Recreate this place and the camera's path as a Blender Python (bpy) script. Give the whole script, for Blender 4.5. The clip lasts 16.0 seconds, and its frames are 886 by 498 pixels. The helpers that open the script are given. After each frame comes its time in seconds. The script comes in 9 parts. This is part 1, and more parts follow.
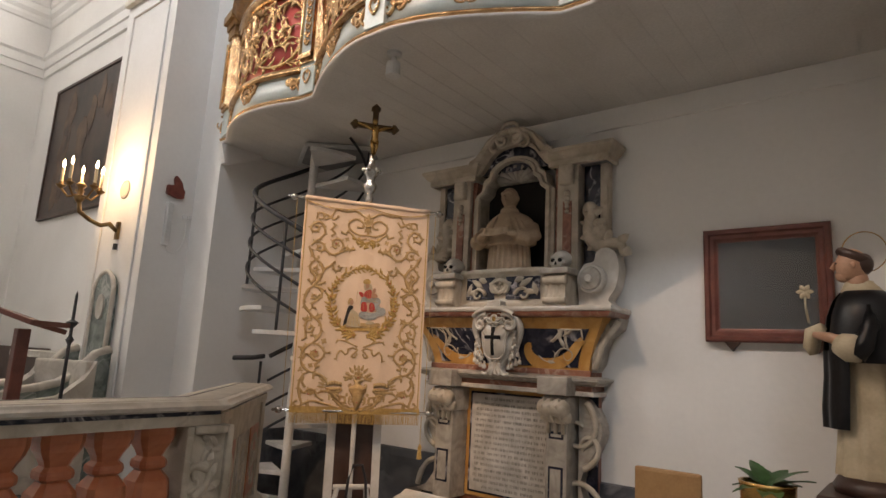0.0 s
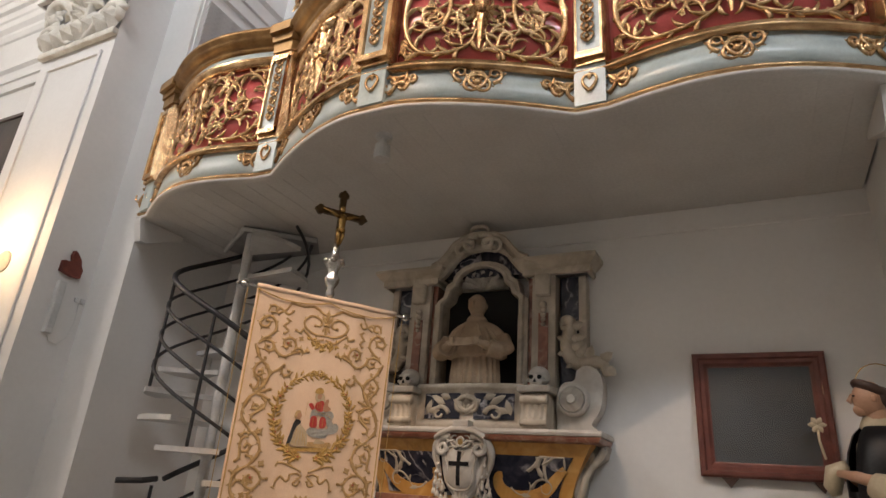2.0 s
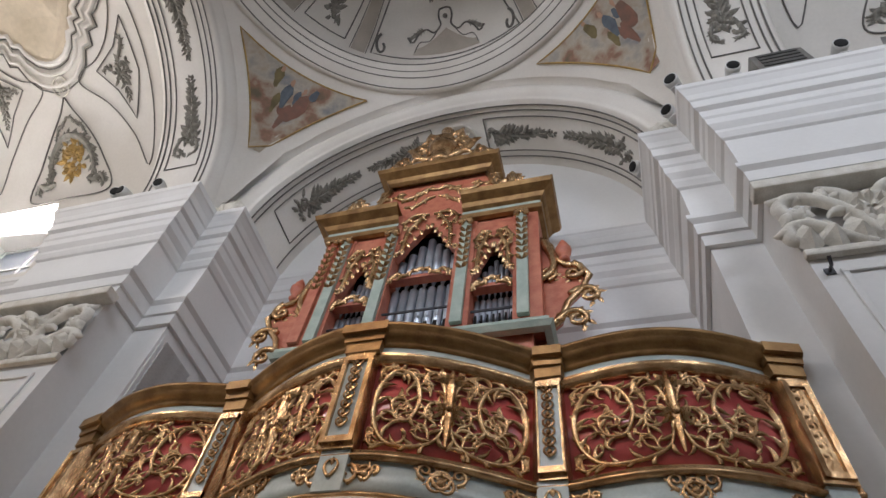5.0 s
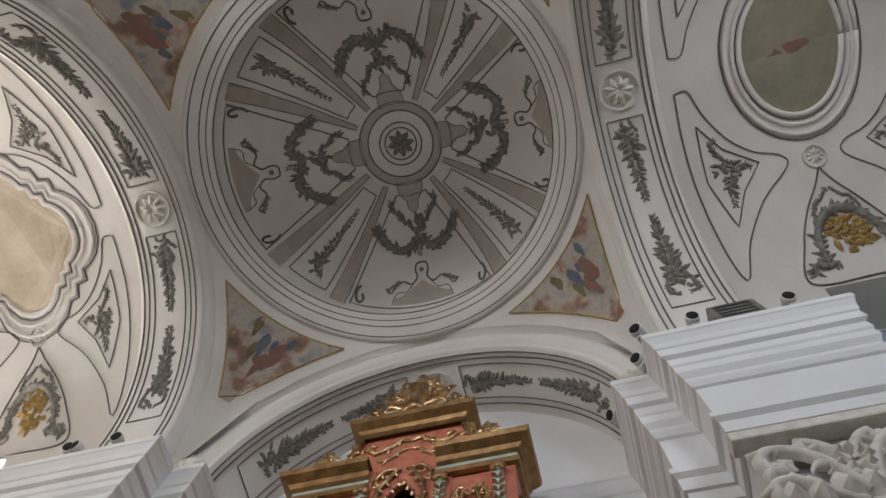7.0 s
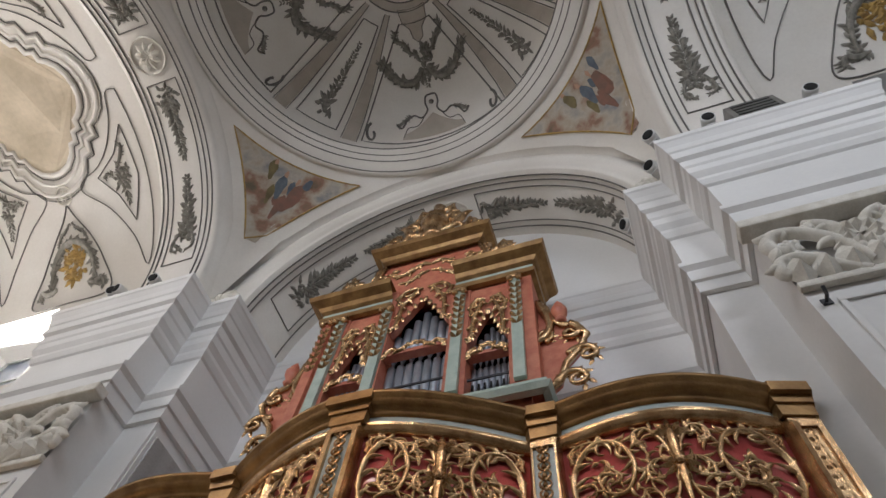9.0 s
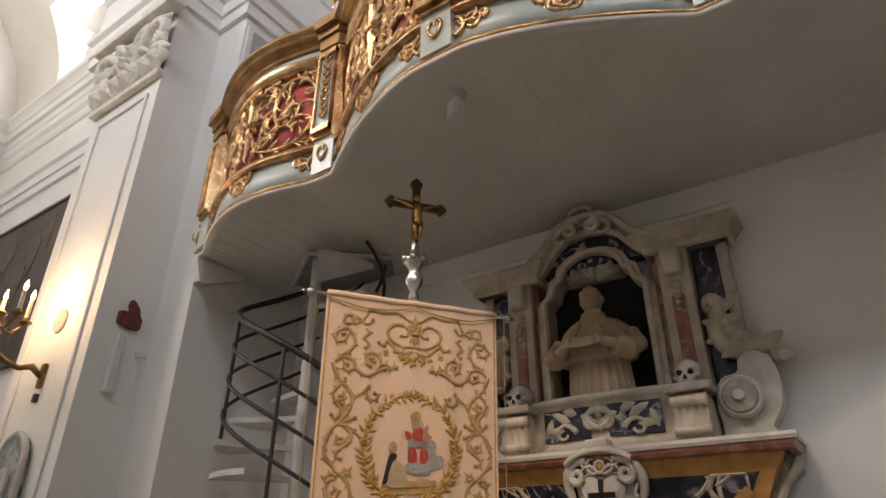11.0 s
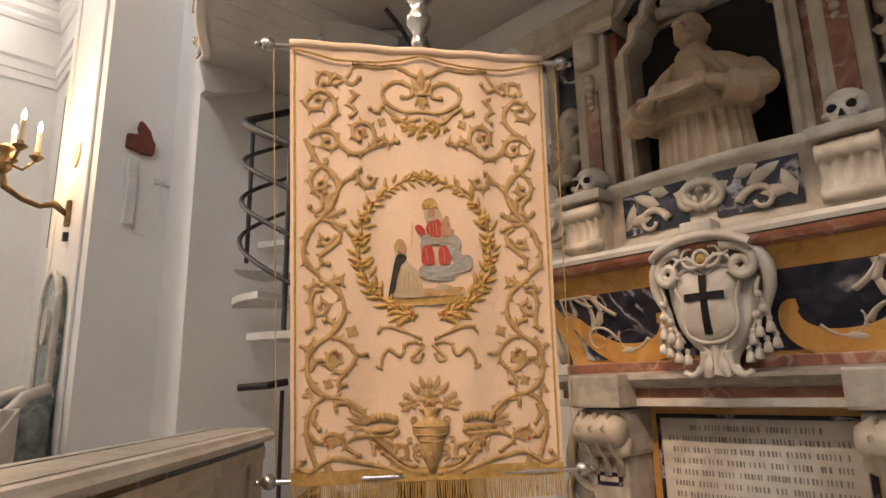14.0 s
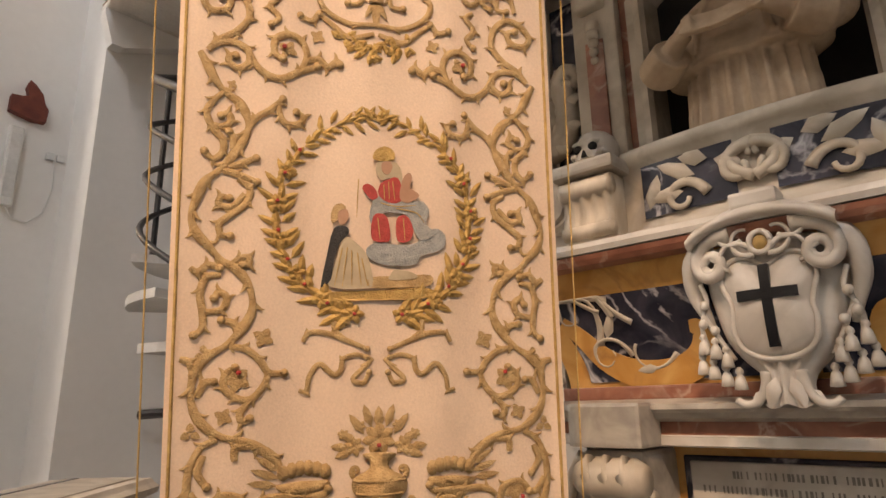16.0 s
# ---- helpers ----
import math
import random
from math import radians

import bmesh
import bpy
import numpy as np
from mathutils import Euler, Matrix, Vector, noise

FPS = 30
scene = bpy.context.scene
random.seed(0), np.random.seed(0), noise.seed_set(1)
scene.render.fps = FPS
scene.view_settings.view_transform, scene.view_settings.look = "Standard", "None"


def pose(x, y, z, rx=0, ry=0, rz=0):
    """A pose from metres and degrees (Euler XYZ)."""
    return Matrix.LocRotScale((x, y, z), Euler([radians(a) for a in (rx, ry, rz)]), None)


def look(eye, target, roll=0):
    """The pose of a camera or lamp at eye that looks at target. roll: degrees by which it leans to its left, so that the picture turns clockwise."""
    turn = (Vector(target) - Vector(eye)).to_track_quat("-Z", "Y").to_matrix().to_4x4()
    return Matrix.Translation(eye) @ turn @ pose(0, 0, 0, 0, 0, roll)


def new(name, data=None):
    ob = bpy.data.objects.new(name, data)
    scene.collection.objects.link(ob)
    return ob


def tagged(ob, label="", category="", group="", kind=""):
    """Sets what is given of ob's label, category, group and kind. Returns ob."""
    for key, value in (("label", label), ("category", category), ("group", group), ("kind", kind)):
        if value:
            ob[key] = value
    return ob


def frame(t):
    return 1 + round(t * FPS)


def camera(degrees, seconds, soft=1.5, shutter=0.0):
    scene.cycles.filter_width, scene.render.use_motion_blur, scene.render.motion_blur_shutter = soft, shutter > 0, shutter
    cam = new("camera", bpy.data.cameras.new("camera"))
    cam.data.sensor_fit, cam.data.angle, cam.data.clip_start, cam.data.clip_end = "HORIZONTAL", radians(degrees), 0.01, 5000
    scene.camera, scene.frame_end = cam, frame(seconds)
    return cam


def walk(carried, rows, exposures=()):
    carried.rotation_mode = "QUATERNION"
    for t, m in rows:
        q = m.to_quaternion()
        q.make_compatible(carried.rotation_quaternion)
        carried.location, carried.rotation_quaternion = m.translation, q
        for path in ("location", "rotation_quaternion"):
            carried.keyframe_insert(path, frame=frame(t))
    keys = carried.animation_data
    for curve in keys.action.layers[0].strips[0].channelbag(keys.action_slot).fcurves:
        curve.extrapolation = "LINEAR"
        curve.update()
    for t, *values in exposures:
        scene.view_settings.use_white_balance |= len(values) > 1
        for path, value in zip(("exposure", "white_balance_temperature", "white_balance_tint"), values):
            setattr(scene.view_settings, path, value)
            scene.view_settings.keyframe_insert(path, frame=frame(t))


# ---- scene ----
cam = camera(71.9, 16.0)
PATH = [
    (0, (0.01, -0.021, 1.524), (-1.211, 1.521, 1.884), 3.1),
    (0.5, (-0.239, 0.047, 1.519), (-1.425, 1.607, 1.918), 3.3),
    (1, (-0.428, 0.038, 1.509), (-1.532, 1.64, 1.973), 3.5),
    (1.5, (-0.604, -0.002, 1.526), (-1.589, 1.632, 2.125), 4.0),
    (2, (-0.778, 0.032, 1.54), (-1.634, 1.682, 2.278), 4.4),
    (2.5, (-0.908, -0.027, 1.569), (-1.619, 1.601, 2.488), 4.9),
    (3, (-0.98, -0.123, 1.627), (-1.598, 1.441, 2.708), 5.7),
    (3.5, (-1.019, -0.164, 1.647), (-1.585, 1.3, 2.886), 6.9),
    (4, (-1.03, -0.191, 1.667), (-1.559, 1.161, 3.043), 8.2),
    (4.5, (-1.032, -0.19, 1.687), (-1.527, 1.028, 3.195), 9.4),
    (5, (-1.039, -0.196, 1.695), (-1.478, 0.872, 3.328), 9.7),
    (5.2, (-1.046, -0.196, 1.703), (-1.457, 0.806, 3.385), 9.6),
    (7.3, (-0.915, -0.236, 1.747), (-1.144, 0.108, 3.704), 19.9),
    (7.5, (-0.92, -0.232, 1.748), (-1.154, 0.104, 3.705), 21.2),
    (8, (-0.919, -0.222, 1.742), (-1.18, 0.175, 3.685), 19.6),
    (8.5, (-0.925, -0.111, 1.715), (-1.249, 0.455, 3.606), 14.6),
    (9, (-0.886, 0.07, 1.678), (-1.306, 0.882, 3.457), 9.7),
    (9.5, (-0.953, 0.213, 1.596), (-1.494, 1.259, 3.213), 6.1),
    (10, (-1.062, 0.365, 1.558), (-1.776, 1.624, 2.938), 3.9),
    (10.2, (-1.135, 0.416, 1.502), (-1.911, 1.741, 2.784), 2.8),
    (12.3, (-1.373, 1.216, 1.412), (-2.638, 2.671, 1.943), -1.0),
    (12.5, (-1.381, 1.302, 1.418), (-2.666, 2.746, 1.932), -1.0),
    (13, (-1.396, 1.441, 1.43), (-2.72, 2.865, 1.899), -1.2),
    (13.5, (-1.503, 1.567, 1.421), (-2.867, 2.957, 1.877), -1.2),
    (14, (-1.62, 1.67, 1.422), (-3.015, 3.033, 1.867), -1.2),
    (14.5, (-1.731, 1.833, 1.419), (-3.152, 3.169, 1.863), -1.2),
    (15, (-1.842, 1.963, 1.428), (-3.264, 3.29, 1.892), -1.1),
    (15.5, (-2.014, 2.06, 1.447), (-3.406, 3.412, 1.93), -1.1),
    (16, (-2.098, 2.137, 1.456), (-3.387, 3.581, 1.959), -1.1),
]
EXPO = ((0, 0.41, 6700, 14), (1.5, 0.44, 6650, 14), (2.5, 0.18, 6550, 14), (3.5, -0.14, 6300, 14), (5.0, -0.42, 6300, 15), (7.3, -0.66, 6450, 14), (8.5, -0.63, 6450, 14), (9.5, -0.43, 6350, 14), (10.2, -0.12, 6450, 14), (12.3, 0.62, 6900, 15), (16.0, 0.90, 7050, 16))
W_SOUTH, W_NAVE, W_CHAN, W_CHS, W_SCONCE = 135, 175, 235, 235, 17
W_BAN, W_MON = 1900, 590
walk(cam, [(t, look(eye, target, roll)) for t, eye, target, roll in PATH], EXPO)

# ---- light ----
world = bpy.data.worlds.new("world")
scene.world = world
world.use_nodes = True
wn = world.node_tree
sky = wn.nodes.new("ShaderNodeTexSky")
sky.sky_type, sky.sun_disc = "NISHITA", False
sky.sun_elevation, sky.sun_rotation = radians(48), radians(200)
wn.nodes["Background"].inputs["Strength"].default_value = 0.15
wn.links.new(sky.outputs[0], wn.nodes["Background"].inputs["Color"])
sun = new("sun", bpy.data.lights.new("sun", "SUN"))
sun.data.energy, sun.data.angle, sun.data.color = 3.0, radians(0.5), (1, 0.95, 0.88)
sun.matrix_world = look((4, -14, 20), (-2, 0, 0))


def window_light(name, eye, target, w, h, watts, colour, spread=180):
    """Daylight that enters by a window's opening."""
    lamp = new(name, bpy.data.lights.new(name, "AREA"))
    lamp.data.shape, lamp.data.size, lamp.data.size_y = "RECTANGLE", w, h
    lamp.data.energy, lamp.data.color, lamp.data.spread = watts, colour, radians(spread)
    lamp.matrix_world = look(eye, target)
    return lamp


DAY = (0.86, 0.93, 1.0)
WARMDAY = (1.0, 0.97, 0.92)
window_light("daylight_south", (-2.62, -4.3, 9.2), (-2.62, 2, 5.6), 3.0, 1.7, W_SOUTH, DAY, 120)
window_light("daylight_nave", (3.6, -3.25, 9.0), (1.9, 2, 6.6), 1.9, 1.5, W_NAVE, DAY, 150)
window_light("daylight_chancel", (-9.78, 3.35, 8.9), (-9.4, 0, 8.9), 1.5, 1.1, W_CHAN, WARMDAY)
window_light("daylight_chancel_south", (-9.0, -3.25, 9.0), (-2.5, 2.6, 7.6), 1.9, 1.5, W_CHS, WARMDAY, 140)



def spotlight(name, eye, target, cone, watts, colour=(1, 0.66, 0.38)):
    """The beam of one of the lamps that stand on the cornices."""
    lamp = new(name, bpy.data.lights.new(name, "SPOT"))
    lamp.data.energy, lamp.data.color, lamp.data.spot_size, lamp.data.spot_blend, lamp.data.shadow_soft_size = watts, colour, radians(cone), 0.9, 0.10
    lamp.matrix_world = look(eye, target)


spotlight("beam_on_banner", (0.2, -2.62, 8.1), (-3.12, 3.05, 1.85), 13, W_BAN)
spotlight("beam_on_monument", (-3.4, -2.62, 8.1), (-2.3, 4.0, 1.6), 46, W_MON)

# ---- materials ----


def nodes_of(name):
    m = bpy.data.materials.new(name)
    m.use_nodes = True
    return m, m.node_tree, m.node_tree.nodes["Principled BSDF"]


def mat(name, a, b=None, rough=0.7, metal=0.0, scale=6.0, fine=60.0, bump=0.15, contrast=(0.35, 0.7), spec=0.5, coat=0.0, trans=0.0, grain=0.35):
    """Two-scale noise between colours a and b, with a fine relief."""
    m, t, p = nodes_of(name)
    b = b or tuple(c * 0.82 for c in a)
    co = t.nodes.new("ShaderNodeTexCoord")
    big = t.nodes.new("ShaderNodeTexNoise")
    big.inputs["Scale"].default_value, big.inputs["Detail"].default_value = scale, 6
    t.links.new(co.outputs["Object"], big.inputs["Vector"])
    small = t.nodes.new("ShaderNodeTexNoise")
    small.inputs["Scale"].default_value, small.inputs["Detail"].default_value = fine, 5
    t.links.new(co.outputs["Object"], small.inputs["Vector"])
    ramp = t.nodes.new("ShaderNodeValToRGB")
    ramp.color_ramp.elements[0].position, ramp.color_ramp.elements[1].position = contrast
    ramp.color_ramp.elements[0].color, ramp.color_ramp.elements[1].color = (*b, 1), (*a, 1)
    t.links.new(big.outputs["Fac"], ramp.inputs["Fac"])
    mix = t.nodes.new("ShaderNodeMix")
    mix.data_type, mix.blend_type = "RGBA", "MULTIPLY"
    mix.inputs[0].default_value = grain
    t.links.new(ramp.outputs["Color"], mix.inputs[6])
    grey = t.nodes.new("ShaderNodeMapRange")
    grey.inputs[1].default_value, grey.inputs[2].default_value = 0.25, 0.75
    grey.inputs[3].default_value, grey.inputs[4].default_value = 0.72, 1.12
    t.links.new(small.outputs["Fac"], grey.inputs[0])
    t.links.new(grey.outputs[0], mix.inputs[7])
    t.links.new(mix.outputs[2], p.inputs["Base Color"])
    p.inputs["Roughness"].default_value, p.inputs["Metallic"].default_value = rough, metal
    p.inputs["Specular IOR Level"].default_value = spec
    p.inputs["Coat Weight"].default_value = coat
    p.inputs["Transmission Weight"].default_value = trans
    bp = t.nodes.new("ShaderNodeBump")
    bp.inputs["Strength"].default_value, bp.inputs["Distance"].default_value = bump, 0.01
    t.links.new(small.outputs["Fac"], bp.inputs["Height"])
    t.links.new(bp.outputs["Normal"], p.inputs["Normal"])
    return m


def marble(name, base, second, vein, scale=4.0, rough=0.3, veins=0.5, width=0.06, bump=0.05):
    """Clouded stone with sharp wandering veins."""
    m, t, p = nodes_of(name)
    co = t.nodes.new("ShaderNodeTexCoord")
    n = t.nodes.new("ShaderNodeTexNoise")
    n.inputs["Scale"].default_value, n.inputs["Detail"].default_value, n.inputs["Distortion"].default_value = scale, 8, 1.2
    t.links.new(co.outputs["Object"], n.inputs["Vector"])
    r = t.nodes.new("ShaderNodeValToRGB")
    r.color_ramp.elements[0].position, r.color_ramp.elements[1].position = 0.38, 0.66
    r.color_ramp.elements[0].color, r.color_ramp.elements[1].color = (*base, 1), (*second, 1)
    t.links.new(n.outputs["Fac"], r.inputs["Fac"])
    v = t.nodes.new("ShaderNodeTexNoise")
    v.inputs["Scale"].default_value, v.inputs["Detail"].default_value, v.inputs["Distortion"].default_value = scale * 0.6, 9, 1.0
    t.links.new(co.outputs["Object"], v.inputs["Vector"])
    d = t.nodes.new("ShaderNodeMath")
    d.operation = "SUBTRACT"
    d.inputs[1].default_value = 0.5
    t.links.new(v.outputs["Fac"], d.inputs[0])
    ab = t.nodes.new("ShaderNodeMath")
    ab.operation = "ABSOLUTE"
    t.links.new(d.outputs[0], ab.inputs[0])
    mr = t.nodes.new("ShaderNodeMapRange")
    mr.inputs[1].default_value, mr.inputs[2].default_value = 0.0, width
    mr.inputs[3].default_value, mr.inputs[4].default_value = veins, 0.0
    t.links.new(ab.outputs[0], mr.inputs[0])
    gap = t.nodes.new("ShaderNodeTexNoise")
    gap.inputs["Scale"].default_value, gap.inputs["Detail"].default_value = scale * 0.7, 3
    t.links.new(co.outputs["Object"], gap.inputs["Vector"])
    gm = t.nodes.new("ShaderNodeMapRange")
    gm.inputs[1].default_value, gm.inputs[2].default_value = 0.42, 0.62
    t.links.new(gap.outputs["Fac"], gm.inputs[0])
    mul = t.nodes.new("ShaderNodeMath")
    mul.operation = "MULTIPLY"
    t.links.new(mr.outputs[0], mul.inputs[0])
    t.links.new(gm.outputs[0], mul.inputs[1])
    mix = t.nodes.new("ShaderNodeMix")
    mix.data_type = "RGBA"
    t.links.new(mul.outputs[0], mix.inputs[0])
    t.links.new(r.outputs["Color"], mix.inputs[6])
    mix.inputs[7].default_value = (*vein, 1)
    t.links.new(mix.outputs[2], p.inputs["Base Color"])
    p.inputs["Roughness"].default_value = rough
    bp = t.nodes.new("ShaderNodeBump")
    bp.inputs["Strength"].default_value, bp.inputs["Distance"].default_value = bump, 0.01
    t.links.new(n.outputs["Fac"], bp.inputs["Height"])
    t.links.new(bp.outputs["Normal"], p.inputs["Normal"])
    return m


PLASTER = mat("white_plaster", (0.80, 0.79, 0.77), (0.72, 0.71, 0.69), 0.85, scale=0.8, fine=26, bump=0.05, contrast=(0.3, 0.6), grain=0.10)
STUCCO = mat("stucco", (0.80, 0.77, 0.70), (0.62, 0.58, 0.50), 0.75, scale=9, fine=70, bump=0.2)
VAULTP = mat("vault_plaster", (0.80, 0.77, 0.72), (0.70, 0.66, 0.60), 0.9, scale=0.9, fine=24, bump=0.06, grain=0.15)
LINE = mat("grey_moulding_paint", (0.20, 0.19, 0.17), (0.13, 0.12, 0.11), 0.8, scale=5)
BEIGE = mat("beige_band_paint", (0.52, 0.46, 0.39), (0.44, 0.39, 0.33), 0.9, scale=3)
ORN = mat("grey_green_stucco_ornament", (0.33, 0.31, 0.27), (0.17, 0.16, 0.135), 0.8, scale=14)
OCHRE = mat("ochre_ornament", (0.55, 0.36, 0.10), (0.30, 0.19, 0.07), 0.7, scale=14)
GOLD = mat("gilded_wood", (0.74, 0.51, 0.28), (0.36, 0.20, 0.09), 0.25, metal=0.85, scale=11, fine=55, bump=0.3)
GOLDD = mat("dark_gilded_wood", (0.40, 0.235, 0.09), (0.22, 0.12, 0.045), 0.42, metal=0.65, scale=7, fine=50, bump=0.3)
RED = mat("red_lacquered_wood", (0.64, 0.13, 0.12), (0.50, 0.085, 0.08), 0.28, scale=4, bump=0.12, coat=0.3)
ORGRED = mat("red_marbled_wood", (0.46, 0.12, 0.07), (0.60, 0.22, 0.13), 0.45, scale=10, bump=0.15)
PALE = mat("pale_blue_painted_wood", (0.57, 0.64, 0.63), (0.42, 0.50, 0.50), 0.30, scale=5, bump=0.1)
GREENW = mat("pale_green_marbled_wood", (0.48, 0.55, 0.47), (0.35, 0.42, 0.36), 0.45, scale=8)
SOFFIT = mat("white_painted_boards", (0.70, 0.68, 0.65), (0.62, 0.60, 0.57), 0.7, scale=2, bump=0.1)
PIPE = mat("tin_pipe", (0.56, 0.60, 0.66), (0.42, 0.46, 0.52), 0.36, metal=0.8, scale=5, bump=0.05)
# plain black: lens colour, and shade painted into pipe case and skull sockets
BLACK = mat("black_and_painted_shade", (0.012, 0.011, 0.010), (0.008, 0.008, 0.008), 0.9)
CREAM = marble("aged_white_marble", (0.40, 0.345, 0.27), (0.58, 0.52, 0.43), (0.30, 0.25, 0.19), 6, 0.45, 0.45, 0.05, 0.12)
WHITEM = marble("white_marble", (0.47, 0.43, 0.375), (0.63, 0.595, 0.54), (0.36, 0.33, 0.29), 5, 0.4, 0.5, 0.06, 0.12)
GREYM = marble("grey_veined_marble", (0.30, 0.27, 0.23), (0.47, 0.43, 0.37), (0.25, 0.22, 0.20), 8, 0.4, 0.5, 0.06, 0.08)
DARKM = marble("black_blue_veined_marble", (0.012, 0.014, 0.026), (0.045, 0.045, 0.065), (0.55, 0.53, 0.55), 7, 0.22, 0.9, 0.035)
GIALLO = marble("yellow_marble", (0.50, 0.25, 0.06), (0.62, 0.36, 0.12), (0.25, 0.11, 0.04), 7, 0.3, 0.5, 0.05)
ROSSO = marble("red_brown_marble", (0.20, 0.075, 0.045), (0.33, 0.14, 0.085), (0.55, 0.42, 0.34), 9, 0.3, 0.6, 0.04)
ORANGEM = marble("orange_red_marble", (0.38, 0.105, 0.04), (0.50, 0.18, 0.08), (0.24, 0.06, 0.03), 6, 0.28, 0.4, 0.05)
GREENM = marble("green_grey_marble", (0.10, 0.13, 0.12), (0.26, 0.30, 0.28), (0.60, 0.62, 0.60), 7, 0.3, 0.6, 0.05)
DADO = marble("dark_grey_marble_dado", (0.045, 0.05, 0.06), (0.10, 0.105, 0.12), (0.28, 0.28, 0.30), 3, 0.3, 0.5, 0.04)
FLOORA = marble("pale_floor_marble", (0.56, 0.54, 0.50), (0.66, 0.64, 0.60), (0.40, 0.38, 0.35), 3, 0.25, 0.4, 0.05)
FLOORB = marble("dark_floor_marble", (0.09, 0.09, 0.10), (0.15, 0.15, 0.16), (0.35, 0.35, 0.36), 3, 0.25, 0.4, 0.05)
TERRA = mat("aged_sandy_stone_bust", (0.50, 0.38, 0.26), (0.37, 0.27, 0.18), 0.7, scale=8, fine=50, bump=0.25)
CLOTH = mat("cream_moire_silk", (0.82, 0.655, 0.51), (0.76, 0.59, 0.45), 0.6, scale=3, fine=180, bump=0.12)
EMB = mat("antique_gold_thread", (0.60, 0.42, 0.21), (0.43, 0.285, 0.125), 0.5, metal=0.2, scale=40, fine=240, bump=0.6)
EMBY = mat("bright_gold_thread", (0.66, 0.45, 0.16), (0.46, 0.30, 0.10), 0.45, metal=0.3, scale=40, fine=240, bump=0.6)
SILVER = mat("silver_plate", (0.72, 0.71, 0.69), (0.45, 0.44, 0.42), 0.25, metal=0.95, scale=12, bump=0.15)
BRASS = mat("polished_brass", (0.72, 0.48, 0.18), (0.50, 0.30, 0.10), 0.25, metal=0.95, scale=10, bump=0.05)
IRON = mat("dark_painted_iron", (0.035, 0.036, 0.042), (0.022, 0.022, 0.026), 0.45, scale=12)
STEPW = mat("white_painted_metal", (0.68, 0.68, 0.67), (0.55, 0.55, 0.54), 0.5, scale=6)
FRAMEW = mat("red_brown_varnished_wood", (0.20, 0.065, 0.045), (0.13, 0.038, 0.028), 0.4, scale=14, fine=90, coat=0.2)
DARKW = mat("dark_walnut", (0.07, 0.035, 0.025), (0.04, 0.02, 0.014), 0.4, scale=9)
SLATE = mat("dark_slate_board", (0.045, 0.048, 0.05), (0.03, 0.032, 0.034), 0.5, scale=3, fine=20)
HABITB = mat("black_glossy_paint", (0.010, 0.010, 0.012), (0.006, 0.006, 0.007), 0.34, scale=8, spec=0.3)
HABITW = mat("ivory_painted_wood", (0.56, 0.48, 0.34), (0.44, 0.36, 0.24), 0.5, scale=9)
SKIN = mat("painted_flesh_tone", (0.50, 0.30, 0.20), (0.44, 0.25, 0.16), 0.45, scale=10)
LEAF = mat("green_leaf", (0.045, 0.12, 0.035), (0.03, 0.08, 0.02), 0.4, scale=20)
CARD = mat("tan_leatherette", (0.42, 0.25, 0.11), (0.36, 0.2, 0.085), 0.55, scale=10)
PLASTIC = mat("white_plastic", (0.72, 0.72, 0.70), (0.66, 0.66, 0.64), 0.4, scale=3, bump=0.03)
CANVAS = mat("dark_oil_painting", (0.055, 0.032, 0.022), (0.016, 0.011, 0.009), 0.4, scale=2.2, fine=14, contrast=(0.35, 0.62))
FRESCO = mat("fresco_sky", (0.70, 0.60, 0.46), (0.52, 0.44, 0.32), 0.85, scale=1.8, fine=14)
FRESN = mat("fresco_olive_sky", (0.34, 0.30, 0.21), (0.24, 0.22, 0.16), 0.85, scale=1.8, fine=14)
FRESR = mat("fresco_red", (0.30, 0.14, 0.10), (0.20, 0.12, 0.09), 0.85, scale=6)
FRESB = mat("fresco_blue", (0.17, 0.20, 0.23), (0.10, 0.12, 0.15), 0.85, scale=6)
FRESG = mat("fresco_olive", (0.25, 0.20, 0.09), (0.15, 0.12, 0.06), 0.85, scale=6)
FRESM = mat("fresco_clouds", (0.55, 0.47, 0.37), (0.36, 0.33, 0.29), 0.85, scale=2.6, fine=18)
ramp_ = [n_ for n_ in FRESM.node_tree.nodes if n_.type == "VALTORGB"][0].color_ramp
ramp_.elements[0].position, ramp_.elements[0].color = 0.30, (0.16, 0.13, 0.085, 1)
ramp_.elements[1].position, ramp_.elements[1].color = 0.72, (0.20, 0.23, 0.25, 1)
for p_, c_ in ((0.40, (0.30, 0.17, 0.12, 1)), (0.47, (0.42, 0.35, 0.27, 1)), (0.55, (0.47, 0.42, 0.35, 1)), (0.63, (0.36, 0.34, 0.31, 1))):
    ramp_.elements.new(p_).color = c_
REDT = mat("red_silk_thread", (0.56, 0.07, 0.06), (0.42, 0.045, 0.04), 0.5, scale=60, fine=240, bump=0.5)
BLUET = mat("grey_blue_silk_thread", (0.42, 0.43, 0.42), (0.30, 0.32, 0.32), 0.5, scale=60, fine=240, bump=0.5)
BLACKT = mat("black_silk_thread", (0.02, 0.02, 0.022), (0.012, 0.012, 0.013), 0.5, scale=60, fine=240, bump=0.5)
GLASS = bpy.data.materials.new("window_glass")
GLASS.use_nodes = True
GLASS.node_tree.nodes["Principled BSDF"].inputs["Transmission Weight"].default_value = 1.0
GLASS.node_tree.nodes["Principled BSDF"].inputs["Roughness"].default_value = 0.05
FROST = bpy.data.materials.new("frosted_glass")
FROST.use_nodes = True
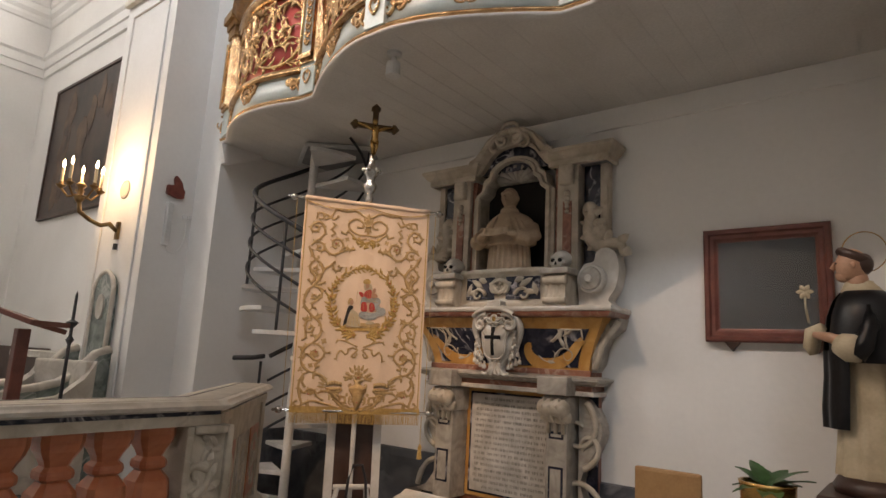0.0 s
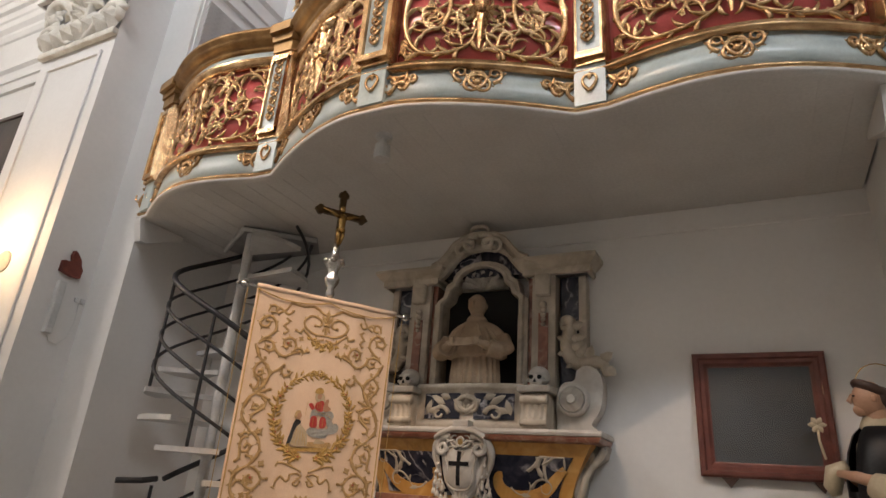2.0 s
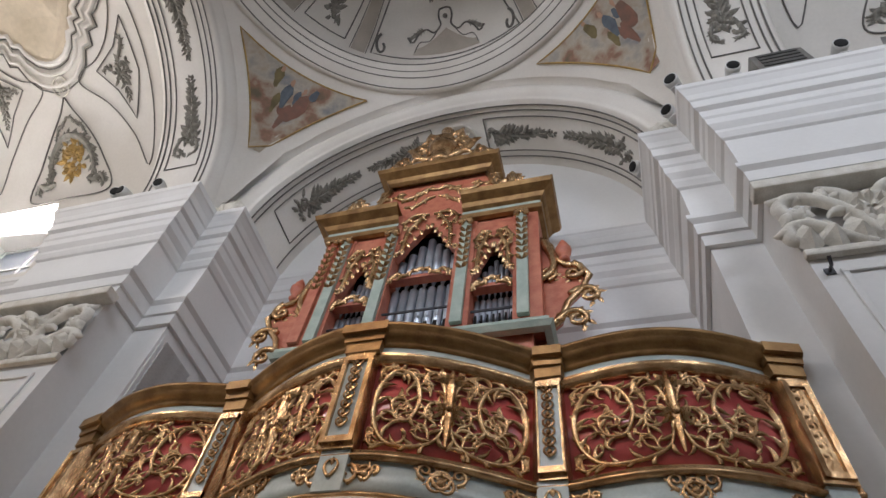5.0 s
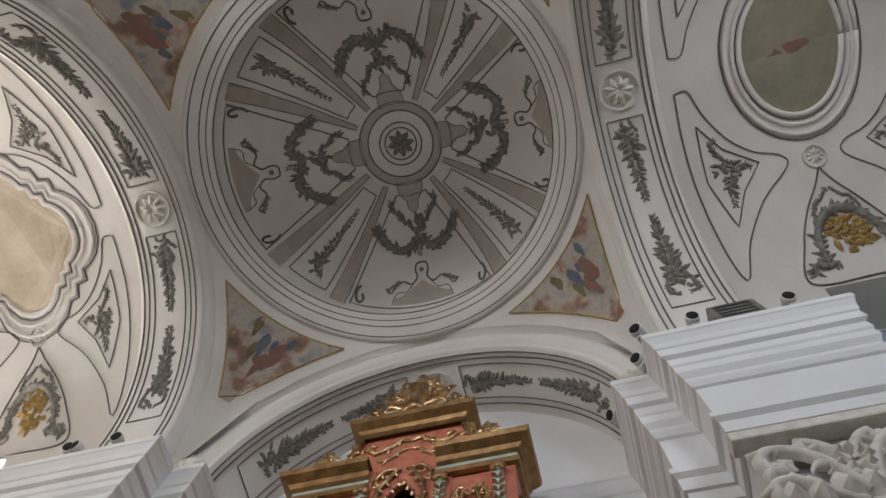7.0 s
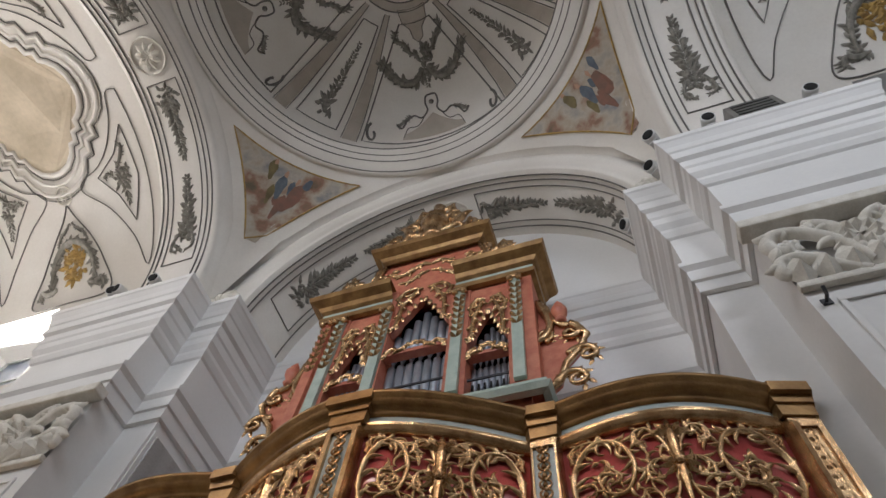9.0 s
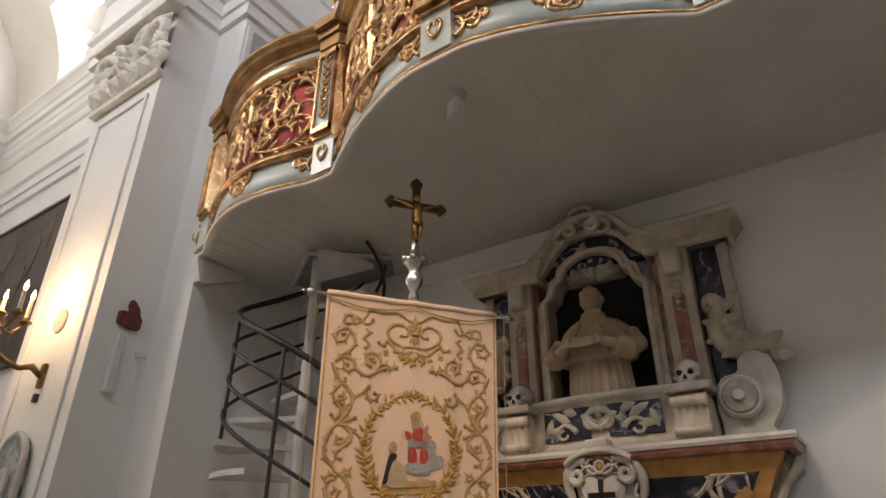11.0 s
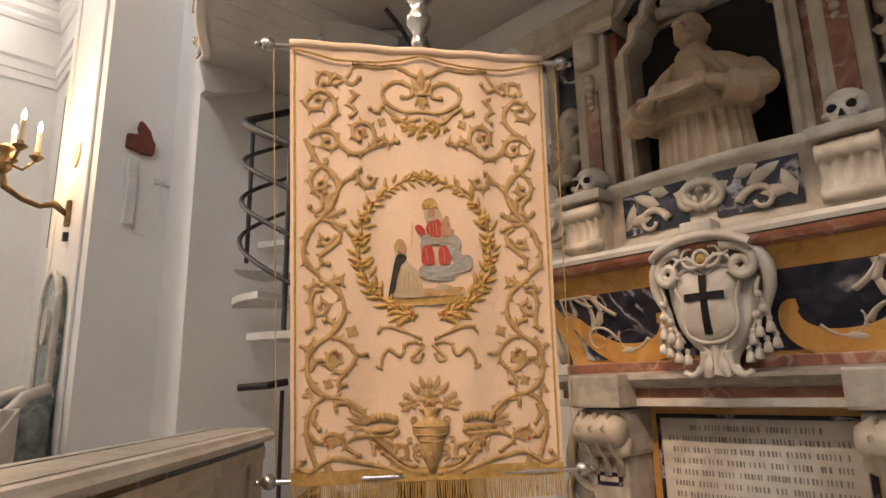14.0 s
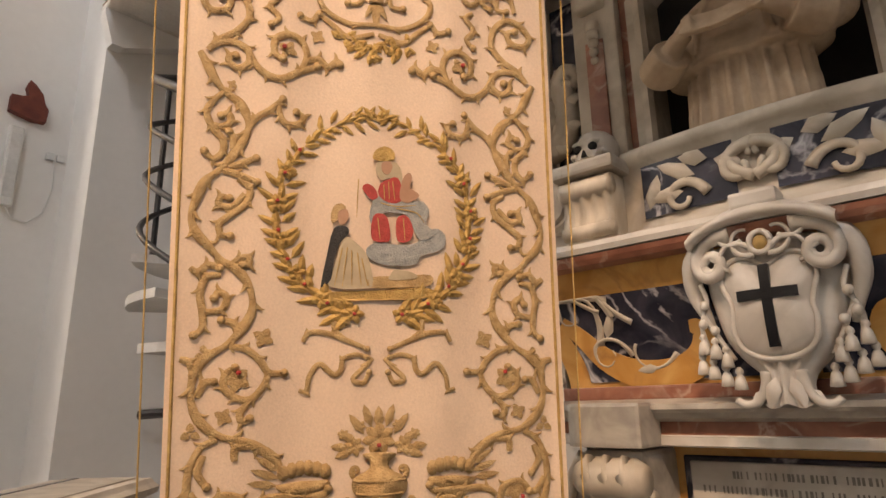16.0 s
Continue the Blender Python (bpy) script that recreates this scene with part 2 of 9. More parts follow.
FROST.node_tree.nodes["Principled BSDF"].inputs["Transmission Weight"].default_value = 1.0
FROST.node_tree.nodes["Principled BSDF"].inputs["Roughness"].default_value = 0.7
FLAME = bpy.data.materials.new("lit_flame_bulb")
FLAME.use_nodes = True
FLAME.node_tree.nodes["Principled BSDF"].inputs["Emission Color"].default_value = (1, 0.72, 0.38, 1)
FLAME.node_tree.nodes["Principled BSDF"].inputs["Emission Strength"].default_value = 22

# ---- building helpers ----


def part(name, bm, material, parent=None, label="", smooth=False):
    me = bpy.data.meshes.new(name)
    bm.normal_update()
    bm.to_mesh(me)
    bm.free()
    me.materials.append(material)
    if smooth:
        me.polygons.foreach_set("use_smooth", [True] * len(me.polygons))
    ob = new(name, me)
    if parent:
        ob.parent = parent
    if label:
        ob["label"] = label
    return ob


def thing(name, label, category, group="", kind="", at=None):
    ob = new(name)
    ob.empty_display_size = 0.1
    if at is not None:
        ob.matrix_basis = at
    return tagged(ob, label, category, group, kind)


def structure(name, bm, material, label, category, smooth=False):
    return tagged(part(name, bm, material, None, "", smooth), label, category, "", "structure")


def box(bm, x0, x1, y0, y1, z0, z1, b=0.0):
    """A box, with its edges chamfered by b."""
    xs, ys, zs = sorted((x0, x1)), sorted((y0, y1)), sorted((z0, z1))
    v = [bm.verts.new((x, y, z)) for x in xs for y in ys for z in zs]
    fs = [bm.faces.new([v[i] for i in f]) for f in ((0, 1, 3, 2), (4, 6, 7, 5), (0, 4, 5, 1), (2, 3, 7, 6), (0, 2, 6, 4), (1, 5, 7, 3))]
    if b:
        es = list({e for f in fs for e in f.edges})
        bmesh.ops.bevel(bm, geom=es, offset=b, segments=2, affect="EDGES", profile=0.6)
    return bm


def quadstrip(bm, rows, closed=False, caps=False):
    """Faces between rows of points of equal length."""
    vs = [[bm.verts.new(p) for p in r] for r in rows]
    n = len(vs[0])
    for a, b in zip(vs, vs[1:]):
        for i in range(n if closed else n - 1):
            j = (i + 1) % n
            bm.faces.new((a[i], a[j], b[j], b[i]))
    if caps and closed:
        bm.faces.new(list(reversed(vs[0])))
        bm.faces.new(vs[-1])
    return bm


def lathe(bm, profile, c=(0, 0, 0), n=16, sx=1.0, sy=1.0):
    rows = [[(c[0] + sx * r * math.cos(2 * math.pi * i / n), c[1] + sy * r * math.sin(2 * math.pi * i / n), c[2] + z) for i in range(n)] for r, z in profile]
    return quadstrip(bm, rows, True, True)


def tube(bm, pts, radii, n=6, flat=1.0, up=None):
    """A round cord along pts; radii one number or one a point; flat squeezes it along up."""
    pts = [Vector(p) for p in pts]
    if not hasattr(radii, "__len__"):
        radii = [radii] * len(pts)
    rows, ref = [], Vector(up) if up else Vector((0.13, 0.31, 0.94))
    for i, p in enumerate(pts):
        d = (pts[min(i + 1, len(pts) - 1)] - pts[max(i - 1, 0)])
        d = d.normalized() if d.length > 1e-9 else Vector((0, 0, 1))
        a = d.cross(ref)
        a = a.normalized() if a.length > 1e-6 else d.orthogonal().normalized()
        b = a.cross(d).normalized()
        r = max(radii[i], 1e-4)
        rows.append([p + a * (r * math.cos(2 * math.pi * k / n)) + b * (r * flat * math.sin(2 * math.pi * k / n)) for k in range(n)])
    return quadstrip(bm, rows, True, True)


def offset_path(path, d, closed=False):
    """The plan path moved to its right by d, with mitred corners."""
    out, n = [], len(path)
    for i, p in enumerate(path):
        a = path[i - 1] if (i or closed) else None
        c = path[(i + 1) % n] if (i < n - 1 or closed) else None
        p2 = Vector(p)
        n1 = n2 = None
        if a is not None:
            u = (p2 - Vector(a)).normalized()
            n1 = Vector((u.y, -u.x))
        if c is not None:
            u = (Vector(c) - p2).normalized()
            n2 = Vector((u.y, -u.x))
        n1, n2 = n1 or n2, n2 or n1
        m = (n1 + n2)
        m = m / max(m.length_squared, 0.2) * 2 * d
        out.append((p2.x + m.x, p2.y + m.y))
    return out


def sweep(bm, path, profile, closed=False):
    """A moulding: the profile of (out, z) follows the plan path; out is to the path's right."""
    cols = [[(x, y, z) for x, y in offset_path(path, o, closed)] for o, z in profile]
    if closed:
        cols = [c + [c[0]] for c in cols]
    return quadstrip(bm, cols)


def plate(bm, outline, place, depth):
    """A flat shape of (u, v) points with thickness; place(u, v, w) gives its point in space."""
    a = [bm.verts.new(place(u, v, 0)) for u, v in outline]
    b = [bm.verts.new(place(u, v, depth)) for u, v in outline]
    bm.faces.new(a)
    bm.faces.new(list(reversed(b)))
    n = len(a)
    for i in range(n):
        bm.faces.new((a[i], b[i], b[(i + 1) % n], a[(i + 1) % n]))
    return bm


def sphere(bm, c, rx, ry=None, rz=None, n=12, m=8):
    ry, rz = ry or rx, rz or rx
    rows = []
    for j in range(1, m):
        f = math.pi * j / m
        rows.append([(c[0] + rx * math.sin(f) * math.cos(2 * math.pi * i / n), c[1] + ry * math.sin(f) * math.sin(2 * math.pi * i / n), c[2] - rz * math.cos(f)) for i in range(n)])
    return quadstrip(bm, rows, True, True)


def curl(x, y, heading, length, k0, k1, n=18):
    """Points of a spiral in the plane: the curvature goes from k0 to k1 (turns in radians a unit)."""
    pts, h, s = [(x, y)], heading, length / n
    for i in range(n):
        k = k0 + (k1 - k0) * (i + 0.5) / n
        h += k * s
        x, y = x + s * math.cos(h), y + s * math.sin(h)
        pts.append((x, y))
    return pts


def taper(n, r, tip=0.35, belly=0.0):
    return [r * (tip + (1 - tip) * (1 - i / (n - 1)) + belly * math.sin(math.pi * i / (n - 1))) for i in range(n)]


def leaf2(bm, x, y, ang, length, width, place, lift=0.5):
    """A pointed leaf with a raised middle, on the surface that place() gives."""
    c, s = math.cos(ang), math.sin(ang)
    tri = [(0, 0, 0), (0.35, 0.5, 0), (0.75, 0.34, 0), (1, 0, 0), (0.75, -0.34, 0), (0.35, -0.5, 0)]
    rim = [bm.verts.new(place(x + c * u * length - s * v * width, y + s * u * length + c * v * width, 0)) for u, v, _ in tri]
    mid = bm.verts.new(place(x + c * 0.45 * length, y + s * 0.45 * length, lift * width))
    for i in range(6):
        bm.faces.new((rim[i], rim[(i + 1) % 6], mid))


def acanthus(bm, x, y, heading, size, place, r, hand=1, leaves=5):
    """A scroll of foliage: a spiral stem, its leaves and a flower at its eye."""
    pts = curl(x, y, heading, size * 2.6, hand * 0.6 / size, hand * 5.2 / size, 22)
    tube(bm, [place(u, v, r * 0.6) for u, v in pts], taper(len(pts), r, 0.45), 6)
    for k in range(leaves):
        i = int(2 + k * (len(pts) - 8) / max(leaves, 1))
        (u, v), (u2, v2) = pts[i], pts[i + 1]
        a = math.atan2(v2 - v, u2 - u)
        leaf2(bm, u, v, a - hand * 0.9, size * 0.42, size * 0.2, place)
        if k % 2:
            leaf2(bm, u, v, a + hand * 0.8, size * 0.3, size * 0.15, place)
    u, v = pts[-1]
    for k in range(5):
        leaf2(bm, u, v, k * 2 * math.pi / 5, size * 0.17, size * 0.12, place)

def ribbon(bm, pts, widths, place, height=0.5):
    """A carved strap along plane points: raised along its middle, thin at its edges."""
    rows, n = [], len(pts)
    for i, (u, v) in enumerate(pts):
        a, b = pts[max(i - 1, 0)], pts[min(i + 1, n - 1)]
        d = Vector((b[0] - a[0], b[1] - a[1]))
        d = d.normalized() if d.length > 1e-9 else Vector((1, 0))
        w = widths[i] if hasattr(widths, "__len__") else widths
        rows.append([place(u - d.y * w * q, v + d.x * w * q, w * height * h) for q, h in ((-1, 0), (-0.75, 1.5), (-0.3, 2.4), (0.15, 2.1), (0.7, 1.4), (1, 0))])
    return quadstrip(bm, rows)


def flow(points, n=6):
    """A smooth plane curve through a few points."""
    out, m = [], len(points)
    for i in range(m - 1):
        a, b, c, d = [points[min(max(k, 0), m - 1)] for k in (i - 1, i, i + 1, i + 2)]
        for q in range(n):
            t = q / n
            out.append(tuple(0.5 * (2 * b[k] + (c[k] - a[k]) * t + (2 * a[k] - 5 * b[k] + 4 * c[k] - d[k]) * t * t + (3 * b[k] - a[k] - 3 * c[k] + d[k]) * t ** 3) for k in (0, 1)))
    return out + [tuple(points[-1])]


def foliate(bm, points, place, width, leaf=0.1, step=5, tip=0.45, sides=(1, -1)):
    """A strap that sprouts curved leaves on both sides and ends in a bud."""
    p = flow(points)
    n = len(p)
    ribbon(bm, p, [width * (tip + (1 - tip) * math.sin(math.pi * (0.12 + 0.80 * i / (n - 1)))) for i in range(n)], place)
    for k, i in enumerate(range(3, n - 2, step)):
        (u, v), (u2, v2) = p[i], p[i + 1]
        h = math.atan2(v2 - v, u2 - u)
        sg = sides[k % len(sides)]
        q = curl(u, v, h + sg * 0.55, leaf * (1.1 - 0.35 * i / n) * (0.8 + 0.4 * ((i * 7) % 5) / 4), sg * 3.0, sg * (9.0 + 5 * ((i * 3) % 4)), 6)
        ribbon(bm, q, [width * 0.9 * q_ for q_ in (0.5, 0.85, 0.95, 0.85, 0.65, 0.4, 0.1)], place)
    u, v = p[-1]
    for k in range(5):
        leaf2(bm, u, v, k * 1.2566, width * 1.5, width * 1.1, place, 0.6)

# ---- the large structure ----
CX, CY = -2.62, -0.10          # centre of the domed bay
XA, XB, XD = 1.10, 3.01, 2.61  # half widths: pilaster, bay at the pilaster, bay at the reveal
YA, YC, YW = 2.63, 3.07, 4.15  # pilaster face, inner pilaster face, back wall
YCH = 3.50                     # chancel and nave side walls
XW, XE = -12.0, 9.0
AL, AR = CX - XB - 1.09, CX + XB + 1.09
HC = 7.9                       # top of the cornice

bm = bmesh.new()
box(bm, XW - 0.4, XE + 0.4, -4.6, YW + 0.4, -0.3, 0.0)
structure("floor", bm, FLOORA, "polished marble church floor", "floor")

# walls of the north side: back wall of the bay, piers and side walls
bm = bmesh.new()
box(bm, CX - XD - 0.9, CX + XD + 0.9, YW, YW + 0.4, 0, 11.4)
structure("wall_north", bm, PLASTER, "white plastered back wall of the organ bay", "wall")
for tag, s in (("west", -1), ("east", 1)):
    bm = bmesh.new()
    plan = [(CX + s * XD, YW), (CX + s * XD, YC), (CX + s * XB, YC), (CX + s * XB, YA), (CX + s * (XB + 1.09), YA), (CX + s * (XB + 1.09), YW)]
    lo, hi = [bm.verts.new((x, y, 0)) for x, y in plan], [bm.verts.new((x, y, 7.0)) for x, y in plan]
    for i in range(6):
        bm.faces.new((lo[i], lo[(i + 1) % 6], hi[(i + 1) % 6], hi[i]))
    bm.faces.new(hi)
    # narrow raised border of the pilaster's panel
    f0, f1 = CX + s * (XB + 0.14), CX + s * (XB + 0.95)
    for a, b, c, d in ((f0, f1, 5.02, 5.06), (f0, f1, 0.9, 0.94), (f0, f0 + s * 0.04, 0.94, 5.02), (f1 - s * 0.04, f1, 0.94, 5.02)):
        box(bm, a, b, YA - 0.02, YA - 0.001, c, d, 0.006)
    structure("pier_" + tag, bm, PLASTER, "white plastered pier with a stepped pilaster", "pier")
bm = bmesh.new()
box(bm, XW, AL, YCH, YCH + 0.4, 0, 8.4)
structure("wall_chancel", bm, PLASTER, "white plastered chancel wall", "wall")
bm = bmesh.new()
box(bm, AR, XE, YCH, YCH + 0.4, 0, 8.4)
structure("wall_nave", bm, PLASTER, "white plastered nave wall", "wall")
bm = bmesh.new()
box(bm, XW - 0.4, XW, -4.6, YCH + 0.4, 0, 13)
structure("wall_west", bm, PLASTER, "white plastered end wall of the chancel", "wall")
bm = bmesh.new()
box(bm, XE, XE + 0.4, -4.6, YCH + 0.4, 0, 13)
structure("wall_east", bm, PLASTER, "white plastered end wall of the nave", "wall")
# south side, with its window openings
bm = bmesh.new()
SY = -3.7
for x0, x1, z0, z1 in ((XW, XE, 0, 8.1), (XW, XE, 10.0, 13), (XW, -10.0, 8.1, 10.0), (-8.0, -4.2, 8.1, 10), (-1.0, 2.6, 8.1, 10), (4.6, XE, 8.1, 10)):
    box(bm, x0, x1, SY - 0.8, SY, z0, z1)
structure("wall_south", bm, PLASTER, "white plastered south wall with high windows", "wall")

# entablature: architrave, frieze and stepped cornice follow the wall
ENT = [(0.0, 6.05), (0.05, 6.06), (0.05, 6.20), (0.08, 6.21), (0.08, 6.36), (0.13, 6.40), (0.13, 6.46), (0.06, 6.48), (0.06, 6.98), (0.09, 7.0),
       (0.12, 7.07), (0.12, 7.12), (0.17, 7.19), (0.17, 7.30), (0.19, 7.33), (0.19, 7.45), (0.24, 7.48), (0.24, 7.62), (0.26, 7.64), (0.28, 7.72), (0.32, 7.80), (0.34, 7.82), (0.34, HC), (0.0, HC + 0.01)]
LEFT = [(XW, YCH), (AL - 0.45, YCH), (AL - 0.45, YA), (CX - XB, YA), (CX - XB, YC), (CX - XD, YC), (CX - XD, YW), (CX, YW)]
RIGHT = [(2 * CX - x, y) for x, y in reversed(LEFT)]
RIGHT[-1] = (XE, YCH)
for tag, path in (("west", LEFT), ("east", RIGHT)):
    bm = bmesh.new()
    sweep(bm, path, [(max(o * 0.82, 0.004), z) for o, z in ENT])
    structure("cornice_" + tag, bm, PLASTER, "white stepped plaster entablature", "cornice")
# end wall cornice of the chancel
bm = bmesh.new()
sweep(bm, [(XW, -3.7), (XW, YCH)], [(max(o * 0.82, 0.004), z) for o, z in ENT])
structure("cornice_chancel", bm, PLASTER, "white stepped plaster cornice on the chancel's end wall", "cornice")


def arc(cx, cz, r, a0, a1, n):
    return [(cx + r * math.cos(a0 + (a1 - a0) * i / n), cz + r * math.sin(a0 + (a1 - a0) * i / n)) for i in range(n + 1)]


# side arch over the organ bay: soffit, face ring and steps
SZ = 7.95
R_IN, R_OUT = 2.60, 3.03
A0 = arc(CX, SZ, 1, 0, math.pi, 40)


def arch_pt(r, k, y):
    c, s = A0[k][0] - CX, A0[k][1] - SZ
    return (CX + r * c, y, SZ + r * s)


bm = bmesh.new()
rings = [(R_IN, YW), (R_IN, YC + 0.02), (R_IN + 0.03, YC), (R_IN + 0.10, YC), (R_IN + 0.11, YC - 0.03), (R_IN + 0.22, YC - 0.03), (R_IN + 0.24, YC - 0.05), (R_IN + 0.36, YC - 0.05), (R_IN + 0.38, YC + 0.0), (R_OUT - 0.005, YC), (R_OUT - 0.005, CY + 3.02)]
quadstrip(bm, [[arch_pt(r, k, y) for k in range(41)] for r, y in rings])
structure("arch_north", bm, VAULTP, "plaster arch over the organ bay with a moulded edge", "arch", True)
# transverse arches
TW = 1.09


def trans_pt(x, r, a):
    return (x, CY + r * math.cos(a), SZ + r * math.sin(a))


RT = 2.72
for tag, s in (("west", -1), ("east", 1)):
    bm = bmesh.new()
    x0, x1 = CX + s * XB, CX + s * (XB + TW)
    prof = [(x0, 3.12), (x0, RT + 0.12), (x0 + s * 0.03, RT + 0.12), (x0 + s * 0.03, RT + 0.05), (x0 + s * 0.1, RT), (x1 - s * 0.1, RT), (x1 - s * 0.03, RT + 0.05), (x1 - s * 0.03, RT + 0.12), (x1, RT + 0.12), (x1, 3.3)]
    quadstrip(bm, [[trans_pt(x, r, math.pi * k / 44) for k in range(45)] for x, r in prof])
    structure("arch_" + tag, bm, VAULTP, "transverse plaster arch between the vaults", "arch", True)

# pendentives: a sphere cut by the bay's four arches
RS = 3.03 * math.sqrt(2)
RING = SZ + 3.03
bm = bmesh.new()
H = 3.03
for q in range(4):
    rows = []
    for i in range(17):
        a = math.pi / 2 * i / 16 + q * math.pi / 2
        ca, sa = math.cos(a), math.sin(a)
        lim = min(H / max(abs(ca), 1e-6), H / max(abs(sa), 1e-6))
        row = []
        for j in range(13):
            d = 3.03 + (lim - 3.03) * j / 12
            d = min(max(d, 3.03), RS - 1e-4)
            row.append((CX + d * ca, CY + d * sa, SZ + math.sqrt(max(RS * RS - d * d, 0))))
        rows.append(row)
    quadstrip(bm, rows)
bmesh.ops.remove_doubles(bm, verts=bm.verts, dist=0.001)
structure("ceiling_pendentives", bm, VAULTP, "plaster pendentives between arches and dome", "ceiling", True)

# dome: moulded ring and shallow bowl
APEX = 13.45


def dome_pt(r, a, lift=0.0):
    """A point of the dome's inner face at plan radius r; lift is towards the church."""
    z = RING + 0.12 + (APEX - RING - 0.12) * math.sqrt(max(1 - (r / 2.86) ** 2, 0)) if r < 2.86 else RING + 0.12
    return (CX + r * math.cos(a), CY + r * math.sin(a), z - lift)


bm = bmesh.new()
ringp = [(3.05, RING - 0.02), (3.0, RING - 0.06), (2.96, RING - 0.06), (2.94, RING - 0.02), (2.80, RING - 0.02), (2.78, RING + 0.03), (2.72, RING + 0.03), (2.70, RING + 0.08), (2.64, RING + 0.08), (2.62, RING + 0.13), (2.86, RING + 0.2)]
quadstrip(bm, [[(CX + r * math.cos(2 * math.pi * i / 96), CY + r * math.sin(2 * math.pi * i / 96), z) for i in range(96)] for r, z in ringp], True)
structure("trim_dome_ring", bm, VAULTP, "round moulded plaster ring of the dome", "moulding", True)
bm = bmesh.new()
quadstrip(bm, [[dome_pt(2.86 * math.sin(math.pi / 2 * j / 20), 2 * math.pi * i / 96) for i in range(96)] for j in range(20, 0, -1)], True)
bm.faces.new([bm.verts.new(dome_pt(0.22, 2 * math.pi * i / 24)) for i in range(24)])
structure("ceiling_dome", bm, VAULTP, "shallow painted plaster dome", "ceiling", True)

# vaults over chancel and nave
RV = 3.45


def vault_pt(x, a, lift=0.0):
    return (x, CY + (RV - lift) * math.cos(a), SZ + (RV - 0.45 - lift) * math.sin(a))


for tag, x0, x1, hole in (("chancel", XW, AL, (-10.6, -8.95)), ("nave", AR, XE, (2.7, 4.5))):
    bm = bmesh.new()
    nx, na = 20, 36
    xs = sorted({x0, x1, *hole, *[x0 + (x1 - x0) * i / nx for i in range(nx + 1)]})
    for xa, xb in zip(xs, xs[1:]):
        for k in range(na):
            a, b = math.pi * k / na, math.pi * (k + 1) / na
            inside = hole[0] - 0.01 <= xa and xb <= hole[1] + 0.01 and (1 <= k < 6 or na - 7 < k < na - 1)
            if not inside:
                bm.faces.new([bm.verts.new(vault_pt(*p)) for p in ((xa, a), (xb, a), (xb, b), (xa, b))])
    bmesh.ops.remove_doubles(bm, verts=bm.verts, dist=0.002)
    structure("ceiling_" + tag, bm, VAULTP, "cream plastered barrel vault", "ceiling", True)
    # window recess cut into the vault's foot
    for side, a in (("north", 1), ("south", -1)):
        bm = bmesh.new()
        y1, z0, z1 = CY + a * 3.75, SZ + 0.27, SZ + 1.55
        lo_, hi_ = math.pi / na, 6 * math.pi / na
        if a < 0:
            lo_, hi_ = math.pi - lo_, math.pi - hi_
        foot_ = [vault_pt(0, lo_ + (hi_ - lo_) * i / 5)[1:] for i in range(6)]
        for x in hole:
            bm.faces.new([bm.verts.new((x, y, z)) for y, z in foot_ + [(y1, z1), (y1, z0)]])
        for (ya, za), zb in ((foot_[0], z0), (foot_[-1], z1)):
            bm.faces.new([bm.verts.new(q) for q in ((hole[0], ya, za), (hole[1], ya, za), (hole[1], y1, zb), (hole[0], y1, zb))])
        structure("window_recess_%s_%s" % (tag, side), bm, PLASTER, "white plastered window recess in the vault", "window recess")
        w = thing("window_%s_%s" % (tag, side), "high window with pale leaded panes and white frame", "window", kind="structure")
        yy = CY + a * 3.72
        bm = bmesh.new()
        for x in (hole[0], (hole[0] + hole[1]) / 2 - 0.025, hole[1] - 0.05):
            box(bm, x, x + 0.05, yy - 0.03, yy + 0.03, z0, z1, 0.006)
        for z in (z0, z0 + 0.62, z1 - 0.05):
            box(bm, hole[0], hole[1], yy - 0.025, yy + 0.025, z, z + 0.05, 0.006)
        part("window_frame", bm, STEPW, w)
        for xa, xb in ((hole[0] + 0.05, (hole[0] + hole[1]) / 2 - 0.026), ((hole[0] + hole[1]) / 2 + 0.026, hole[1] - 0.05)):
            for za, zb in ((z0 + 0.05, z0 + 0.62), (z0 + 0.67, z1 - 0.05)):
                pn_ = part("pane", box(bmesh.new(), xa, xb, yy - 0.005, yy + 0.005, za, zb), FROST, w, "frosted pane")
                pn_.visible_shadow = False
bm = bmesh.new()
box(bm, XW - 0.4, XE + 0.4, -4.6, YW + 0.5, 14.2, 14.5)
structure("roof", bm, PLASTER, "plain roof over the vaults", "roof")

# chancel platform with its step
bm = bmesh.new()
PLAT = [(XW, -3.7), (-2.62, -3.7), (-2.62, 0.70), (-2.70, 1.70), (-3.2, 2.45), (-4.3, 3.3), (-5.0, 3.5), (XW, 3.5)]
plate(bm, PLAT, lambda u, v, w: (u, v, w), 0.36)
structure("floor_chancel", bm, FLOORA, "raised white marble chancel floor", "floor")
bm = bmesh.new()
for i in range(12):
    for j in range(14):
        if (i + j) % 2:
            x, y = -9.3 + i * 0.5, -3.6 + j * 0.5
            if x + 0.5 < -3.3 and y + 0.5 < 2.4:
                box(bm, x, x + 0.5, y, y + 0.5, 0.355, 0.364)
structure("floor_chancel_squares", bm, FLOORB, "dark marble squares in the chancel floor", "floor")

# dark marble dado on the back wall and reveals
bm = bmesh.new()
sweep(bm, [(CX - XD, YC + 0.02), (CX - XD, YW), (CX + XD, YW), (CX + XD, YC + 0.02)], [(0.004, 0.0), (0.03, 0.0), (0.03, 0.70), (0.02, 0.76), (0.004, 0.77)])
structure("baseboard", bm, DADO, "dark grey marble dado along the wall", "dado")
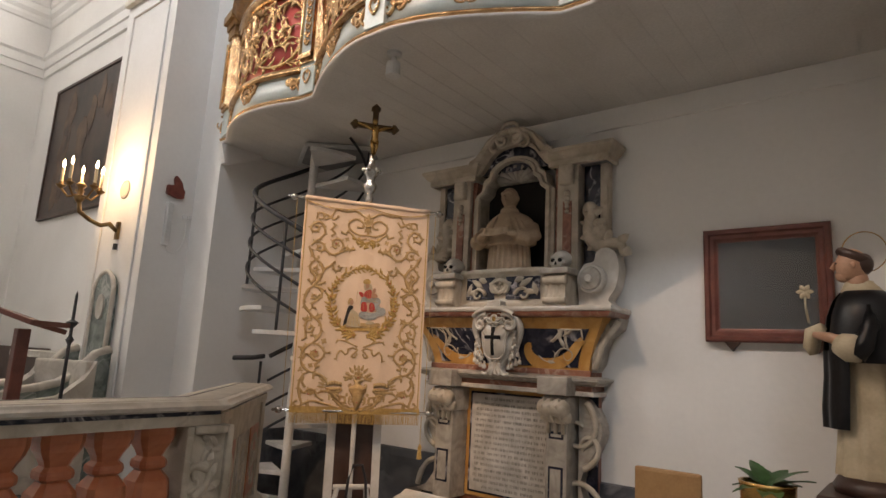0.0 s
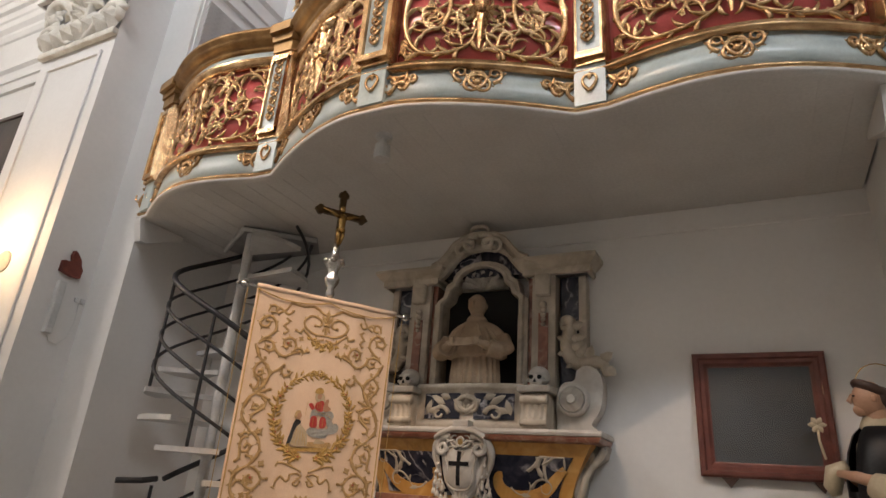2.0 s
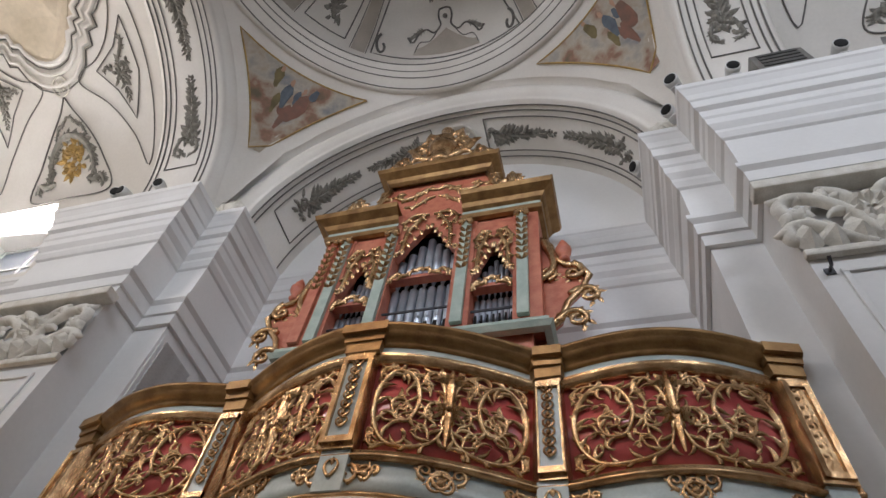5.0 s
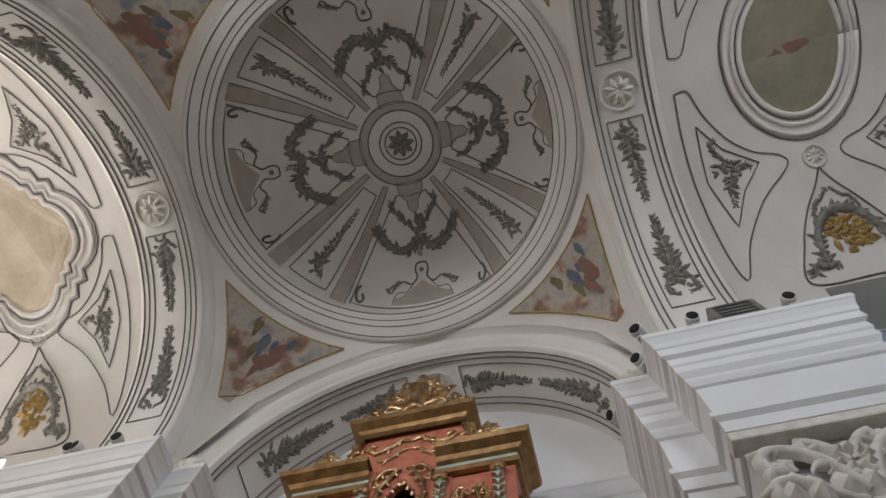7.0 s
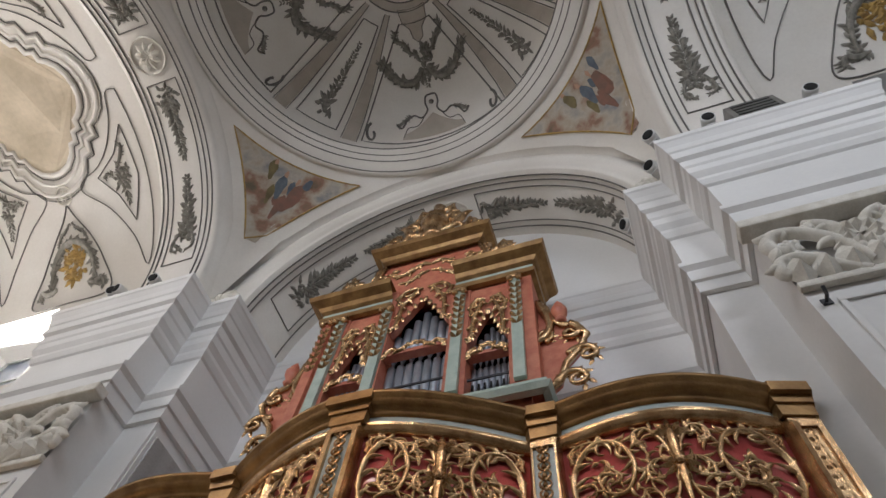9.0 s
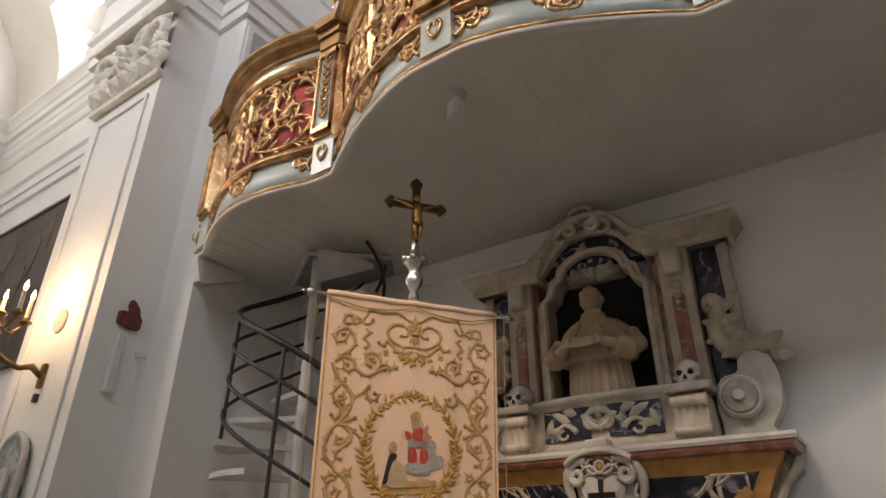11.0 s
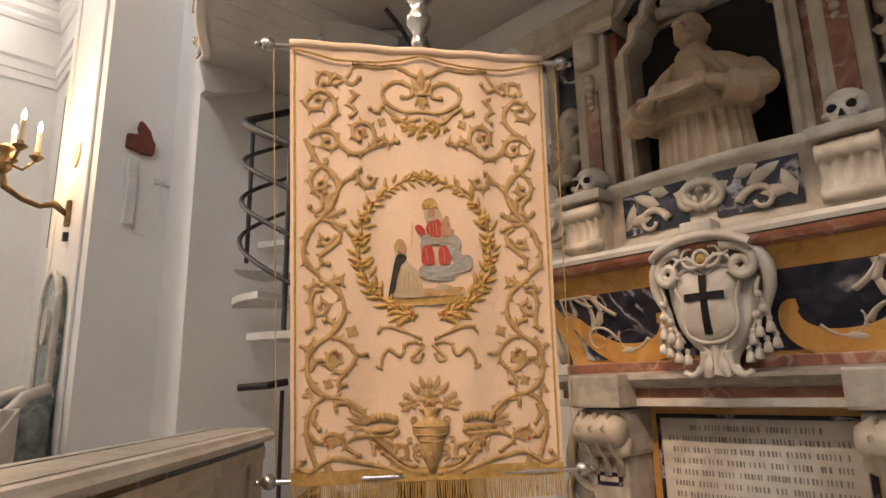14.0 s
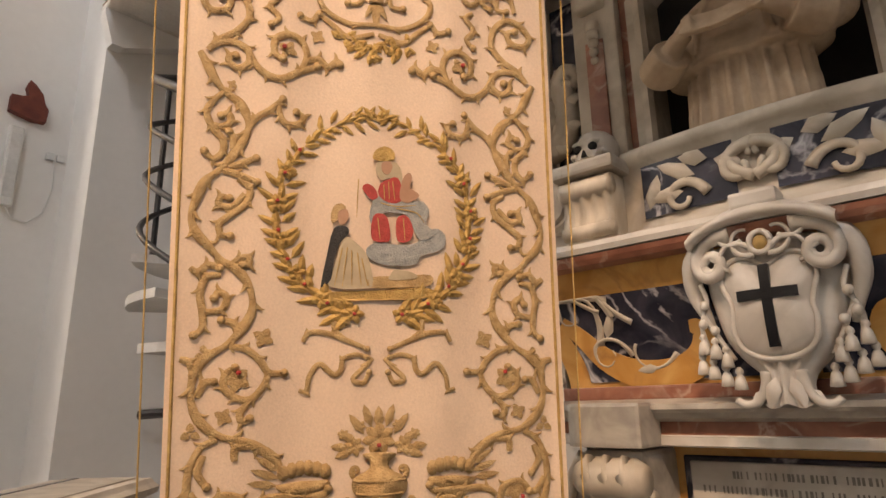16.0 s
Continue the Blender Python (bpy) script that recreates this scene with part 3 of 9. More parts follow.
# shallow plaster ledge high on the back wall
bm = bmesh.new()
sweep(bm, [(CX - XD, YW), (CX + XD, YW)], [(0.002, 3.30), (0.012, 3.305), (0.012, 3.33), (0.002, 3.335)])
structure("trim_wall_north", bm, PLASTER, "thin plaster ledge below the loft", "moulding")


def capital(s):
    """A stucco capital of scrolled leaves on a pilaster."""
    c = thing("pilaster_capital", "ivory stucco capital with scrolled acanthus leaves", "capital", "pilaster capitals")
    xc = CX + s * (XB + 0.545)
    bm = bmesh.new()
    box(bm, xc - 0.66, xc + 0.66, YA - 0.16, YA - 0.001, 5.94, 6.05, 0.02)
    part("abacus", bm, STUCCO, c)
    part("astragal", box(bmesh.new(), xc - 0.56, xc + 0.56, YA - 0.06, YA - 0.001, 5.18, 5.25, 0.02), STUCCO, c)
    pl = lambda u, v, w: (xc + u, YA - 0.03 - w - 0.10 * max(v, 0), 5.3 + v)
    for hand in (-1, 1):
        bm = bmesh.new()
        f = lambda u, v, w, hand=hand: pl(hand * u, v, w)
        foliate(bm, [(0.04, 0.02), (0.12, 0.26), (0.30, 0.46), (0.48, 0.50), (0.56, 0.40), (0.50, 0.30), (0.42, 0.36)], f, 0.060, 0.13, 4)
        foliate(bm, [(0.10, -0.06), (0.26, 0.06), (0.42, 0.20), (0.56, 0.18), (0.58, 0.06), (0.50, 0.06)], f, 0.055, 0.12, 4)
        foliate(bm, [(0.02, 0.30), (0.10, 0.46), (0.22, 0.54), (0.26, 0.44)], f, 0.050, 0.10, 4)
        tagged(part("scroll", bm, STUCCO, c, smooth=True), kind="stuff")
    bm = bmesh.new()
    for k in range(9):
        leaf2(bm, 0, 0.3, k * 2 * math.pi / 9, 0.22, 0.15, pl, 0.6)
    for k in range(7):
        leaf2(bm, -0.48 + k * 0.16, -0.1, math.pi / 2, 0.36, 0.19, pl, 0.6)
    part("leaves", bm, STUCCO, c)
    return c


capital(-1)
capital(1)

# ---- organ loft ----
SOF = 3.47


LCX = -2.525                   # middle of the loft


def loft_y(x):
    """The front line of the loft in plan: a swelling middle, a cusp at each inner post, a bowed bay at each side."""
    u = abs(x - LCX)
    if u < 1.04:
        return 2.42 + 0.41 * max((u - 0.10) / 0.94, 0) ** 1.55
    if u < 1.23:
        return 2.83
    v = (u - 1.23) / 1.37
    return min(2.83 + 0.25 * v - 0.19 * math.sin(math.pi * min(v, 1)), 3.06)


def loft_line(x0, x1, n):
    return [(x0 + (x1 - x0) * i / n, loft_y(x0 + (x1 - x0) * i / n)) for i in range(n + 1)]


LX0, LX1 = LCX - 2.70, LCX + 2.70
loft = thing("organ_loft", "curved organ loft with gilded carved parapet over red panels", "organ loft")
line = loft_line(LX0, LX1, 108)
bm = bmesh.new()
for zz in (SOF, SOF + 0.10):
    quadstrip(bm, [[(x_, min(y_, YC - 0.01), zz), (x_, YC - 0.004, zz)] for x_, y_ in line])
    quadstrip(bm, [[(x_, YC - 0.006, zz), (x_, YW - 0.004, zz)] for x_, y_ in line if abs(x_ - CX) < XD - 0.004])
part("floor_slab", bm, SOFFIT, loft, "white painted underside")
bm = bmesh.new()
x = CX - XD + 0.09
while x < CX + XD - 0.05:
    box(bm, x, x + 0.005, loft_y(x) + 0.05, YW - 0.06, SOF - 0.002, SOF + 0.01)
    x += 0.16
part("board_joints", bm, SOFFIT, loft)


def loft_mould(name, profile, material, label=""):
    bm = bmesh.new()
    sweep(bm, line, profile)
    part(name, bm, material, loft, label, True)


loft_mould("lower_moulding", [(-0.02, SOF - 0.004), (0.03, SOF - 0.004), (0.045, SOF + 0.012), (0.03, SOF + 0.02), (0.012, SOF + 0.026), (-0.02, SOF + 0.026)], SOFFIT)
loft_mould("lower_bead", [(-0.02, SOF + 0.024), (0.028, SOF + 0.026), (0.038, SOF + 0.040), (0.028, SOF + 0.055), (-0.02, SOF + 0.058)], GOLD, "gilded bead")
loft_mould("plinth_band", [(-0.02, SOF + 0.055), (0.02, SOF + 0.055), (0.014, SOF + 0.15), (0.002, SOF + 0.26), (-0.02, SOF + 0.26)], PALE, "pale blue painted band")
loft_mould("base_moulding", [(-0.03, SOF + 0.255), (0.045, SOF + 0.26), (0.05, SOF + 0.275), (0.03, SOF + 0.29), (0.03, SOF + 0.31), (0.0, SOF + 0.33), (-0.03, SOF + 0.33)], GOLD, "gilded moulding")
loft_mould("panel_ground", [(-0.05, SOF + 0.33), (-0.03, SOF + 0.33), (-0.03, SOF + 1.01), (-0.05, SOF + 1.01)], RED, "red lacquered panels")
loft_mould("upper_moulding", [(-0.05, SOF + 1.0), (0.0, SOF + 1.0), (0.03, SOF + 1.02), (0.03, SOF + 1.04), (0.045, SOF + 1.055), (0.0, SOF + 1.06)], GOLD, "gilded moulding")
loft_mould("frieze", [(-0.03, SOF + 1.055), (0.012, SOF + 1.055), (0.012, SOF + 1.135), (-0.03, SOF + 1.135)], PALE, "pale blue frieze")
loft_mould("handrail_cornice", [(-0.16, SOF + 1.13), (0.02, SOF + 1.13), (0.035, SOF + 1.15), (0.035, SOF + 1.165), (0.07, SOF + 1.18), (0.10, SOF + 1.205), (0.10, SOF + 1.225), (0.125, SOF + 1.235), (0.125, SOF + 1.265), (0.10, SOF + 1.285), (-0.16, SOF + 1.285), (-0.16, SOF + 1.13)], GOLDD, "dark gilded handrail")


def loft_place(x0):
    """Coordinates on the parapet: u along it from x0, v up, w out."""
    def place(u, v, w):
        x = x0 + u
        d = (loft_y(x + 0.01) - loft_y(x - 0.01)) / 0.02
        n = Vector((d, -1)).normalized()
        return (x + n.x * (w - 0.022), loft_y(x) + n.y * (w - 0.022), SOF + v)
    return place


POSTS = [LCX - 2.58, LCX - 1.135, LCX, LCX + 1.135, LCX + 2.58]
for xp in POSTS:
    pl = loft_place(xp)
    po = part("post", plate(bmesh.new(), [(-0.105, 0.30), (0.105, 0.30), (0.095, 1.06), (-0.095, 1.06)], pl, 0.09), GOLD, loft, "gilded post")
    bm = bmesh.new()
    for u0, u1, v0, v1 in ((-0.10, -0.07, 0.33, 1.0), (0.07, 0.10, 0.33, 1.0), (-0.07, 0.07, 0.33, 0.37), (-0.07, 0.07, 0.96, 1.0)):
        plate(bm, [(u0, v0), (u1, v0), (u1, v1), (u0, v1)], lambda u, v, w: pl(u, v, 0.085 + w), 0.03)
    part("post_border", bm, GOLD, po)
    part("post_ground", plate(bmesh.new(), [(-0.068, 0.375), (0.068, 0.375), (0.068, 0.955), (-0.068, 0.955)], lambda u, v, w: pl(u, v, 0.086 + w), 0.006), PALE, po, "pale ground behind the carving")
    bm = bmesh.new()
    for k in range(8):
        v = 0.44 + k * 0.067
        for hnd in (-1, 1):
            p = curl(0, v, math.pi / 2 - hnd * 0.9, 0.085, -hnd * 8, hnd * 55, 8)
            tube(bm, [pl(a, b, 0.105) for a, b in p], taper(9, 0.011, 0.5), 5)
        sphere(bm, pl(0, v + 0.03, 0.11), 0.017, n=6, m=4)
    tagged(part("post_carving", bm, GOLD, po), kind="stuff")
    part("post_plinth", plate(bmesh.new(), [(-0.085, 0.05), (0.085, 0.05), (0.085, 0.30), (-0.085, 0.30)], pl, 0.070), PALE, po, "pale blue painted plinth")
    bm = bmesh.new()
    for hnd in (-1, 1):
        p = curl(0, 0.13, math.pi / 2 - hnd * 0.7, 0.16, -hnd * 4, hnd * 40, 12)
        tube(bm, [pl(a, b, 0.076) for a, b in p], taper(13, 0.012, 0.5), 5)
    leaf2(bm, 0, 0.20, math.pi / 2, 0.06, 0.03, lambda a, b, w: pl(a, b, 0.072 + w), 0.6)
    part("plinth_motif", bm, GOLD, po, "small gilded motif", True)
    # gilded knots beside the post on the pale band
    for hnd in (-1, 1):
        bm = bmesh.new()
        g = lambda u, v, w, hnd=hnd: pl(hnd * u, v, w + 0.045)
        for (u, v, h, L, k0, k1) in ((0.10, 0.10, 0.6, 0.24, 4, 40), (0.10, 0.22, -0.6, 0.22, -4, -42), (0.13, 0.16, 0.0, 0.12, 4, 30)):
            p = curl(u, v, h, L, k0, k1, 14)
            tube(bm, [g(a, b, 0.004) for a, b in p], taper(15, 0.014, 0.5), 6)
        part("band_knot", bm, GOLD, po, "gilded carved knot", True)
    bm = bmesh.new()
    plate(bm, [(-0.115, 1.05), (0.115, 1.05), (0.12, 1.14), (-0.12, 1.14)], pl, 0.10)
    plate(bm, [(-0.13, 1.14), (0.13, 1.14), (0.14, 1.20), (-0.14, 1.20)], pl, 0.115)
    plate(bm, [(-0.145, 1.20), (0.145, 1.20), (0.145, 1.278), (-0.145, 1.278)], pl, 0.152)
    part("post_capital", bm, GOLDD, po)
# carved scroll work of each panel
rnd = random.Random(4)
for xa, xb in zip(POSTS, POSTS[1:]):
    m, wd = (xa + xb) / 2, (xb - xa) - 0.24
    pl = loft_place(m)
    hw = wd / 2
    for hand in (-1, 1):
        f = lambda u, v, w, hand=hand: pl(hand * min(u, hw - 0.005), min(max(v, 0.342), 1.005), w + 0.010)
        at = lambda pts: [(p_ * hw, 0.35 + 0.645 * q_) for p_, q_ in pts]
        bm = bmesh.new()
        for line_, wd_, lf_ in (([(0.03, 0.40), (0.12, 0.16), (0.40, 0.05), (0.74, 0.08), (0.93, 0.32), (0.95, 0.65), (0.76, 0.90), (0.50, 0.86), (0.38, 0.60), (0.48, 0.34), (0.66, 0.36), (0.72, 0.54), (0.60, 0.60)], 0.019, 0.115),
                                ([(0.02, 0.45), (0.06, 0.72), (0.18, 0.93), (0.32, 0.92), (0.34, 0.80), (0.26, 0.76)], 0.018, 0.10),
                                ([(0.04, 0.52), (0.18, 0.58), (0.28, 0.50), (0.26, 0.38), (0.17, 0.40)], 0.015, 0.09),
                                ([(0.62, 0.93), (0.84, 0.97), (0.97, 0.90), (0.93, 0.80)], 0.014, 0.08),
                                ([(0.70, 0.10), (0.88, 0.03), (0.97, 0.12), (0.90, 0.22)], 0.014, 0.08),
                                ([(0.20, 0.13), (0.24, 0.26), (0.34, 0.30), (0.38, 0.20)], 0.013, 0.08),
                                ([(0.60, 0.60), (0.52, 0.50), (0.56, 0.44), (0.62, 0.48)], 0.012, 0.07)):
            foliate(bm, at(line_), f, wd_, lf_, 2)
        for k in range(12):
            u_, v_, h_, sg = rnd.uniform(0.1, 0.95) * hw, rnd.uniform(0.37, 0.98), rnd.uniform(0, 6.3), rnd.choice((-1, 1))
            ribbon(bm, curl(u_, v_, h_, rnd.uniform(0.10, 0.17), sg * 4, sg * 30, 8), [0.006, 0.011, 0.014, 0.014, 0.013, 0.011, 0.009, 0.007, 0.003], f)
            leaf2(bm, u_, v_, h_ + 2.4, 0.06, 0.03, f, 0.8)
        tagged(part("scrollwork", bm, GOLD, loft, "gilded openwork scrolls", True), kind="stuff")
    bm = bmesh.new()
    g = lambda u, v, w: pl(u, v, w + 0.03)
    ribbon(bm, [(0, 0.40 + 0.05 * k) for k in range(12)], [0.008, 0.014, 0.018, 0.022, 0.028, 0.030, 0.026, 0.026, 0.03, 0.03, 0.022, 0.006], g)
    for k in range(10):
        leaf2(bm, 0, 0.66, k * 2 * math.pi / 10, 0.11, 0.045, g, 0.7)
    for k in range(5):
        leaf2(bm, 0, 0.88, math.pi * (0.1 + 0.2 * k), 0.12, 0.05, g, 0.7)
    sphere(bm, pl(0, 0.66, 0.06), 0.028, n=8, m=5)
    tagged(part("rosette", bm, GOLD, loft, "gilded rosette"), kind="stuff")
    # cartouches on the pale band
    for uc, cw in ((0, 0.26), (-hw + 0.06, 0.15), (hw - 0.06, 0.15)):
        bm = bmesh.new()
        for hand in (-1, 1):
            f = lambda u, v, w, hand=hand, uc=uc: pl(uc + hand * u, 0.165 + v, w + 0.03)
            acanthus(bm, 0.0, -0.04, 0.5, cw * 0.42, f, 0.014, 1, 3)
            acanthus(bm, 0.0, 0.05, -0.2, cw * 0.42, f, 0.014, -1, 3)
            acanthus(bm, cw * 0.3, 0.0, 0.4, cw * 0.35, f, 0.014, 1, 3)
        sphere(bm, pl(uc, 0.165, 0.035), 0.028, n=8, m=5)
        part("cartouche", bm, GOLD, loft, "gilded cartouche", True)
# brackets at the ends
for s, xx in ((-1, LX0), (1, LX1)):
    b = thing("loft_bracket", "white plaster bracket under the loft's end", "bracket", "loft brackets")
    bm = bmesh.new()
    x0 = CX + s * (XD + 0.0)
    plate(bm, [(YC - 0.05, 3.466), (YC + 0.40, 3.466), (YC + 0.40, 3.43), (YC + 0.06, 3.28), (YC + 0.0, 3.28), (YC - 0.05, 3.44)], lambda u, v, w: (x0 - s * (w + 0.003), u, v), 0.07)
    part("bracket_body", bm, PLASTER, b)
# louvred shutter in the west reveal above the loft
lv = thing("louvred_shutter", "white painted louvred shutter in the wall above the loft", "shutter")
part("shutter_frame", box(bmesh.new(), CX - XD, CX - XD + 0.02, 3.10, 3.66, 4.95, 5.95, 0.004), PLASTER, lv)
for k in range(14):
    o_ = part("slat", box(bmesh.new(), -0.012, 0.012, 3.14, 3.62, -0.026, 0.026, 0.003), STEPW, lv)
    o_.matrix_basis = pose(CX - XD + 0.03, 0, 5.0 + k * 0.067, 0, 28, 0)
# small fixture under the loft
sp = thing("soffit_spotlight", "small grey spotlight fixed under the loft", "spotlight")
part("mount", lathe(bmesh.new(), [(0.05, 0), (0.05, -0.02), (0.02, -0.03), (0.02, -0.07)], (-2.57, 2.62, SOF), 12), STEPW, sp)
part("housing", lathe(bmesh.new(), [(0.02, 0.0), (0.045, -0.01), (0.05, -0.10), (0.042, -0.105)], (-2.57, 2.62, SOF - 0.06), 14), STEPW, sp)

bm = bmesh.new()
box(bm, -3.78, -1.52, YW - 0.10, YW - 0.002, 7.95, 9.75, 0.01)
structure("wall_panel_organ", bm, PLASTER, "raised white plaster panel behind the organ", "wall panel")

# ---- organ ----
OY = 3.25
organ = thing("pipe_organ", "red marbled and gilded baroque organ case with tin pipes", "pipe organ")
OX = -2.66
W2 = 1.22
part("lower_case", box(bmesh.new(), OX - W2 + 0.1, OX + W2 - 0.1, OY + 0.05, YW - 0.35, 3.6, 5.56), ORGRED, organ)
part("case_back", box(bmesh.new(), OX - W2, OX + W2, OY + 0.30, YW - 0.36, 5.56, 7.55), ORGRED, organ)
part("tower_back", box(bmesh.new(), OX - 0.60, OX + 0.60, OY + 0.30, YW - 0.36, 7.55, 8.55), ORGRED, organ)
BASE = [(0.0, 5.50), (0.06, 5.51), (0.09, 5.56), (0.05, 5.60), (0.05, 5.64), (0.02, 5.68), (0.0, 5.70)]
bm = bmesh.new()
sweep(bm, [(OX - W2, YW - 0.4), (OX - W2, OY), (OX + W2, OY), (OX + W2, YW - 0.4)], BASE)
part("base_moulding", bm, GREENW, organ, "pale green base moulding")
BAYS = [(-0.88, -0.48, 6.98, 6.44, 6.27), (-0.34, 0.34, 7.56, 6.95, 6.58), (0.55, 0.95, 6.98, 6.44, 6.27)]   # from, to, head, spring, rail
COLS = [-1.13, -0.97, -0.41, 0.445, 1.05]
for a, b, z in ((-W2, -0.88, 7.55), (-0.48, -0.34, 7.8), (0.34, 0.55, 7.8), (0.95, W2, 7.55)):
    part("case_stile", box(bmesh.new(), OX + a, OX + b, OY, OY + 0.29, 5.70, z, 0.008), ORGRED, organ)
for a, b, z, spring, rail_z in BAYS:
    # ogee head with cusps over the pipes
    mid, hw = (a + b) / 2, (b - a) / 2
    top = 7.55 if hw < 0.3 else 7.86
    edge_ = [(mid + sg * hw * (1 - q_) * (0.97 - 0.10 * abs(math.sin(9.4 * q_))), spring + (z - spring) * q_ ** 0.85) for sg, seq in ((-1, range(0, 10)), (1, range(10, -1, -1))) for q_ in [k_ / 10 for k_ in seq]]
    out = [(a, top), (a, spring)] + edge_ + [(b, spring), (b, top)]
    part("arch_head", plate(bmesh.new(), out, lambda u, v, w: (OX + u, OY + 0.02 + w, v), 0.08), ORGRED, organ)
    # flat black board stands in for the shade inside the case
    part("pipe_shadow_board", box(bmesh.new(), OX + a, OX + b, OY + 0.27, OY + 0.29, 5.7, z + 0.1), BLACK, organ, "black board painted as the shade behind the pipes")
    n = 7
    r = (b - a) / n * 0.47
    for tier, (zb, zt) in enumerate(((5.70, rail_z - 0.06), (rail_z - 0.02, z - 0.15))):
        for k in range(n):
            u = a + (b - a) * (k + 0.5) / n
            off = abs((k - (n - 1) / 2) / (n / 2))
            hgt = (zt - zb) * (1 - (0.52 if tier else 0.0) * off)
            p = part("pipe", lathe(bmesh.new(), [(r * 0.25, 0), (r, 0.16), (r, 0.20), (r * 0.9, 0.24), (r, 0.25), (r, hgt - 0.01), (r * 0.85, hgt)], (OX + u, OY + 0.17, zb), 12), PIPE, organ, smooth=True)
            if not tier:
                # mouth slot as a black plate, its shade put into the colour
                part("pipe_mouth", plate(bmesh.new(), [(-r * 0.5, 0.17), (r * 0.5, 0.17), (r * 0.35, 0.27), (-r * 0.35, 0.27)], lambda x, y, w, u=u, zb=zb, r=r: (OX + u + x, OY + 0.17 - r * 0.95 - w, zb + y), 0.012), BLACK, p)
    part("pipe_rail", box(bmesh.new(), OX + a, OX + b, OY + 0.0, OY + 0.10, rail_z - 0.05, rail_z, 0.008), ORGRED, organ)
    part("pipe_bar", box(bmesh.new(), OX + a, OX + b, OY + 0.06, OY + 0.075, 5.70 + (rail_z - 5.7) * 0.42, 5.725 + (rail_z - 5.7) * 0.42, 0.003), IRON, organ, "dark iron bar")
    fp = lambda u, v, w: (OX + u, OY - 0.004 - w, v)
    bm = bmesh.new()
    for hand in (-1, 1):
        f = lambda u, v, w, hand=hand: fp(mid + hand * min(u, hw), v, w)
        foliate(bm, [(0.0, rail_z + 0.06), (hw * 0.28, rail_z + 0.04), (hw * 0.5, rail_z - 0.02), (hw * 0.72, rail_z + 0.03), (hw * 0.88, rail_z - 0.03), (hw * 0.98, rail_z - 0.08)], f, 0.024, 0.08, 3)
    for k in range(6):
        leaf2(bm, mid, rail_z + 0.05, math.pi * k / 5, 0.07, 0.05, fp, 0.6)
    part("pipe_garland", bm, GOLD, organ, "gilded garland", True)
    bm = bmesh.new()
    for hand in (-1, 1):
        f = lambda u, v, w, hand=hand: fp(mid + hand * min(u, hw + 0.02), v, w)
        foliate(bm, [(0.03, z + 0.16), (hw * 0.30, z + 0.13), (hw * 0.50, z - 0.02), (hw * 0.72, z - 0.16), (hw * 0.80, spring + 0.12), (hw * 0.97, spring + 0.02)], f, 0.030, 0.10, 3)
        foliate(bm, [(hw * 0.25, z + 0.18), (hw * 0.65, z + 0.16), (hw * 0.92, z + 0.04), (hw * 0.86, z - 0.08)], f, 0.026, 0.09, 4)
        for k in range(5):
            q_ = 0.1 + 0.19 * k
            leaf2(bm, hw * (1 - q_) * 0.93, spring + (z - spring) * q_ ** 0.85 + 0.03, -1.9, 0.11, 0.05, f, 0.7)
    part("head_carving", bm, GOLD, organ, "gilded carving over the pipes", True)
for xc in COLS:
    c = part("pilaster", box(bmesh.new(), OX + xc - 0.055, OX + xc + 0.055, OY - 0.05, OY, 5.72, 7.36, 0.008), GREENW if abs(xc) < 1.1 else ORGRED, organ, "pale green pilaster" if abs(xc) < 1.1 else "")
    bm = bmesh.new()
    for k in range(7):
        z = 6.5 + k * 0.11
        for hnd in (-1, 1):
            leaf2(bm, xc, z, math.pi / 2 + hnd * 0.6, 0.12, 0.05, lambda u, v, w: (OX + u, OY - 0.052 - w, v), 0.9)
    tagged(part("pilaster_garland", bm, GOLD, c), kind="stuff")
    bm = bmesh.new()
    box(bm, OX + xc - 0.075, OX + xc + 0.075, OY - 0.075, OY, 7.36, 7.42, 0.01)
    for hnd in (-1, 1):
        sphere(bm, (OX + xc + hnd * 0.05, OY - 0.07, 7.33), 0.04, n=8, m=6)
    part("pilaster_capital", bm, GOLD, c)
CORN = [(0.0, 7.42), (0.05, 7.43), (0.06, 7.50), (0.03, 7.52), (0.03, 7.60), (0.07, 7.63), (0.10, 7.68), (0.19, 7.73), (0.21, 7.80), (0.0, 7.81)]
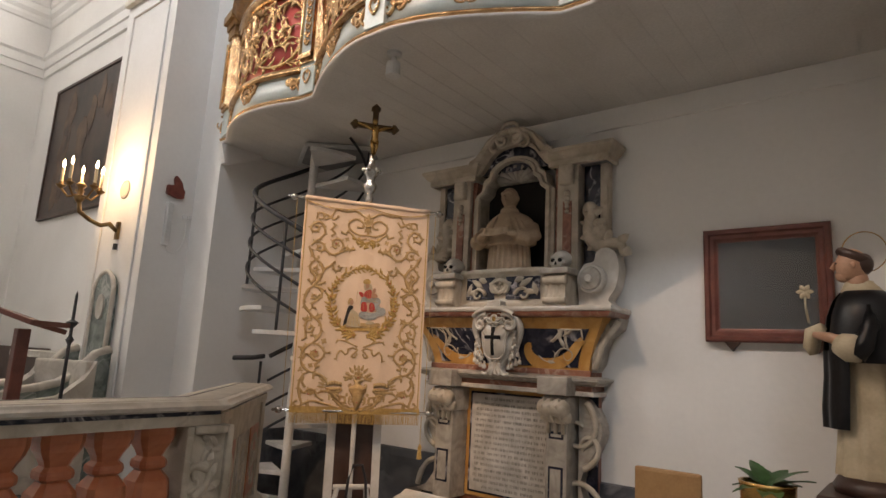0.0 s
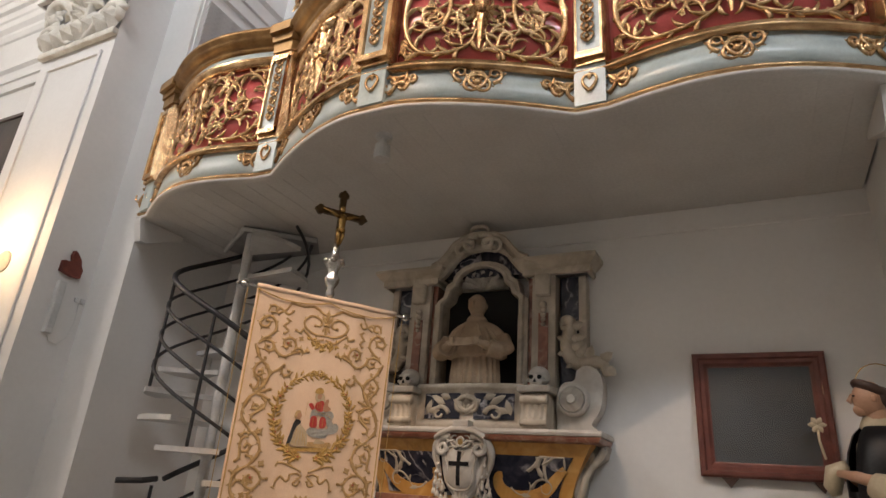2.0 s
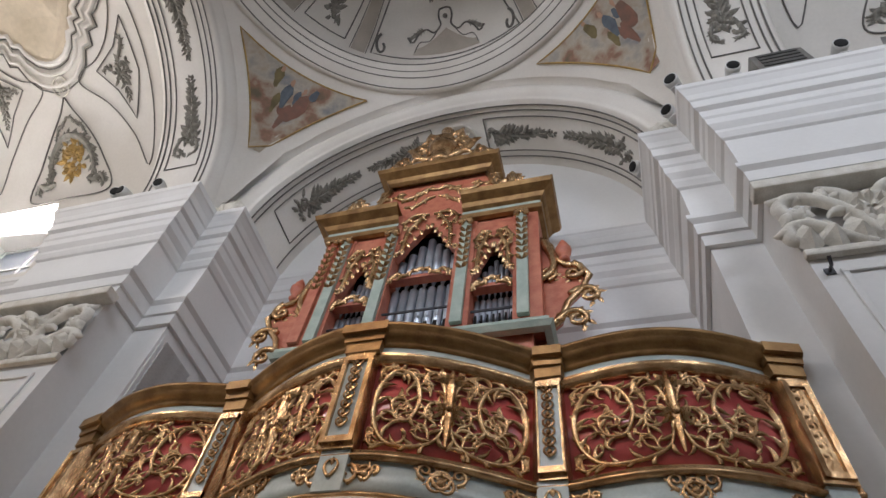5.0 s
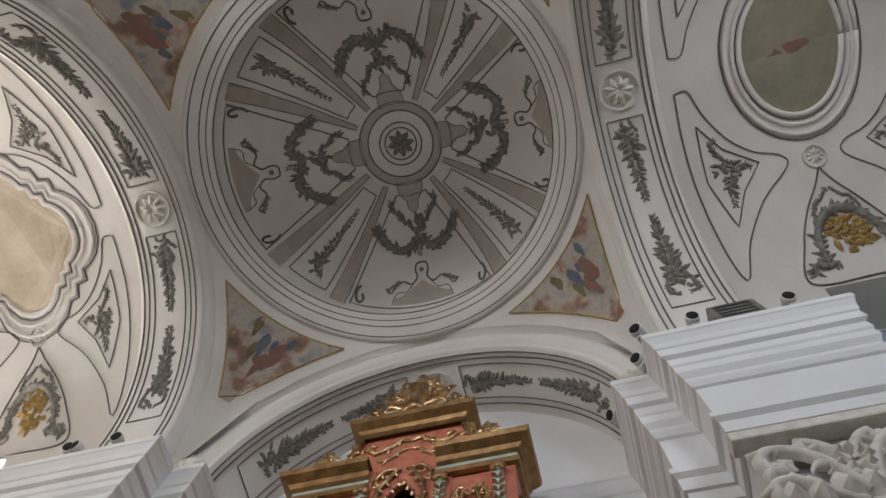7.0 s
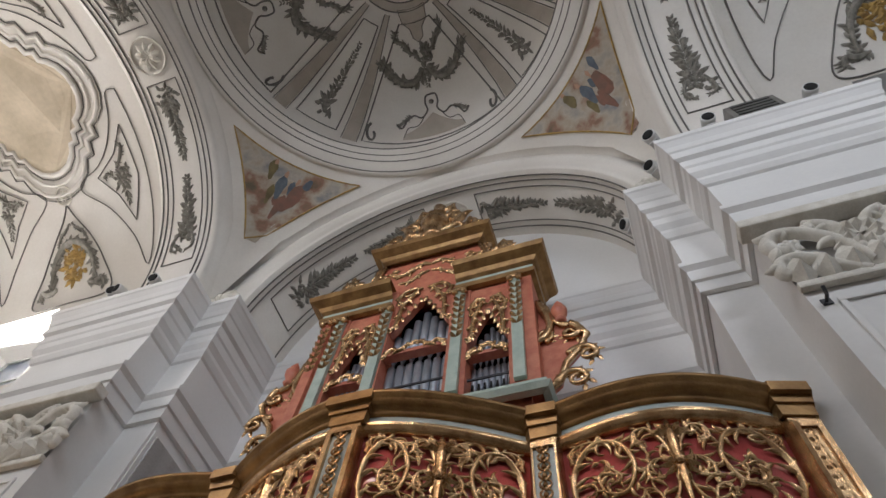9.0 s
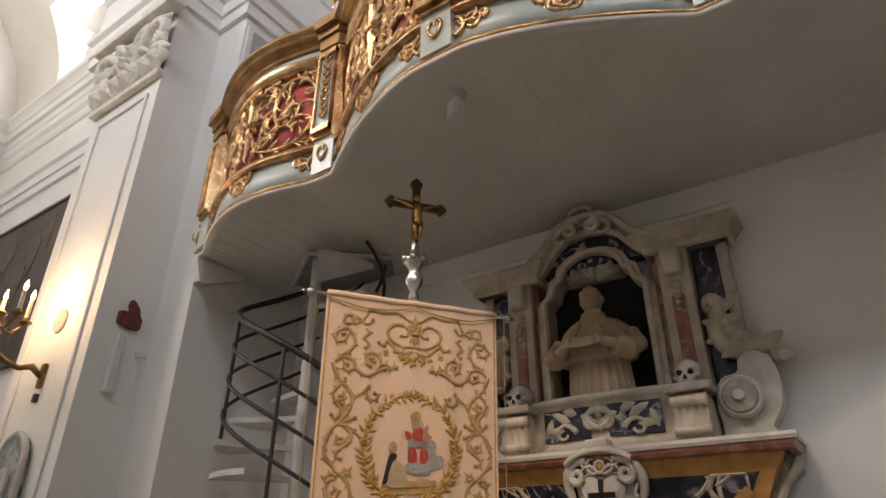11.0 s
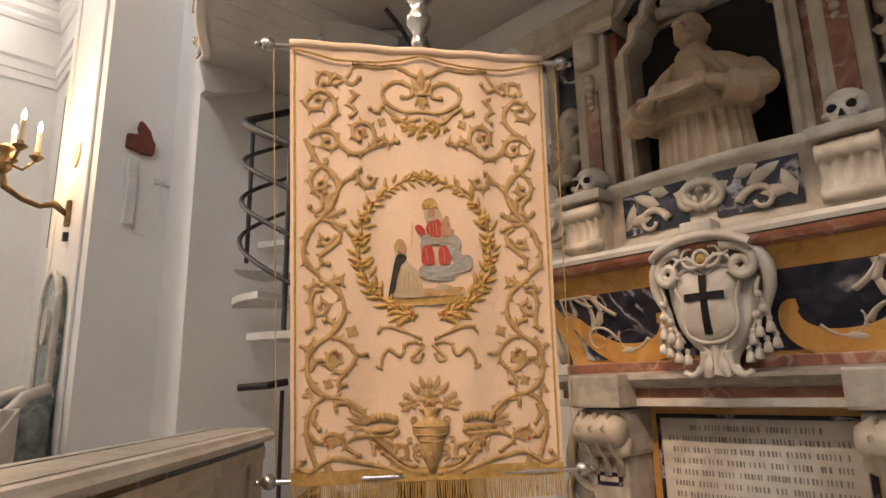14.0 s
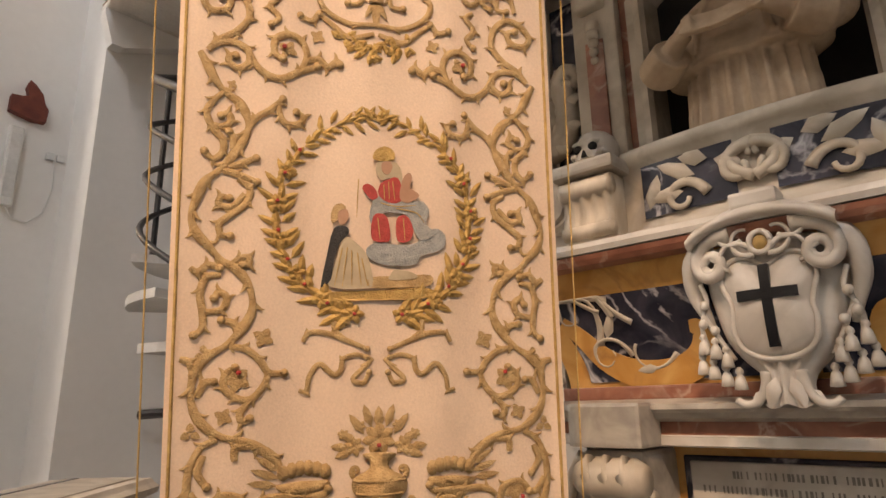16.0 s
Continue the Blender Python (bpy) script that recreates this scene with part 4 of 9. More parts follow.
for s in (-1, 1):
    bm = bmesh.new()
    a, b = sorted((OX + s * W2, OX + s * 0.38))
    path = [(a, YW - 0.4), (a, OY), (b, OY)] if s < 0 else [(a, OY), (b, OY), (b, YW - 0.4)]
    sweep(bm, path, CORN)
    part("side_cornice", bm, GOLDD, organ, "gilded cornice")
    bm = bmesh.new()
    sweep(bm, path, [(0.032, 7.525), (0.036, 7.53), (0.036, 7.59), (0.032, 7.595)])
    part("side_frieze", bm, GREENW, organ, "pale green frieze")
    # sloping scroll above the side cornice
    f = lambda u, v, w, s=s: (OX + s * u, OY + 0.02 - w, v)
    bm = bmesh.new()
    plate(bm, [(0.60, 7.82), (1.12, 7.82), (1.06, 7.88), (0.90, 7.91), (0.76, 8.02), (0.68, 8.25), (0.60, 8.5)], f, -0.14)
    part("attic_scroll", bm, ORGRED, organ)
    bm = bmesh.new()
    tube(bm, [f(u, v, 0.02) for u, v in ((1.10, 7.86), (0.92, 7.93), (0.79, 8.04), (0.70, 8.27), (0.63, 8.5))], 0.035, 8)
    foliate(bm, [(0.66, 8.50), (0.74, 8.42), (0.72, 8.28), (0.64, 8.30)], f, 0.04, 0.10, 3)
    foliate(bm, [(0.74, 8.10), (0.84, 8.06), (0.92, 7.98), (0.84, 7.93)], f, 0.032, 0.09, 3)
    part("attic_carving", bm, GOLD, organ, "gilded scroll", True)
    bm = bmesh.new()
    lathe(bm, [(0.09, 0), (0.10, 0.04), (0.05, 0.07), (0.04, 0.10), (0.11, 0.17), (0.12, 0.24), (0.06, 0.28), (0.05, 0.31), (0.08, 0.36), (0.03, 0.43), (0.0, 0.47)], (OX + s * 0.96, OY - 0.10, 7.80), 12, 0.55, 0.55)
    for k in range(9):
        leaf2(bm, 0.96, 7.98 + 0.03 * (k % 3), math.pi * k / 8, 0.17, 0.08, lambda u, v, w: f(u, v, w + 0.12), 0.6)
    foliate(bm, [(0.96, 7.84), (0.86, 7.90), (0.78, 7.84)], lambda u, v, w: f(u, v, w + 0.10), 0.03, 0.09, 3)
    part("urn", bm, GOLD, organ, "gilded urn", True)
    # carved side wing
    bm = bmesh.new()
    wing = lambda u, v, w, s=s: (OX + s * (W2 + u), OY + 0.12 - w, v)
    plate(bm, [(0, 5.62), (0.14, 5.74), (0.20, 5.95), (0.34, 6.12), (0.42, 6.30), (0.36, 6.46), (0.22, 6.50), (0.14, 6.62), (0.10, 6.85), (0.0, 7.0)], wing, -0.06)
    part("side_wing", bm, ORGRED, organ, "red painted carved wing")
    bm = bmesh.new()
    p = curl(0.03, 6.95, -1.4, 1.35, 1.5, -11.0, 30)
    tube(bm, [wing(u, v, 0.03) for u, v in p], taper(31, 0.05, 0.5), 8)
    acanthus(bm, 0.30, 6.5, -0.6, 0.20, wing, 0.045, -1, 6)
    cl_ = [(0.0, 7.0), (0.10, 6.85), (0.14, 6.64), (0.22, 6.52), (0.36, 6.47), (0.43, 6.30), (0.34, 6.12), (0.21, 5.95), (0.14, 5.74), (0, 5.62)]
    tube(bm, [wing(u, v, 0.02) for u, v in cl_], 0.035, 7)
    acanthus(bm, 0.10, 5.70, 1.2, 0.26, wing, 0.04, -1, 6)
    acanthus(bm, 0.24, 6.05, 0.9, 0.24, wing, 0.04, -1, 6)
    acanthus(bm, 0.05, 6.3, 0.5, 0.18, wing, 0.03, 1, 5)
    part("wing_scroll", bm, GOLD, organ, "gilded side scroll", True)
    bm = bmesh.new()
    lathe(bm, [(0.05, 0), (0.08, 0.03), (0.04, 0.06), (0.10, 0.14), (0.11, 0.20), (0.05, 0.24), (0.07, 0.28), (0.02, 0.36), (0.0, 0.38)], (OX + s * (W2 + 0.22), OY + 0.09, 6.55), 12, 0.75, 0.75)
    part("wing_urn", bm, ORGRED, organ, smooth=True)
bm = bmesh.new()
box(bm, OX - 0.60, OX + 0.60, OY + 0.035, OY + 0.3, 7.80, 8.60)
part("attic", bm, ORGRED, organ)
bm = bmesh.new()
fp = lambda u, v, w: (OX + u, OY + 0.03 - w, v)
for hand in (-1, 1):
    f = lambda u, v, w, hand=hand: fp(hand * u, v, w)
    foliate(bm, [(0.0, 8.36), (0.14, 8.40), (0.26, 8.28), (0.40, 8.22), (0.52, 8.30), (0.50, 8.40)], f, 0.034, 0.11, 3)
    foliate(bm, [(0.02, 8.20), (0.14, 8.14), (0.26, 8.02), (0.38, 8.04)], f, 0.026, 0.09, 3)
part("attic_garland", bm, GOLD, organ, "gilded garland", True)
bm = bmesh.new()
sweep(bm, [(OX - 0.60, YW - 0.4), (OX - 0.60, OY), (OX + 0.60, OY), (OX + 0.60, YW - 0.4)], [(o, z + 0.93) for o, z in CORN if z > 7.55])
box(bm, OX - 0.60, OX + 0.60, OY, YW - 0.4, 8.6, 8.73)
part("top_cornice", bm, GOLDD, organ, "gilded cornice")
bm = bmesh.new()
f0 = lambda u, v, w: (OX + u * 1.15, OY - 0.10 - w, 8.74 + (v - 8.74) * 1.25)
for hand in (-1, 1):
    f = lambda u, v, w, hand=hand: f0(hand * u, v, w)
    foliate(bm, [(0.04, 8.80), (0.22, 8.84), (0.40, 8.80), (0.52, 8.86), (0.48, 8.98), (0.40, 8.94)], f, 0.055, 0.16, 3)
    foliate(bm, [(0.05, 8.90), (0.24, 9.00), (0.34, 9.16), (0.24, 9.26), (0.17, 9.16)], f, 0.055, 0.16, 3)
    foliate(bm, [(0.03, 9.20), (0.18, 9.36), (0.20, 9.50), (0.10, 9.52)], f, 0.045, 0.14, 3)
lathe(bm, [(0.16, 8.78), (0.20, 8.86), (0.12, 8.98), (0.20, 9.12), (0.24, 9.26), (0.14, 9.38), (0.20, 9.46), (0.12, 9.62), (0.08, 9.80), (0.10, 9.9), (0.05, 10.0), (0.0, 10.08)], (OX, OY - 0.05, 0), 14)
part("crown", bm, GOLD, organ, "gilded crown of leaves", True)

# ---- marble monument with the bust ----
AX = -2.50
mon = thing("marble_monument", "polychrome marble wall monument with niche, skulls and inscription", "monument")
F = lambda u, v, w: (AX + u, YW - w, v)          # u across, v up, w out of the wall
FM = lambda s: (lambda u, v, w: (AX + s * u, YW - w, v))


def rounded(points, n=5, closed=True):
    """A smooth curve through a few points."""
    out, m = [], len(points)
    for i in range(m if closed else m - 1):
        pick = (lambda k: points[k % m]) if closed else (lambda k: points[min(max(k, 0), m - 1)])
        a, b, c, d = pick(i - 1), pick(i), pick(i + 1), pick(i + 2)
        for q in range(n):
            t = q / n
            out.append(tuple(0.5 * (2 * b[k] + (c[k] - a[k]) * t + (2 * a[k] - 5 * b[k] + 4 * c[k] - d[k]) * t * t + (3 * b[k] - a[k] - 3 * c[k] + d[k]) * t ** 3) for k in range(len(b))))
    return out if closed else out + [points[-1]]


def mbox(name, u0, u1, v0, v1, w0, w1, material, label="", b=0.006):
    return part(name, box(bmesh.new(), AX + u0, AX + u1, YW - w1, YW - w0, v0, v1, b), material, mon, label)


def mmould(name, hw, depth, profile, material, label="", u0=None):
    """A moulding that runs round the monument's front at half width hw."""
    bm = bmesh.new()
    a = -hw if u0 is None else u0
    sweep(bm, [(AX + a, YW - 0.003), (AX + a, YW - depth), (AX + hw, YW - depth), (AX + hw, YW - 0.003)], profile)
    top = max(z for _, z in profile)
    return part(name, bm, material, mon, label)


mbox("plinth", -0.86, 0.86, 0.0, 0.42, 0, 0.36, GREYM, b=0.015)
mmould("plinth_moulding", 0.80, 0.30, [(0.06, 0.42), (0.07, 0.45), (0.03, 0.48), (0.0, 0.52)], WHITEM)
mbox("body", -0.70, 0.70, 0.42, 1.36, 0, 0.05, ROSSO, "red-brown marble body")
mbox("plaque_border", -0.40, 0.40, 0.52, 1.335, 0.05, 0.07, GIALLO, "yellow marble border")
mbox("plaque_line", -0.365, 0.365, 0.55, 1.305, 0.07, 0.076, DARKM, "black marble line")
mbox("plaque", -0.345, 0.345, 0.565, 1.29, 0.076, 0.086, WHITEM, "pale grey marble inscription slab")
# illegible lettering as short engraved bars
bm = bmesh.new()
lr = random.Random(8)
for r in range(17):
    z, u = 1.255 - r * 0.041, -0.315 + (0.09 if r in (0, 16) else lr.uniform(0, 0.02))
    end = 0.315 - (0.09 if r in (0, 16) else lr.uniform(0, 0.03))
    while u < end:
        w = lr.uniform(0.03, 0.085)
        v = u
        while v < min(u + w, end):
            box(bm, AX + v, AX + v + lr.uniform(0.003, 0.008), YW - 0.0872, YW - 0.0855, z - 0.010, z + 0.010)
            v += lr.uniform(0.010, 0.016)
        u += w + 0.016
tagged(part("inscription", bm, mat("worn_grey_lettering", (0.27, 0.25, 0.22), (0.17, 0.155, 0.135), 0.7, scale=20), mon, "worn grey engraved lines"), kind="stuff")
for s in (-1, 1):
    f = FM(s)
    bs = lambda u0, u1, v0, v1, w0, w1, b=0.006: box(bmesh.new(), AX + s * u0, AX + s * u1, YW - w1, YW - w0, v0, v1, b)
    part("dark_strip", bs(0.40, 0.70, 0.52, 1.335, 0.045, 0.065), DARKM, mon, "black veined marble strip")
    # console pilaster with a rolled head
    con = part("console", bs(0.405, 0.565, 0.50, 1.16, 0.04, 0.26, 0.012), GREYM, mon, "grey marble console")
    bm = bmesh.new()
    box(bm, AX + s * 0.39, AX + s * 0.58, YW - 0.30, YW - 0.04, 1.15, 1.33, 0.02)
    part("console_block", bm, GREYM, con)
    for w, r in ((0.31, 0.06), (0.27, 0.045)):
        bm = bmesh.new()
        tube(bm, [f(u, 1.25 - (0.06 if r < 0.05 else 0), w) for u in (0.38, 0.41, 0.56, 0.59)], [r * 0.7, r, r, r * 0.7], 14)
        part("console_roll", bm, CREAM, con, "rolled cream marble head", True)
    for k in range(3):
        bm = bmesh.new()
        tube(bm, [f(0.43 + k * 0.055, z, w) for z, w in ((1.31, 0.33), (1.26, 0.365), (1.2, 0.33), (1.15, 0.275), (1.08, 0.265))], 0.016, 6)
        part("console_reed", bm, CREAM, con, "", True)
    for v0, v1 in ((1.04, 1.09), (0.62, 0.86)):
        part("inlay", bs(0.43, 0.54, v0, v1, 0.258, 0.264, 0.002), DARKM, con, "black inlay frame")
        part("inlay_field", bs(0.445, 0.525, v0 + 0.015, v1 - 0.015, 0.262, 0.268, 0.002), GREYM, con)
    # side volute below the cornice
    out = [(0.60, 1.33)] + [(0.66 + 0.09 * math.sin(t * 1.0) + 0.06 * t / 6, 1.31 - t * 0.12) for t in [i * 0.45 for i in range(15)]] + [(0.84, 0.50), (0.60, 0.50)]
    vol = part("side_scroll", plate(bmesh.new(), out, lambda u, v, w: f(u, v, 0.02 + w), 0.13), GREYM, mon, "grey marble side scroll")
    bm = bmesh.new()
    for (u, v, h, L, k0, k1) in ((0.80, 0.54, 1.7, 0.75, 1.5, 14), (0.66, 1.30, -0.9, 0.7, -1.5, -16), (0.64, 0.86, 0.4, 0.42, 2, 22)):
        p = curl(u, v, h, L, k0, k1, 24)
        tube(bm, [f(a, b, 0.155) for a, b in p], taper(25, 0.024, 0.5), 6)
    part("scroll_rim", bm, CREAM, vol, "", True)
# cornice over the plaque
LC = [(0.0, 1.335), (0.015, 1.34), (0.015, 1.365), (0.0, 1.37)]
mmould("architrave", 0.72, 0.20, LC, WHITEM)
mbox("frieze_red", -0.72, 0.72, 1.365, 1.41, 0, 0.205, ROSSO, "red-brown marble frieze")
mmould("lower_cornice", 0.72, 0.20, [(0.006, 1.405), (0.04, 1.415), (0.05, 1.43), (0.07, 1.44), (0.07, 1.455), (0.03, 1.465), (0.0, 1.47), (-0.2, 1.47)], GREYM)
for s in (-1, 1):
    part("cornice_break", box(bmesh.new(), AX + s * 0.37, AX + s * 0.60, YW - 0.345, YW - 0.2, 1.335, 1.462, 0.012), GREYM, mon)
mbox("red_step", -0.70, 0.70, 1.468, 1.51, 0, 0.19, ROSSO)
# flaring frieze of yellow marble with dark inlaid foliage
rows = []
for k in range(11):
    t = k / 10
    hw, w, z = 0.68 + 0.16 * t ** 1.6, 0.17 + 0.13 * t ** 1.6, 1.505 + 0.365 * t
    rows.append([F(-hw, z, 0.0), F(-hw, z, w), F(hw, z, w), F(hw, z, 0.0)])
part("flared_frieze", quadstrip(bmesh.new(), rows), GIALLO, mon, "yellow marble flared frieze")
flare = lambda u, v, w: F(u, v, 0.172 + 0.13 * max((v - 1.505) / 0.365, 0) ** 1.6 + w)
for s in (-1, 1):
    g = lambda u, v, w, s=s: flare(s * u, v, w)
    rows = [[g(0.06 + (0.60 + 0.12 * q ** 1.6 - 0.06) * i / 10, 1.525 + 0.265 * q, 0.004) for i in range(11)] for q in [k / 8 for k in range(9)]]
    part("dark_inlay", quadstrip(bmesh.new(), rows), DARKM, mon, "blue-black veined marble inlay")
    path = rounded([(0.66, 1.72), (0.60, 1.665), (0.54, 1.60), (0.46, 1.555), (0.37, 1.54), (0.29, 1.55), (0.235, 1.585), (0.215, 1.63), (0.225, 1.665), (0.25, 1.672)], 3, False)
    rows = []
    for k, (u, v) in enumerate(path):
        u2, v2 = path[min(k + 1, len(path) - 1)]
        u1, v1 = path[max(k - 1, 0)]
        n_ = Vector((-(v2 - v1), u2 - u1)).normalized() * (0.010 + 0.034 * math.sin(math.pi * (k + 3) / (len(path) + 4)))
        rows.append([g(u - n_.x, max(v - n_.y, 1.512), 0.005), g(u - n_.x, max(v - n_.y, 1.512), 0.010), g(u + n_.x, v + n_.y, 0.010), g(u + n_.x, v + n_.y, 0.005)])
    part("scroll_inlay", quadstrip(bmesh.new(), rows), GIALLO, mon, "yellow marble scroll inlay")
    bm = bmesh.new()
    for (u, v, h, L, k0, k1, r) in ((0.54, 1.64, 1.9, 0.42, -2, -24, 0.013), (0.44, 1.60, 1.2, 0.30, -6, -36, 0.013), (0.42, 1.70, 0.5, 0.26, 3, 8, 0.016), (0.48, 1.72, 1.2, 0.2, -3, -9, 0.016), (0.52, 1.74, 0.4, 0.2, 2, 8, 0.014), (0.30, 1.60, -0.9, 0.2, 5, 25, 0.012)):
        p = curl(u, v, h, L, k0, k1, 18)
        tube(bm, [g(min(a, 0.66), min(max(b, 1.55), 1.785), 0.008) for a, b in p], taper(19, r, 0.4), 6, 0.5)
        leaf2(bm, p[6][0], p[6][1], h + 0.8, 0.09, 0.035, lambda a, b, w: g(a, min(b, 1.785), w + 0.008))
    part("inlay_foliage", bm, CREAM, mon, "cream marble foliage", True)
    # scrolled end of the frieze
    out = [(0.70, 1.50), (0.74, 1.56), (0.76, 1.66), (0.80, 1.74), (0.88, 1.80), (0.90, 1.87), (0.80, 1.87), (0.70, 1.80)]
    f = FM(s)
    part("end_scroll", plate(bmesh.new(), out, lambda u, v, w: f(u, v, 0.01 + w), 0.16), GREYM, mon)
    bm = bmesh.new()
    tube(bm, [f(a, b, 0.17) for a, b in ((0.72, 1.52), (0.75, 1.60), (0.77, 1.68), (0.81, 1.75), (0.86, 1.80), (0.89, 1.85))], 0.022, 7)
    tube(bm, [f(a, b, 0.16) for a, b in curl(0.80, 1.83, -0.6, 0.26, -18, -40, 16)], taper(17, 0.022, 0.5), 7)
    part("end_scroll_rim", bm, CREAM, mon, "", True)
mmould("main_cornice", 0.86, 0.31, [(0.0, 1.865), (0.03, 1.875), (0.04, 1.89), (0.045, 1.905), (-0.3, 1.906)], ROSSO, "red-brown marble cornice")
mmould("main_cornice_top", 0.86, 0.31, [(0.0, 1.907), (0.05, 1.909), (0.055, 1.925), (0.05, 1.942), (-0.3, 1.944)], WHITEM, "white marble edge")
# carved shield with a dark cross


half = rounded([(1.455, 0.105), (1.475, 0.082), (1.50, 0.062), (1.54, 0.072), (1.58, 0.115), (1.64, 0.160), (1.72, 0.185), (1.80, 0.200), (1.87, 0.205), (1.93, 0.15), (1.95, 0.08)], 3, False)
rows = []
for v, h in half:
    ring = []
    for i in range(25):
        q = -1 + i / 12
        ring.append(F(h * q, v + 0.006 * math.cos(q * 9), 0.265 + (0.080 + 0.010 * math.cos(q * 14)) * max(1 - q * q, 0) ** 0.4))
    rows.append(ring)
shield = part("shield", quadstrip(bmesh.new(), rows), WHITEM, mon, "white marble carved shield", True)
SV = 1.725
right = [(0.022, 1.832), (0.065, 1.852), (0.110, 1.835), (0.126, 1.790), (0.112, 1.748), (0.104, 1.715), (0.108, 1.670), (0.096, 1.618), (0.055, 1.588)]
field = rounded([(0, 1.822)] + right + [(0, 1.580)] + [(-u, v) for u, v in reversed(right)], 4)
rows = []
for k, (g, w) in enumerate(((1.0, 0.33), (0.985, 0.352), (0.9, 0.362), (0.7, 0.374), (0.45, 0.382), (0.2, 0.386), (0.01, 0.387))):
    rows.append([F(u * g, SV + (v - SV) * g, w) for u, v in field])
part("shield_field", quadstrip(bmesh.new(), rows, True), WHITEM, shield, "white marble four-lobed field", True)
bm = bmesh.new()
tube(bm, [F(u * 1.03, SV + (v - SV) * 1.03, 0.352) for u, v in field + field[:1]], 0.0085, 7)
part("field_rim", bm, WHITEM, shield, "", True)
bm = bmesh.new()
dome = lambda u, v: 0.389 - 0.9 * (u * u) - 0.75 * (v - SV) ** 2
for arm in ([(q * 0.014, 1.605 + i * 0.0275) for i in range(9) for q in (-1, 1)], [(-0.082 + i * 0.0205, 1.745 + q * 0.014) for i in range(9) for q in (1, -1)]):
    lo = [F(u, v, dome(u, v) - 0.012) for u, v in arm]
    hi = [F(u, v, dome(u, v) + 0.003) for u, v in arm]
    quadstrip(bm, [[lo[k], hi[k], hi[k + 1], lo[k + 1]] for k in range(0, 18, 2)])
part("shield_cross", bm, HABITB, shield, "black inlaid cross")
for s in (-1, 1):
    f = FM(s)
    bm = bmesh.new()
    # broad volute at the upper corner and its falling strap
    tube(bm, [f(a, b, 0.37 - 0.20 * max(a - 0.12, 0)) for a, b in curl(0.085, 1.925, 0.1, 0.46, -3.0, -50, 34)], taper(35, 0.024, 0.45), 8)
    tube(bm, [f(*p) for p in rounded([(0.155, 1.915, 0.345), (0.205, 1.885, 0.335), (0.228, 1.83, 0.32), (0.226, 1.77, 0.305), (0.205, 1.71, 0.295), (0.19, 1.66, 0.285)], 3, False)], [0.022, 0.026, 0.029, 0.031, 0.032, 0.032, 0.031, 0.030, 0.028, 0.026, 0.024, 0.021, 0.018, 0.015, 0.012, 0.010], 8)
    part("volute", bm, WHITEM, shield, "", True)
    # ribbons round the boss
    bm = bmesh.new()
    for (u, v, h, L, k0, k1) in ((0.03, 1.875, 0.9, 0.16, -14, -30), (0.02, 1.855, -0.3, 0.15, 16, 34), (0.05, 1.90, -0.6, 0.12, 12, 40)):
        p = curl(u, v, h, L, k0, k1, 16)
        tube(bm, [f(a, b, 0.375) for a, b in p], taper(17, 0.0085, 0.6), 6)
    part("ribbon", bm, WHITEM, shield, "", True)
    # knotted cords and tassels
    bm = bmesh.new()
    tube(bm, [f(*p) for p in rounded([(0.20, 1.80, 0.335), (0.185, 1.75, 0.34), (0.20, 1.71, 0.335), (0.18, 1.67, 0.33), (0.16, 1.63, 0.325), (0.13, 1.58, 0.32)], 4, False)], 0.008, 6)
    tube(bm, [f(*p) for p in rounded([(0.20, 1.71, 0.335), (0.215, 1.67, 0.325), (0.205, 1.62, 0.32)], 4, False)], 0.008, 6)
    for u, v, w in ((0.193, 1.735, 0.345), (0.205, 1.685, 0.338), (0.172, 1.665, 0.338)):
        sphere(bm, f(u, v, w), 0.015, n=8, m=6)
    part("cord", bm, WHITEM, shield, "", True)
    for u, v, w in ((0.215, 1.655, 0.325), (0.178, 1.640, 0.335), (0.150, 1.615, 0.33), (0.228, 1.600, 0.315), (0.195, 1.585, 0.32), (0.160, 1.565, 0.32), (0.125, 1.555, 0.315)):
        bm = bmesh.new()
        lathe(bm, [(0.004, 0.006), (0.010, 0.0), (0.012, -0.008), (0.007, -0.014), (0.013, -0.022), (0.017, -0.036), (0.020, -0.054), (0.010, -0.056), (0.001, -0.055)], f(u, v, w), 9)
        part("tassel", bm, WHITEM, shield, "", True)
    # leafy foot
    bm = bmesh.new()
    tube(bm, [f(a, b, 0.335) for a, b in curl(0.045, 1.545, -1.5, 0.15, 1.0, 30, 16)], taper(17, 0.017, 0.6), 7)
    leaf2(bm, 0.02, 1.53, -1.25, 0.085, 0.045, lambda a, b, w: f(a, b, 0.345 + w), 0.5)
    leaf2(bm, 0.055, 1.50, -0.9, 0.07, 0.035, lambda a, b, w: f(a, b, 0.33 + w), 0.5)
    part("foot_leaf", bm, WHITEM, shield, "", True)
rows = []
for k in range(25):
    u = -0.205 + 0.41 * k / 24
    v = 1.905 + 0.062 * math.cos(math.pi * u / 0.41) ** 0.7 if abs(u) < 0.2 else 1.905
    rows.append([F(u, v - 0.012, 0.29), F(u, v - 0.012, 0.395), F(u, v - 0.004, 0.412), F(u, v + 0.010, 0.414), F(u, v + 0.020, 0.40), F(u, v + 0.034, 0.375), F(u, v + 0.040, 0.29)])
part("shield_hood", quadstrip(bmesh.new(), rows), WHITEM, shield, "curved marble hood", True)
part("hood_block", box(bmesh.new(), AX - 0.068, AX + 0.068, YW - 0.395, YW - 0.30, 1.985, 2.035, 0.012), WHITEM, shield)
bm = bmesh.new()
